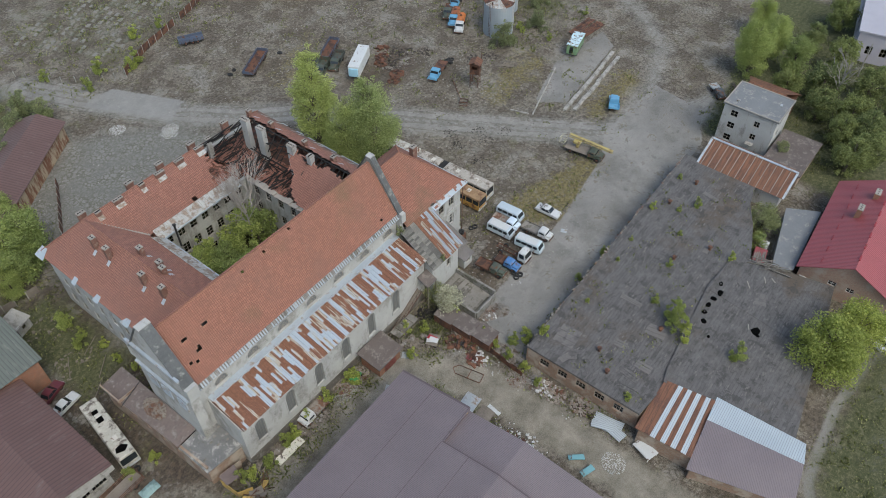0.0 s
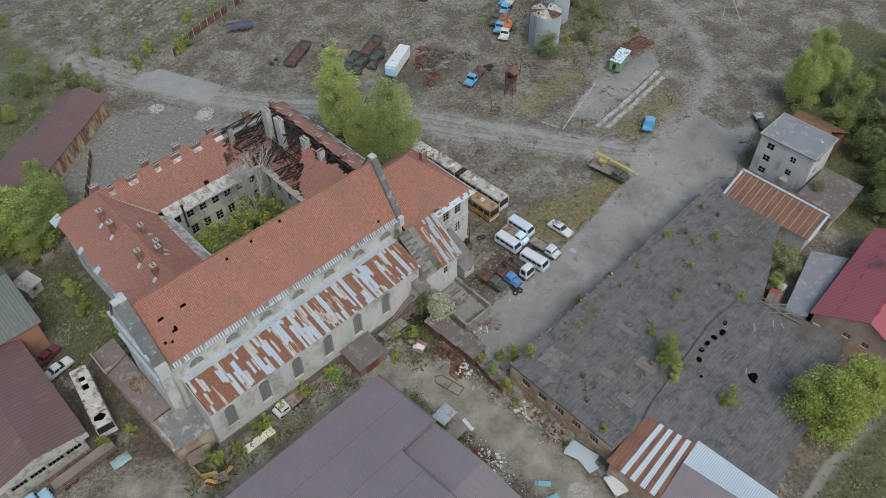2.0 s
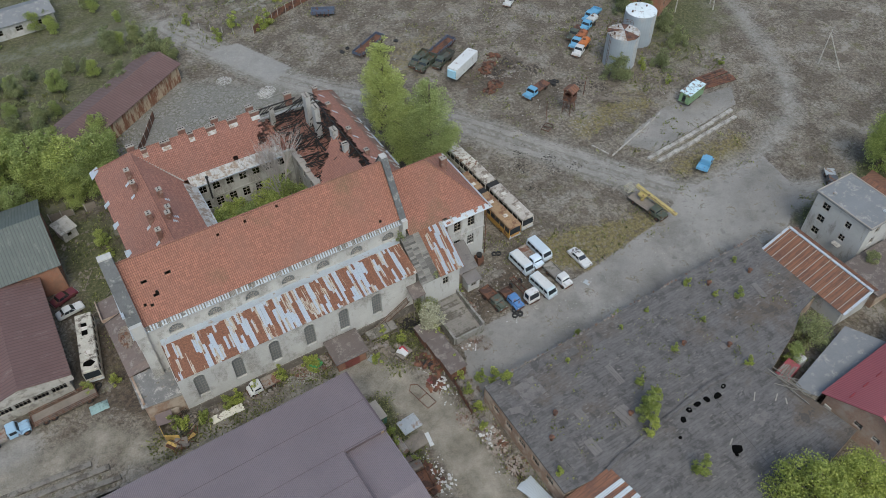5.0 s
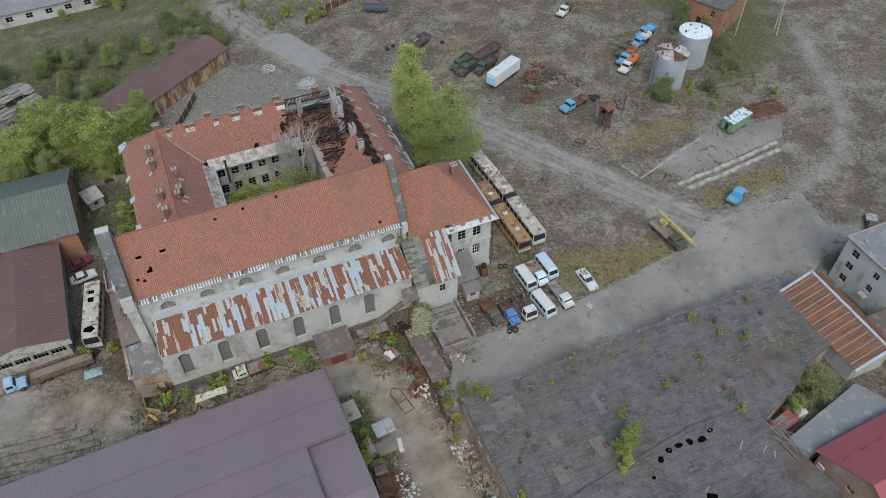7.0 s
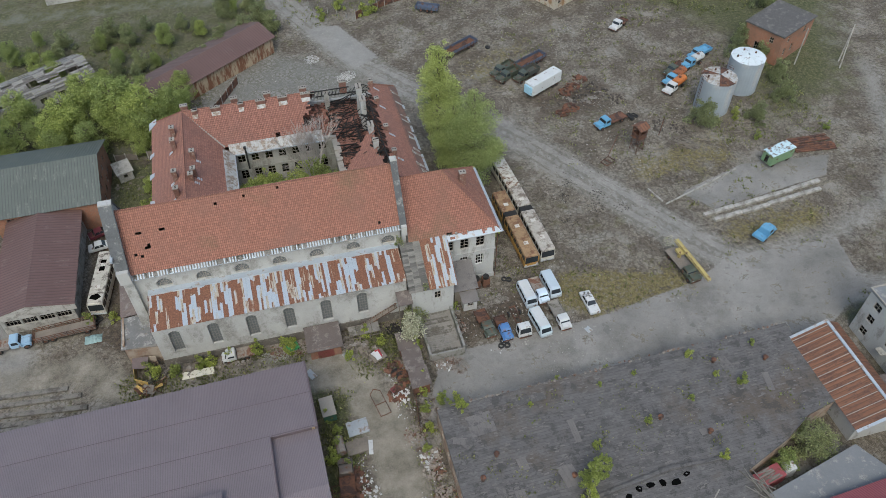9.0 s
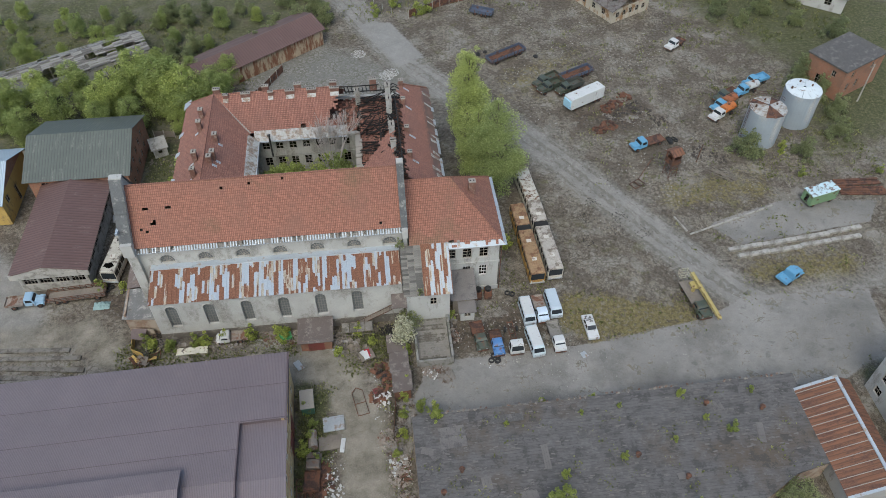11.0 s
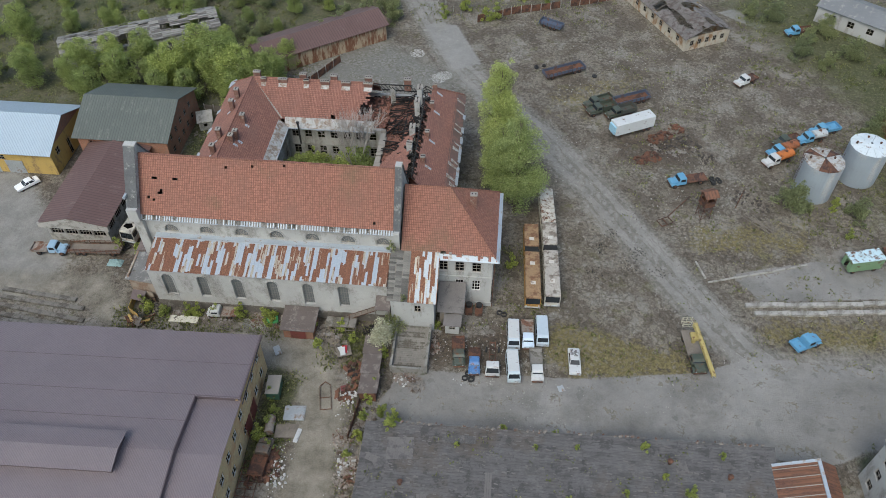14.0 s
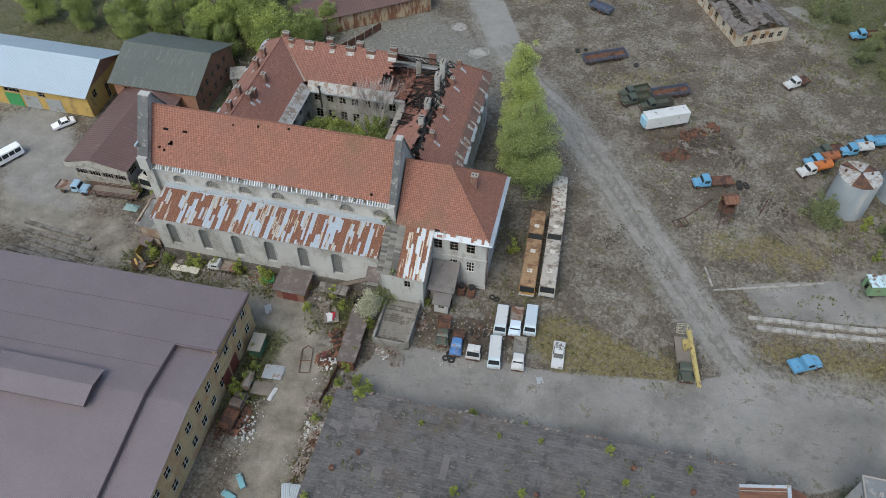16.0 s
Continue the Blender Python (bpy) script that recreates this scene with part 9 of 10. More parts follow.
# brick hut, sheds and clutter along the church
v = building("brick_hut", "small red brick hut with a flat brown felt roof", 41.8, 46.4, 43.2, 46.9, 2.4, M_REDBRICK, {}, "hut")
bm = bmesh.new()
slab(bm, [(41.4, 42.8, 2.35), (46.8, 42.8, 2.35), (46.8, 47.3, 2.9), (41.4, 47.3, 2.9)], 0.12)
part("roof", bm, M_BROWNFELT, v)
bm = bmesh.new()
box(bm, 42.9, 45.3, 43.12, 43.2, 0, 2.1)
part("door", bm, paint("dark_red", (0.14, 0.035, 0.03)), v)
v = thing("timber_frame_rack", "weathered timber rack with glazed frames beside the church wall", "rack")
bm = bmesh.new()
for x in (48.0, 49.6, 51.2, 52.8):
    for y in (44.8, 46.6):
        bar(bm, (x, y, 0), (x, y, 1.6), 0.07)
for z in (0.8, 1.55):
    for y in (44.8, 46.6):
        bar(bm, (48, y, z), (52.8, y, z), 0.06)
part("frame", bm, M_WOOD, v)
for i in range(4):
    bm = bmesh.new()
    box(bm, 48.05 + i * 1.2, 49.15 + i * 1.2, 44.8, 46.5, 1.6, 1.66)
    part("shelf_board", bm, M_SLATE, v)
v = thing("outside_stair", "iron outside stair up to the annex door", "stair")
bm = bmesh.new()
for i in range(16):
    box(bm, 49.5 + i * 0.4, 49.95 + i * 0.4, 46.6, 47.5, 0.2 + 0.24 * i, 0.25 + 0.24 * i)
part("tread", bm, M_WOOD, v)
bm = bmesh.new()
for y in (46.6, 47.5):
    bar(bm, (49.5, y, 0.1), (56.0, y, 4.0), 0.06)
bar(bm, (49.5, 46.6, 1.1), (56.0, 46.6, 5.0), 0.03)
for i in range(7):
    bar(bm, (49.6 + i, 46.6, 0.2 + 0.6 * i), (49.6 + i, 46.6, 1.15 + 0.6 * i), 0.025)
part("railing", bm, M_RUST, v)
bm = bmesh.new()
bevelled(bm, 22.7, 27.4, 44.5, 45.8, 0.35, 0.55, r=0.05, seg=1)
solo("pale_panel", bm, paint("cream_panel", (0.58, 0.55, 0.46), 0.12), "long cream metal panel lying by the church", "panel", m=Matrix.Translation((0, 0, -0.35)))
v = thing("scrap_cart", "cart heaped with red and white scrap panels", "cart", pose(51.6, 41.0, 0, 0, 0, 20))
bm = bmesh.new()
box(bm, -1.1, 1.1, -0.9, 0.9, 0.5, 0.6)
part("deck", bm, M_WOOD, v)
for i, c in enumerate((white, white, paint("signal_red", (0.32, 0.02, 0.03), 0.1), white)):
    bm = bmesh.new()
    box(bm, -0.7, 0.7, -0.4, 0.4, 0, 0.05, pose(rnd(-0.5, 0.5), rnd(-0.4, 0.4), 0.62 + 0.1 * i, rnd(-12, 12), rnd(-12, 12), rnd(0, 180)))
    part("panel", bm, c, v)
wheels(v, [(-0.9, -0.6), (0.9, -0.6), (-0.9, 0.6), (0.9, 0.6)], 0.26, 0.14)
# rusty lock-up row and the walled pit
v = thing("lock_up_row", "row of rusty sheet lock-ups with brown roofs", "shed")
for i, (y0, y1, x0) in enumerate(((40.0, 43.4, 54.9), (36.4, 40.0, 55.1), (33.0, 36.4, 55.3))):
    bm = bmesh.new()
    box(bm, x0, x0 + 2.4, y0 + 0.05, y1 - 0.05, 0, 1.9)
    part("body", bm, M_RUST, v)
    bm = bmesh.new()
    slab(bm, [(x0 - 0.2, y0, 1.95), (x0 - 0.2, y1 - 0.04, 1.95), (x0 + 2.7, y1 - 0.04, 2.25 + 0.05 * i), (x0 + 2.7, y0, 2.25 + 0.05 * i)], 0.05)
    part("roof", bm, M_BROWNFELT, v)
v = thing("walled_ramp", "sunken boarded ramp between concrete walls", "ramp")
bm = bmesh.new()
slab(bm, [(59.4, 38.6, 0.6), (64.2, 38.6, 0.6), (64.2, 46.2, 1.3), (59.4, 46.2, 1.3)], 0.2)
part("deck", bm, M_SLATE, v)
for i in range(22):
    bm = bmesh.new()
    box(bm, 59.5, 64.1 - rnd(0, 0.6), 38.7 + i * 0.34, 38.98 + i * 0.34, 0.62 + 0.031 * i, 0.66 + 0.031 * i)
    part("board", bm, M_SLATE, v)
bm = bmesh.new()
box(bm, 59.0, 59.35, 38.4, 46.2, 0, 1.7)
box(bm, 64.25, 64.6, 38.4, 46.2, 0, 2.1)
box(bm, 59.35, 64.25, 38.2, 38.5, 0, 1.5)
part("wall", bm, M_DAMP, v)
v = thing("lean_shack", "patched shack with felt roof against the wing", "shack")
bm = bmesh.new()
wall(bm, (65.6, 48.0), (69.0, 48.0), 0, 3.4, 0.2, [(1.0, 2.2, 1.8, 2.8)])
wall(bm, (69.0, 48.0), (69.0, 52.2), 0, 3.4, 0.2)
part("wall", bm, M_WOOD, v)
bm = bmesh.new()
slab(bm, [(65.2, 47.6, 3.4), (69.4, 47.6, 3.4), (69.4, 52.1, 5.6), (65.2, 52.1, 5.6)], 0.1)
part("roof", bm, M_FELT2, v)
v = building("plaster_shack", "tiny grey plastered shack with a barred window", 66.6, 68.8, 46.2, 47.9, 2.2, M_PLASTER, {"s": [(0.6, 1.6, 0.9, 1.8)]}, "shack", 0.15)
bm = bmesh.new()
slab(bm, [(66.3, 45.9, 2.25), (69.1, 45.9, 2.25), (69.1, 48.0, 2.7), (66.3, 48.0, 2.7)], 0.06)
part("roof", bm, M_FELT2, v)
for x in (70.0, 71.6):
    v = thing("steel_boiler", "rusty upright boiler with a fan on top", "boiler", pose(x, 50.6, 0), "boilers by the wing")
    bm = bmesh.new()
    bevelled(bm, -0.6, 0.6, -0.6, 0.6, 0, 1.8, r=0.08)
    part("body", bm, M_RUST, v)
    bm = bmesh.new()
    bar(bm, (0, 0, 1.8), (0, 0, 2.3), 0.5, n=12)
    for i in range(4):
        bar(bm, (0, 0, 2.33), (0.45 * math.cos(i * 1.57), 0.45 * math.sin(i * 1.57), 2.33), 0.06)
    part("fan", bm, M_IRON, v)
# alley clutter: sheet stacks, cabin, frames
for x, y, z, L, W, a, c in ((55.6, 12.6, 0.2, 4.2, 2.4, 8, M_ALU), (55.2, 11.6, 0.28, 3.8, 1.6, -12, M_ALU), (54.9, 12.9, 0.34, 3.4, 1.2, 20, M_ALU), (55.1, 6.5, 0.8, 3.0, 2.0, -18, white), (46.4, 30.1, 0.2, 2.4, 3.0, 4, M_TIN), (45.9, 27.2, 0.15, 2.2, 3.2, 4, M_WOOD), (47.6, 26.6, 0.2, 2.2, 0.6, -8, white),
                            (48.4, 13.4, 0.4, 2.2, 0.8, 40, paint("turquoise", (0.16, 0.33, 0.36), 0.15)), (47.6, 11.2, 0.4, 2.0, 0.9, 70, paint("turquoise", (0.16, 0.33, 0.36), 0.15)), (47.2, 42.6, 0.1, 1.5, 1.2, 30, M_TIN), (84.5, 37.8, 0.02, 1.3, 1.0, 20, M_TIN), (41.3, 40.6, 0.2, 1.8, 1.0, 30, M_TIN)):
    bm = bmesh.new()
    for k in range(4):
        slab(bm, [(-W / 2, -L / 2, z + 0.05 * k - 0.1), (W / 2, -L / 2, z + 0.05 * k - 0.1), (W / 2 - 0.1 * k, L / 2 - 0.15 * k, z + 0.05 * k - 0.1), (-W / 2, L / 2 - 0.1 * k, z + 0.05 * k - 0.1)], 0.03)
        if k == 0 and z > 0.35:
            for sx in (-W / 2 + 0.1, W / 2 - 0.1):
                for sy in (-L / 2 + 0.1, L / 2 - 0.1):
                    bar(bm, (sx, sy, 0), (sx, sy, z - 0.1), 0.06)
    solo("sheet_stack", bm, c, "stack of loose metal sheets beside the alley", "metal sheets", group="sheet stacks", m=pose(x, y, 0, 0, 0, a))
v = thing("green_cabin", "small dark green cabin with a pale roof by the workshop", "cabin", pose(42.8, 33.3, 0, 0, 0, 4))
bm = bmesh.new()
bevelled(bm, -0.9, 0.9, -1.5, 1.5, 0.3, 2.0, r=0.05)
part("body", bm, paint("bottle_green", (0.035, 0.09, 0.06), 0.2), v)
bm = bmesh.new()
bevelled(bm, -1.0, 1.0, -1.6, 1.6, 2.0, 2.15, r=0.05)
part("roof", bm, M_CHIMCAP, v)
wheels(v, [(-0.8, -0.9), (0.8, -0.9), (-0.8, 0.9), (0.8, 0.9)], 0.3, 0.15)
v = thing("bed_frame", "rusty angle-iron frame lying in the alley", "frame", pose(50.3, 33.0, 0.05, 0, 0, 12))
bm = bmesh.new()
for a, b in (((-0.8, -2), (0.8, -2)), ((0.8, -2), (0.8, 2)), ((0.8, 2), (0, 2.7)), ((0, 2.7), (-0.8, 2)), ((-0.8, 2), (-0.8, -2)), ((-0.8, 0), (0.8, 0))):
    bar(bm, (*a, 0.1), (*b, 0.1), 0.06)
part("frame", bm, M_RUST, v)
v = thing("steel_gantry", "rusty steel lattice racks by the workshop wall", "rack", pose(42.6, 19.5, 0))
bm = bmesh.new()
for i in range(6):
    bar(bm, (-1.2, -2.5 + i, 0.5), (1.2, -2.5 + i, 0.5), 0.06)
for x in (-1.2, 0, 1.2):
    bar(bm, (x, -2.6, 0.5), (x, 2.6, 0.5), 0.07)
    for y in (-2.5, 2.5):
        bar(bm, (x, y, 0), (x, y, 0.5), 0.06)
part("frame", bm, M_RUST, v)
v = thing("pit_frame", "small rusty frame with planks in the yard", "frame", pose(103.4, 74.0, 0, 0, 0, 30))
bm = bmesh.new()
for a, b in (((-1.2, -0.8), (1.2, -0.8)), ((1.2, -0.8), (1.2, 0.8)), ((1.2, 0.8), (-1.2, 0.8)), ((-1.2, 0.8), (-1.2, -0.8)), ((0, -0.8), (0, 0.8))):
    bar(bm, (*a, 0.25), (*b, 0.25), 0.08)
bar(bm, (1.2, 0.8, 0.3), (8.0, 3.4, 0.3), 0.09)
part("frame", bm, M_RUST, v)
v = thing("garden_hut", "tiny whitewashed hut in the weedy west yard", "hut", pose(13.8, 93.6, 0, 0, 0, 20))
bm = bmesh.new()
wall(bm, (-1.3, -1.3), (1.3, -1.3), 0, 2.2, 0.15, [(0.9, 1.6, 0.9, 1.6)])
box(bm, -1.3, -1.15, -1.15, 1.3, 0, 2.2)
box(bm, 1.15, 1.3, -1.15, 1.3, 0, 2.2)
box(bm, -1.15, 1.15, 1.15, 1.3, 0, 2.2)
part("wall", bm, M_WHITE, v)
bm = bmesh.new()
slab(bm, [(-1.6, -1.6, 2.1), (1.6, -1.6, 2.1), (1.6, 1.6, 2.8), (-1.6, 1.6, 2.8)], 0.08)
part("roof", bm, M_CONCRETE, v)


# ---- fences and poles ----
def fence(pts, label, h=1.9, gap=2.6, material=None, board=True):
    v = thing("fence", label, "fence", kind="structure")
    for a, b in zip(pts, pts[1:]):
        L = math.hypot(b[0] - a[0], b[1] - a[1])
        n = max(1, round(L / gap))
        ang = math.degrees(math.atan2(b[1] - a[1], b[0] - a[0]))
        bm = bmesh.new()
        bp = bmesh.new()
        for i in range(n):
            box(bm, i * L / n - 0.08, i * L / n + 0.08, -0.08, 0.08, 0, h + 0.1)
            if board and random.random() < 0.85:
                box(bp, i * L / n + 0.1, (i + 1) * L / n - 0.1, -0.04, 0.04, 0.1, h * rnd(0.85, 1))
            elif not board:
                for z in (0.5, 1.0, 1.5):
                    bar(bp, (i * L / n, 0, z), ((i + 1) * L / n, 0, z), 0.02)
        part("post", bm, M_CONCRETE, v, m=pose(*a, 0, 0, 0, ang))
        part("fence_panel", bp, material or M_WOOD, v, m=pose(*a, 0, 0, 0, ang))


fence([(51, 157), (56, 147), (62, 140.5), (66, 138)], "low concrete post fence along the north road", 1.4, 3.0, board=False)
fence([(66, 138), (74, 142.5), (93, 149), (106, 155)], "dark rusty panel fence at the north yard", 2.0, 2.6, M_RUST)
fence([(26, 100), (33, 112), (38, 121)], "rust-stained sheet fence by the store", 2.0, 2.4, M_RUST)
fence([(12, 98.5), (20, 98.0)], "grey board fence in the weedy yard", 1.8, 2.0, M_WOOD)


def pole(label, x, y, h, lean=(0, 0), strut=None):
    v = thing("utility_pole", label, "pole", pose(x, y, 0), "utility poles")
    bm = bmesh.new()
    bar(bm, (0, 0, -0.1), (lean[0], lean[1], h), 0.18, 0.11, 8)
    part("shaft", bm, M_CONCRETE, v)
    if strut:
        bm = bmesh.new()
        bar(bm, (strut[0], strut[1], 0), (lean[0] * 0.9, lean[1] * 0.9, h * 0.9), 0.15, 0.1, 8)
        part("strut", bm, M_CONCRETE, v)
    bm = bmesh.new()
    box(bm, lean[0] - 0.9, lean[0] + 0.9, lean[1] - 0.05, lean[1] + 0.05, h - 0.5, h - 0.38)
    part("crossarm", bm, M_WOOD, v)


pole("concrete utility pole with a strut", 167.0, 92.5, 9.0, (0.4, 0.3), (-1.5, -2.5))
pole("concrete utility pole by the pump house", 156.8, 94.0, 9.0)
pole("paired concrete utility pole", 168.5, 60.9, 8.5, (0.2, 0.1), (2.2, -4.0))
pole("utility pole by the thicket", 164, 12, 8.0)
bm = bmesh.new()
bar(bm, (116.6, 79.0, 0), (117.0, 79.2, 4.2), 0.1, 0.07, 6)
solo("iron_post", bm, M_RUST, "rusty iron post in the yard", "post")
bm = bmesh.new()
for i in range(9):
    bar(bm, (118.5 + rnd(-1, 1), 76.5 + rnd(-1, 1), 0.15), (121.5 + rnd(-1.5, 1), 74 + rnd(-1.5, 1.5), 0.3), 0.07, n=5)
solo("pole_heap", bm, M_WOOD, "heap of loose grey poles", "timber")
bm = bmesh.new()
for i in range(14):
    bar(bm, (141.5 + rnd(-1.5, 1.5), 30.5 + rnd(-1, 1), 0.2 + 0.1 * (i % 3)), (143.8 + rnd(-1, 1), 31.5 + rnd(-1, 1), 0.3 + 0.1 * (i % 3)), 0.08, n=5)
solo("branch_heap", bm, M_BARK, "heap of cut branches by the road", "branches")


# ---- the far edge of the place ----
lil = building("lilac_hall", "long hall with pale lilac-grey walls behind the thicket", 0, 40, 0, 12, 7.0, surf("lilac_render", (0.36, 0.34, 0.38), 0.85, var=0.08), {"w": simple_holes(12, 3, 1.4, 2, 2), "n": simple_holes(40, 8, 1.4, 2, 2)})
lil.matrix_basis = pose(172.0, 4.0, 0, 0, 0, 12)
bm = bmesh.new()
box(bm, -0.4, 40.4, -0.4, 12.4, 7.0, 7.35)
part("roof", bm, surf("lilac_sheet_roof", (0.36, 0.345, 0.385), 0.6, var=0.08), lil)
nw = building("long_white_store", "long low whitewashed store beyond the north-west road", 0, 34, 0, 8, 3.4, M_WHITE, {"s": simple_holes(34, 7, 1.6, 1.2, 1.3)})
nw.matrix_basis = pose(-6.0, 164.0, 0, 0, 0, 4)
bm = bmesh.new()
slab(bm, [(-0.5, -0.5, 3.4), (34.5, -0.5, 3.4), (34.5, 4, 4.8), (-0.5, 4, 4.8)], 0.1)
slab(bm, [(-0.5, 8.5, 3.4), (34.5, 8.5, 3.4), (34.5, 4, 4.8), (-0.5, 4, 4.8)], 0.1)
part("roof", bm, M_GREYROOF, nw)
ne = building("long_grey_store", "long grey store at the north-east edge", 0, 30, 0, 9, 4.0, M_PLASTER, {"s": simple_holes(30, 6, 1.6, 1.4, 1.5), "w": simple_holes(9, 2, 1.4, 1.4, 1.5)})
ne.matrix_basis = pose(146.0, 146.0, 0, 0, 0, -38)
bm = bmesh.new()
slab(bm, [(-0.5, -0.5, 4.0), (30.5, -0.5, 4.0), (30.5, 4.5, 5.6), (-0.5, 4.5, 5.6)], 0.1)
slab(bm, [(-0.5, 9.5, 4.0), (30.5, 9.5, 4.0), (30.5, 4.5, 5.6), (-0.5, 4.5, 5.6)], 0.1)
part("roof", bm, M_GREYROOF, ne)
plant(tree("shade_tree", "large bright green tree near the grey house", 13.0, 5.2, 1.6, 20000, 0.27, M_LEAF, 61, "oval", clumps=50, trunk=0.3), [(149.5, 31.5, 0, 1.0, 0), (158.0, 30.0, 0, 0.85, 120), (167, 36, 0, 0.7, 200)])

heap("yard_litter", "dark litter and broken boards in the church's west yard", [(rnd(12, 20), rnd(60, 95)) for _ in range(7)] + [(rnd(21, 41), rnd(44, 47)) for _ in range(14)], M_WOOD, "litter", 16, 1.8, (0.04, 0.24), 0.1)
heap("alley_litter", "pale paper and plaster litter in the alley", [(rnd(53, 56), rnd(12, 38)) for _ in range(9)] + [(rnd(43, 47), rnd(12, 26)) for _ in range(6)] + [(rnd(58, 70), rnd(37, 46)) for _ in range(8)], paint("scrap_white", (0.44, 0.44, 0.43), 0.25), "litter", 12, 1.6, (0.02, 0.09), 0.05)
v = thing("scrap_tangle", "tangle of rusty frames and sheets by the lean-to", "scrap", pose(18.4, 43.4, 0))
for i in range(16):
    bm = bmesh.new()
    a = rnd(0, 6.283)
    bar(bm, (rnd(-2, 2), rnd(-1, 1.2), 0.1), (rnd(-2, 2) + math.cos(a), rnd(-1, 1.2) + math.sin(a), rnd(0.3, 1.6)), 0.05)
    part("bar", bm, M_RUST, v)
for i in range(6):
    bm = bmesh.new()
    box(bm, -0.7, 0.7, -0.45, 0.45, 0, 0.04, pose(rnd(-2, 2), rnd(-1, 1), rnd(0.3, 0.9), rnd(-30, 30), rnd(-30, 30), rnd(0, 180)))
    part("sheet", bm, random.choice((M_RUST, M_WOOD, M_OCHRE)), v)
v = thing("green_trough", "small green metal trough by the brick hut", "trough", pose(39.3, 45.9, 0, 0, 0, 15))
bm = bmesh.new()
bevelled(bm, -0.9, 0.9, -0.6, 0.6, 0.25, 0.8, r=0.06)
part("body", bm, paint("trough_green", (0.06, 0.26, 0.09), 0.15), v)
wheels(v, [(-0.7, -0.5), (0.7, -0.5), (-0.7, 0.5), (0.7, 0.5)], 0.25, 0.12)

heap("track_gravel", "pale gravel and clods strewn over the main track", [(57 + 0.55 * i + rnd(-3, 3), 134 - 0.95 * i + rnd(-3, 3)) for i in range(0, 96, 3)] + [(rnd(62, 108), rnd(30, 41)) for _ in range(8)], M_CONCRETE, "stones", 22, 4.0, (0.02, 0.08), 0.0)
bm = bmesh.new()
for i in range(900):
    x, y = rnd(58, 110), rnd(12, 28)
    if i % 3 == 0:
        x, y = rnd(67, 92), rnd(-5, 11)
    if x > 90 and y < 17:
        continue
    s = rnd(0.08, 0.35)
    box(bm, -s, s, -s * 0.3, s * 0.3, 0, 0.03, pose(x, y, 3.95, rnd(-8, 8), rnd(-8, 8), rnd(-12, 12)))
ob = part("felt_scrap", bm, M_FELT2, depot)
ob["kind"] = "stuff"

# ---- the north field: rows of old foundation slabs in dry grass ----
SLABS = []
for k in range(4):
    bm = bmesh.new()
    prism(bm, [(-0.75 + rnd(-0.1, 0.1), -0.5), (0.7 + rnd(-0.2, 0.1), -0.5 + rnd(0, 0.15)), (0.75, 0.45 + rnd(-0.2, 0.1)), (-0.6, 0.5)], -0.1, 0.07)
    SLABS.append(to_mesh("slab", bm, surf("mossy_foundation_slab", (0.2, 0.19, 0.168), 0.95, var=0.25, stain=(0.12, 0.115, 0.08), amount=0.45, rand=0.3)))
field = thing("foundation_rows", "rows of pale old foundation slabs sunk in dry grass", "foundations", kind="structure")
for i in range(17):
    for j in range(13):
        if noise.noise(Vector((i * 0.5, j * 0.45, 6))) > 0.12 or random.random() < 0.12:
            continue
        p = Vector((67.5, 150.0)) + Vector((0.9, 0.42)) * (i * 2.1) + Vector((-0.42, 0.9)) * (j * 2.0 - 3)
        part("slab", random.choice(SLABS), None, field, "", pose(p.x + rnd(-0.2, 0.2), p.y + rnd(-0.2, 0.2), 0, 0, 0, 25 + rnd(-8, 8)))

# ---- between lock-ups and depot ----
rf = thing("sheet_fence", "low rusty sheet fence between the alley and the depot yard", "fence", kind="structure")
for i in range(6):
    bm = bmesh.new()
    wall(bm, (55.4 - 0.12 * i, 32.9 - 1.05 * i), (55.28 - 0.12 * i + rnd(-0.1, 0.1), 31.9 - 1.05 * i), 0, rnd(0.9, 1.5), 0.04)
    part("fence_sheet", bm, M_RUST, rf)
heap("demolition_rubble", "grey rubble and sticks heaped behind the rusty fence", [(56.6, 32.0), (56.9, 30.2), (56.4, 28.4), (61.8, 37.3), (63.2, 36.4), (54.9, 24.6)], surf("grey_rubble", (0.2, 0.18, 0.16), 0.95, var=0.4, stain=(0.1, 0.07, 0.05), amount=0.4), "rubble", 160, 1.4, (0.04, 0.2), 0.35)
heap("coal_heap", "black coal heap below the annex", [(56.0, 44.6), (55.2, 45.4)], M_CHAR, "coal", 160, 1.5, (0.04, 0.14), 0.45)
heap("flowering_weeds", "patch of pale dry stems beside the green trough", [(36.6, 45.2), (37.8, 45.4), (35.4, 45.3)], surf("pale_stems", (0.3, 0.29, 0.25), 0.9, var=0.3), "weeds", 160, 1.1, (0.02, 0.09), 0.4)
truck("lorry_wreck", "stripped brown lorry wreck by the workshop wall", pose(43.6, 22.6, 0, 0, 0, 176), paint("dull_brown", (0.11, 0.09, 0.075), 0.3), 5.6, 2.1, M_RUST, 0.3, nose=1.0, cab_h=1.8)
v = thing("water_tank", "small rusty water tank lying beside the workshop", "tank", pose(43.5, 27.6, 0, 0, 0, 4))
bm = bmesh.new()
bar(bm, (0, -1.3, 0.7), (0, 1.3, 0.7), 0.65, n=12)
part("shell", bm, M_SALVAGE, v)
bm = bmesh.new()
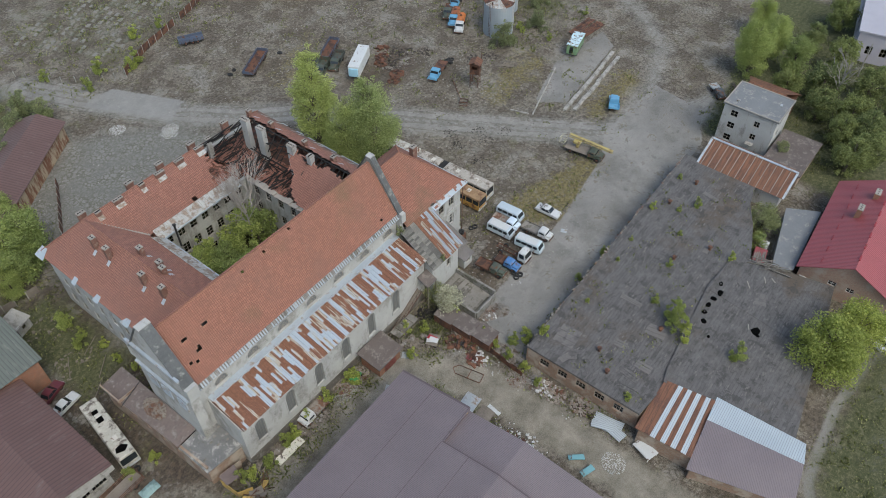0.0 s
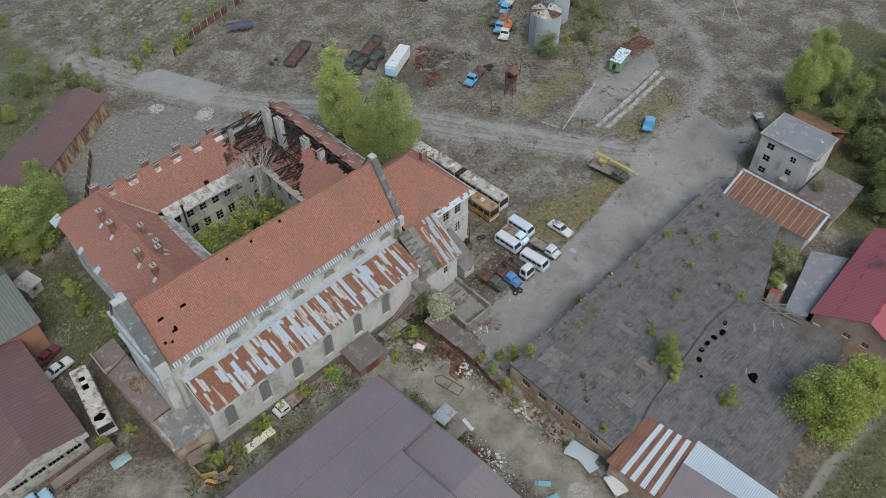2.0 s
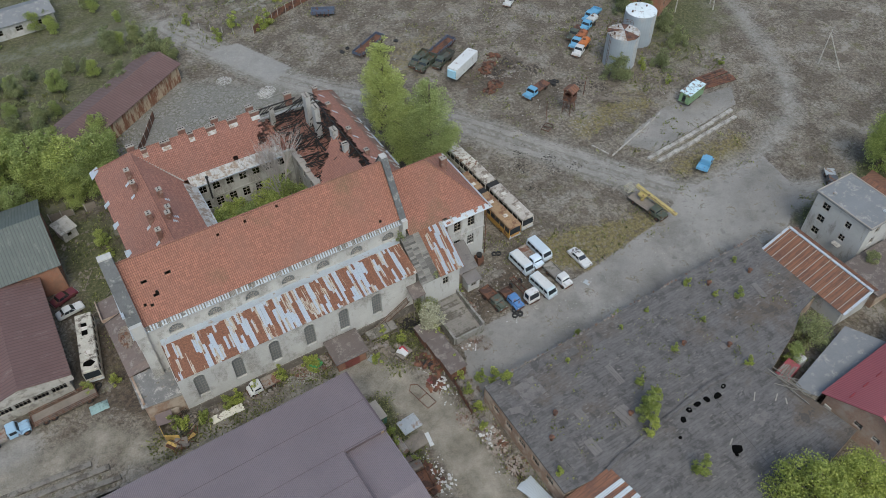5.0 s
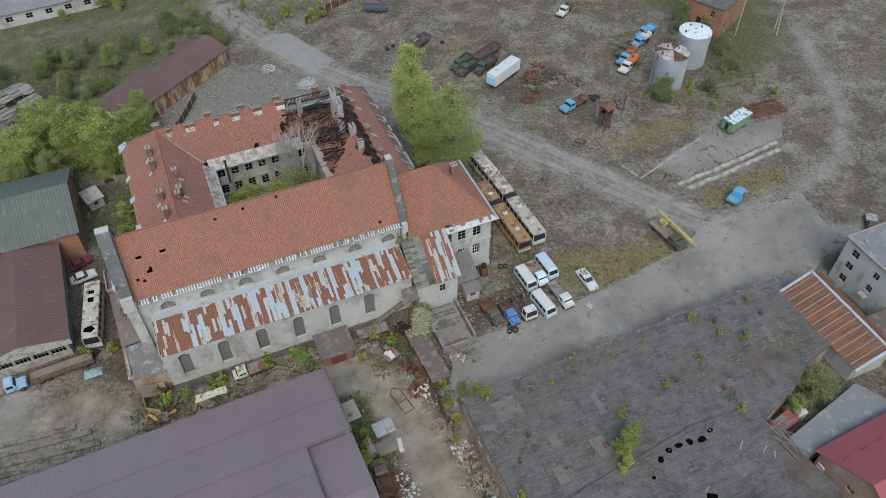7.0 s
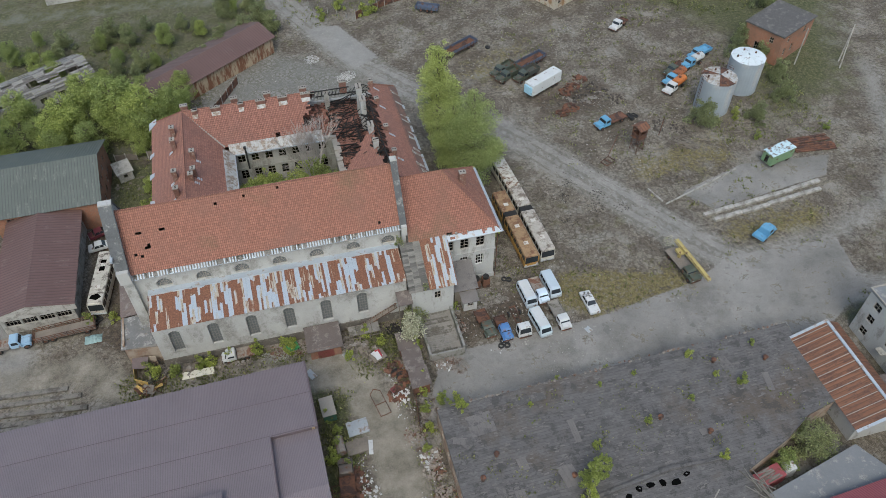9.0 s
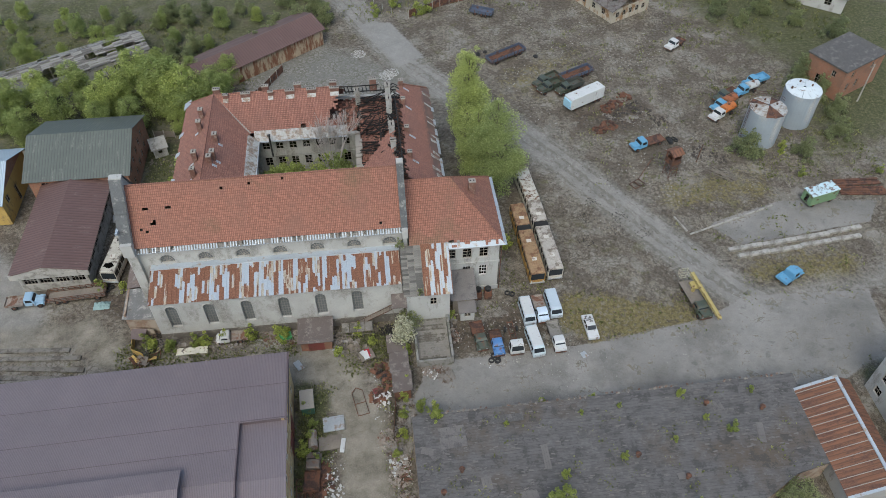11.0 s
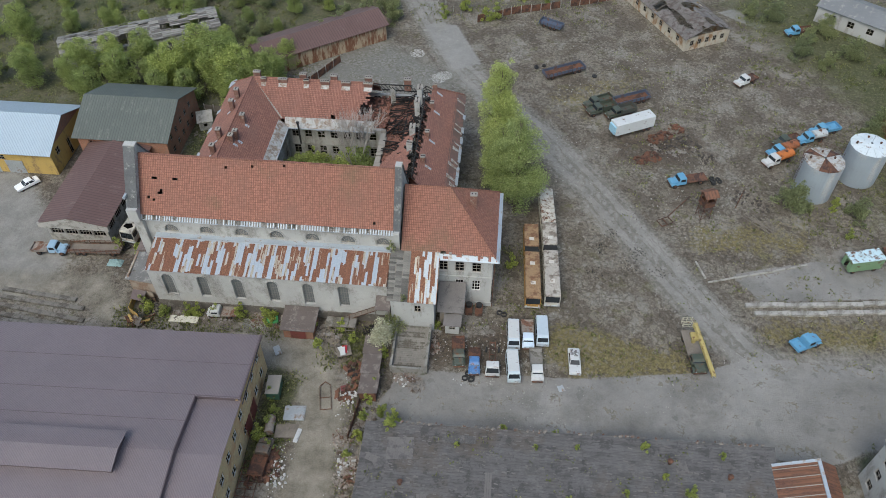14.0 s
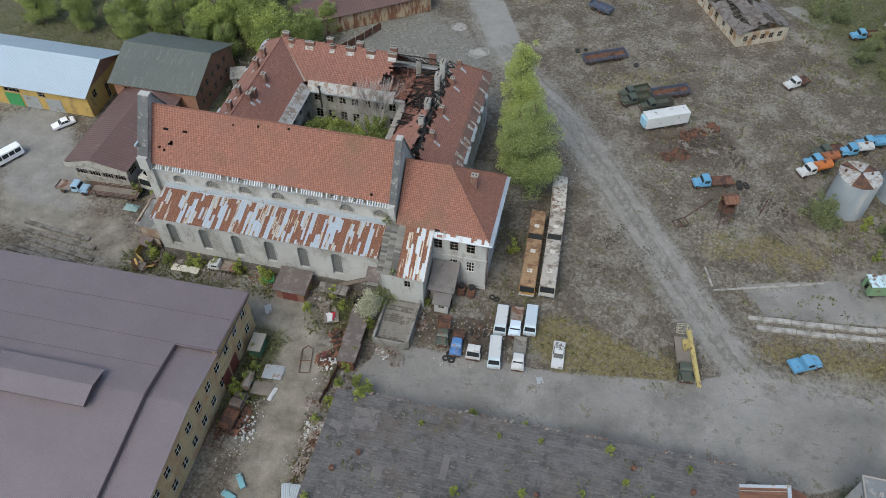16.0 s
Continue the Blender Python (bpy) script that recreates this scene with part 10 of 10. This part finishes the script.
for y in (-0.8, 0.8):
    box(bm, -0.6, 0.6, y - 0.08, y + 0.08, 0, 0.2)
part("cradle", bm, M_WOOD, v)
v = thing("junk_armchair", "black tubular chair frame among alley junk", "chair", pose(53.6, 37.2, 0, 0, 0, 30))
bm = bmesh.new()
for x in (-0.5, 0.5):
    for y in (-0.5, 0.5):
        bar(bm, (x, y, 0), (x, y, 1.0 if y > 0 else 0.6), 0.05)
for z, y in ((0.45, -0.5), (0.45, 0.5), (0.95, 0.5), (0.7, 0.5)):
    bar(bm, (-0.5, y, z), (0.5, y, z), 0.05)
part("frame", bm, M_IRON, v)
for i, (x, y, a, c) in enumerate(((52.9, 34.3, 20, "dark_red"), (53.9, 33.6, -40, "scrap_white"))):
    bm = bmesh.new()
    bevelled(bm, -0.5, 0.5, -1.0, 1.0, 0.05, 0.13, r=0.02, seg=1)
    solo("old_door", bm, PAINTS[c], ("dark red", "white")[i] + " door leaf thrown down in the alley", "door leaf", m=pose(x, y, 0, 6, 0, a))
v = thing("tarpaulin_heap", "crumpled turquoise tarpaulin beside the slatted trailer", "tarpaulin", pose(9.6, 55.8, 0))
bm = bmesh.new()
n = 12
grid = [[bm.verts.new((-1.3 + 2.6 * i / n, -0.8 + 1.6 * j / n, max(0.0, 0.7 * (1 - (2 * i / n - 1) ** 2) * (1 - (2 * j / n - 1) ** 2) + 0.25 * noise.noise(Vector((i * 0.6, j * 0.6, 1)))))) for j in range(n + 1)] for i in range(n + 1)]
for i in range(n):
    for j in range(n):
        bm.faces.new([grid[i][j], grid[i + 1][j], grid[i + 1][j + 1], grid[i][j + 1]])
part("sheet", bm, surf("faded_turquoise_sheet", (0.2, 0.29, 0.285), 0.7, var=0.25), v)
for i in range(4):
    bm = bmesh.new()
    bar(bm, (0, -0.1, 0.12), (rnd(2.5, 4.5), rnd(-0.3, 0.3), 0.12), 0.07, n=5)
    solo("timber_pole", bm, M_WOOD, "grey timber pole lying in the weedy yard", "timber", group="loose poles in the west yard", m=pose(rnd(12.5, 17), rnd(72, 94), 0, 0, 0, rnd(20, 110)))
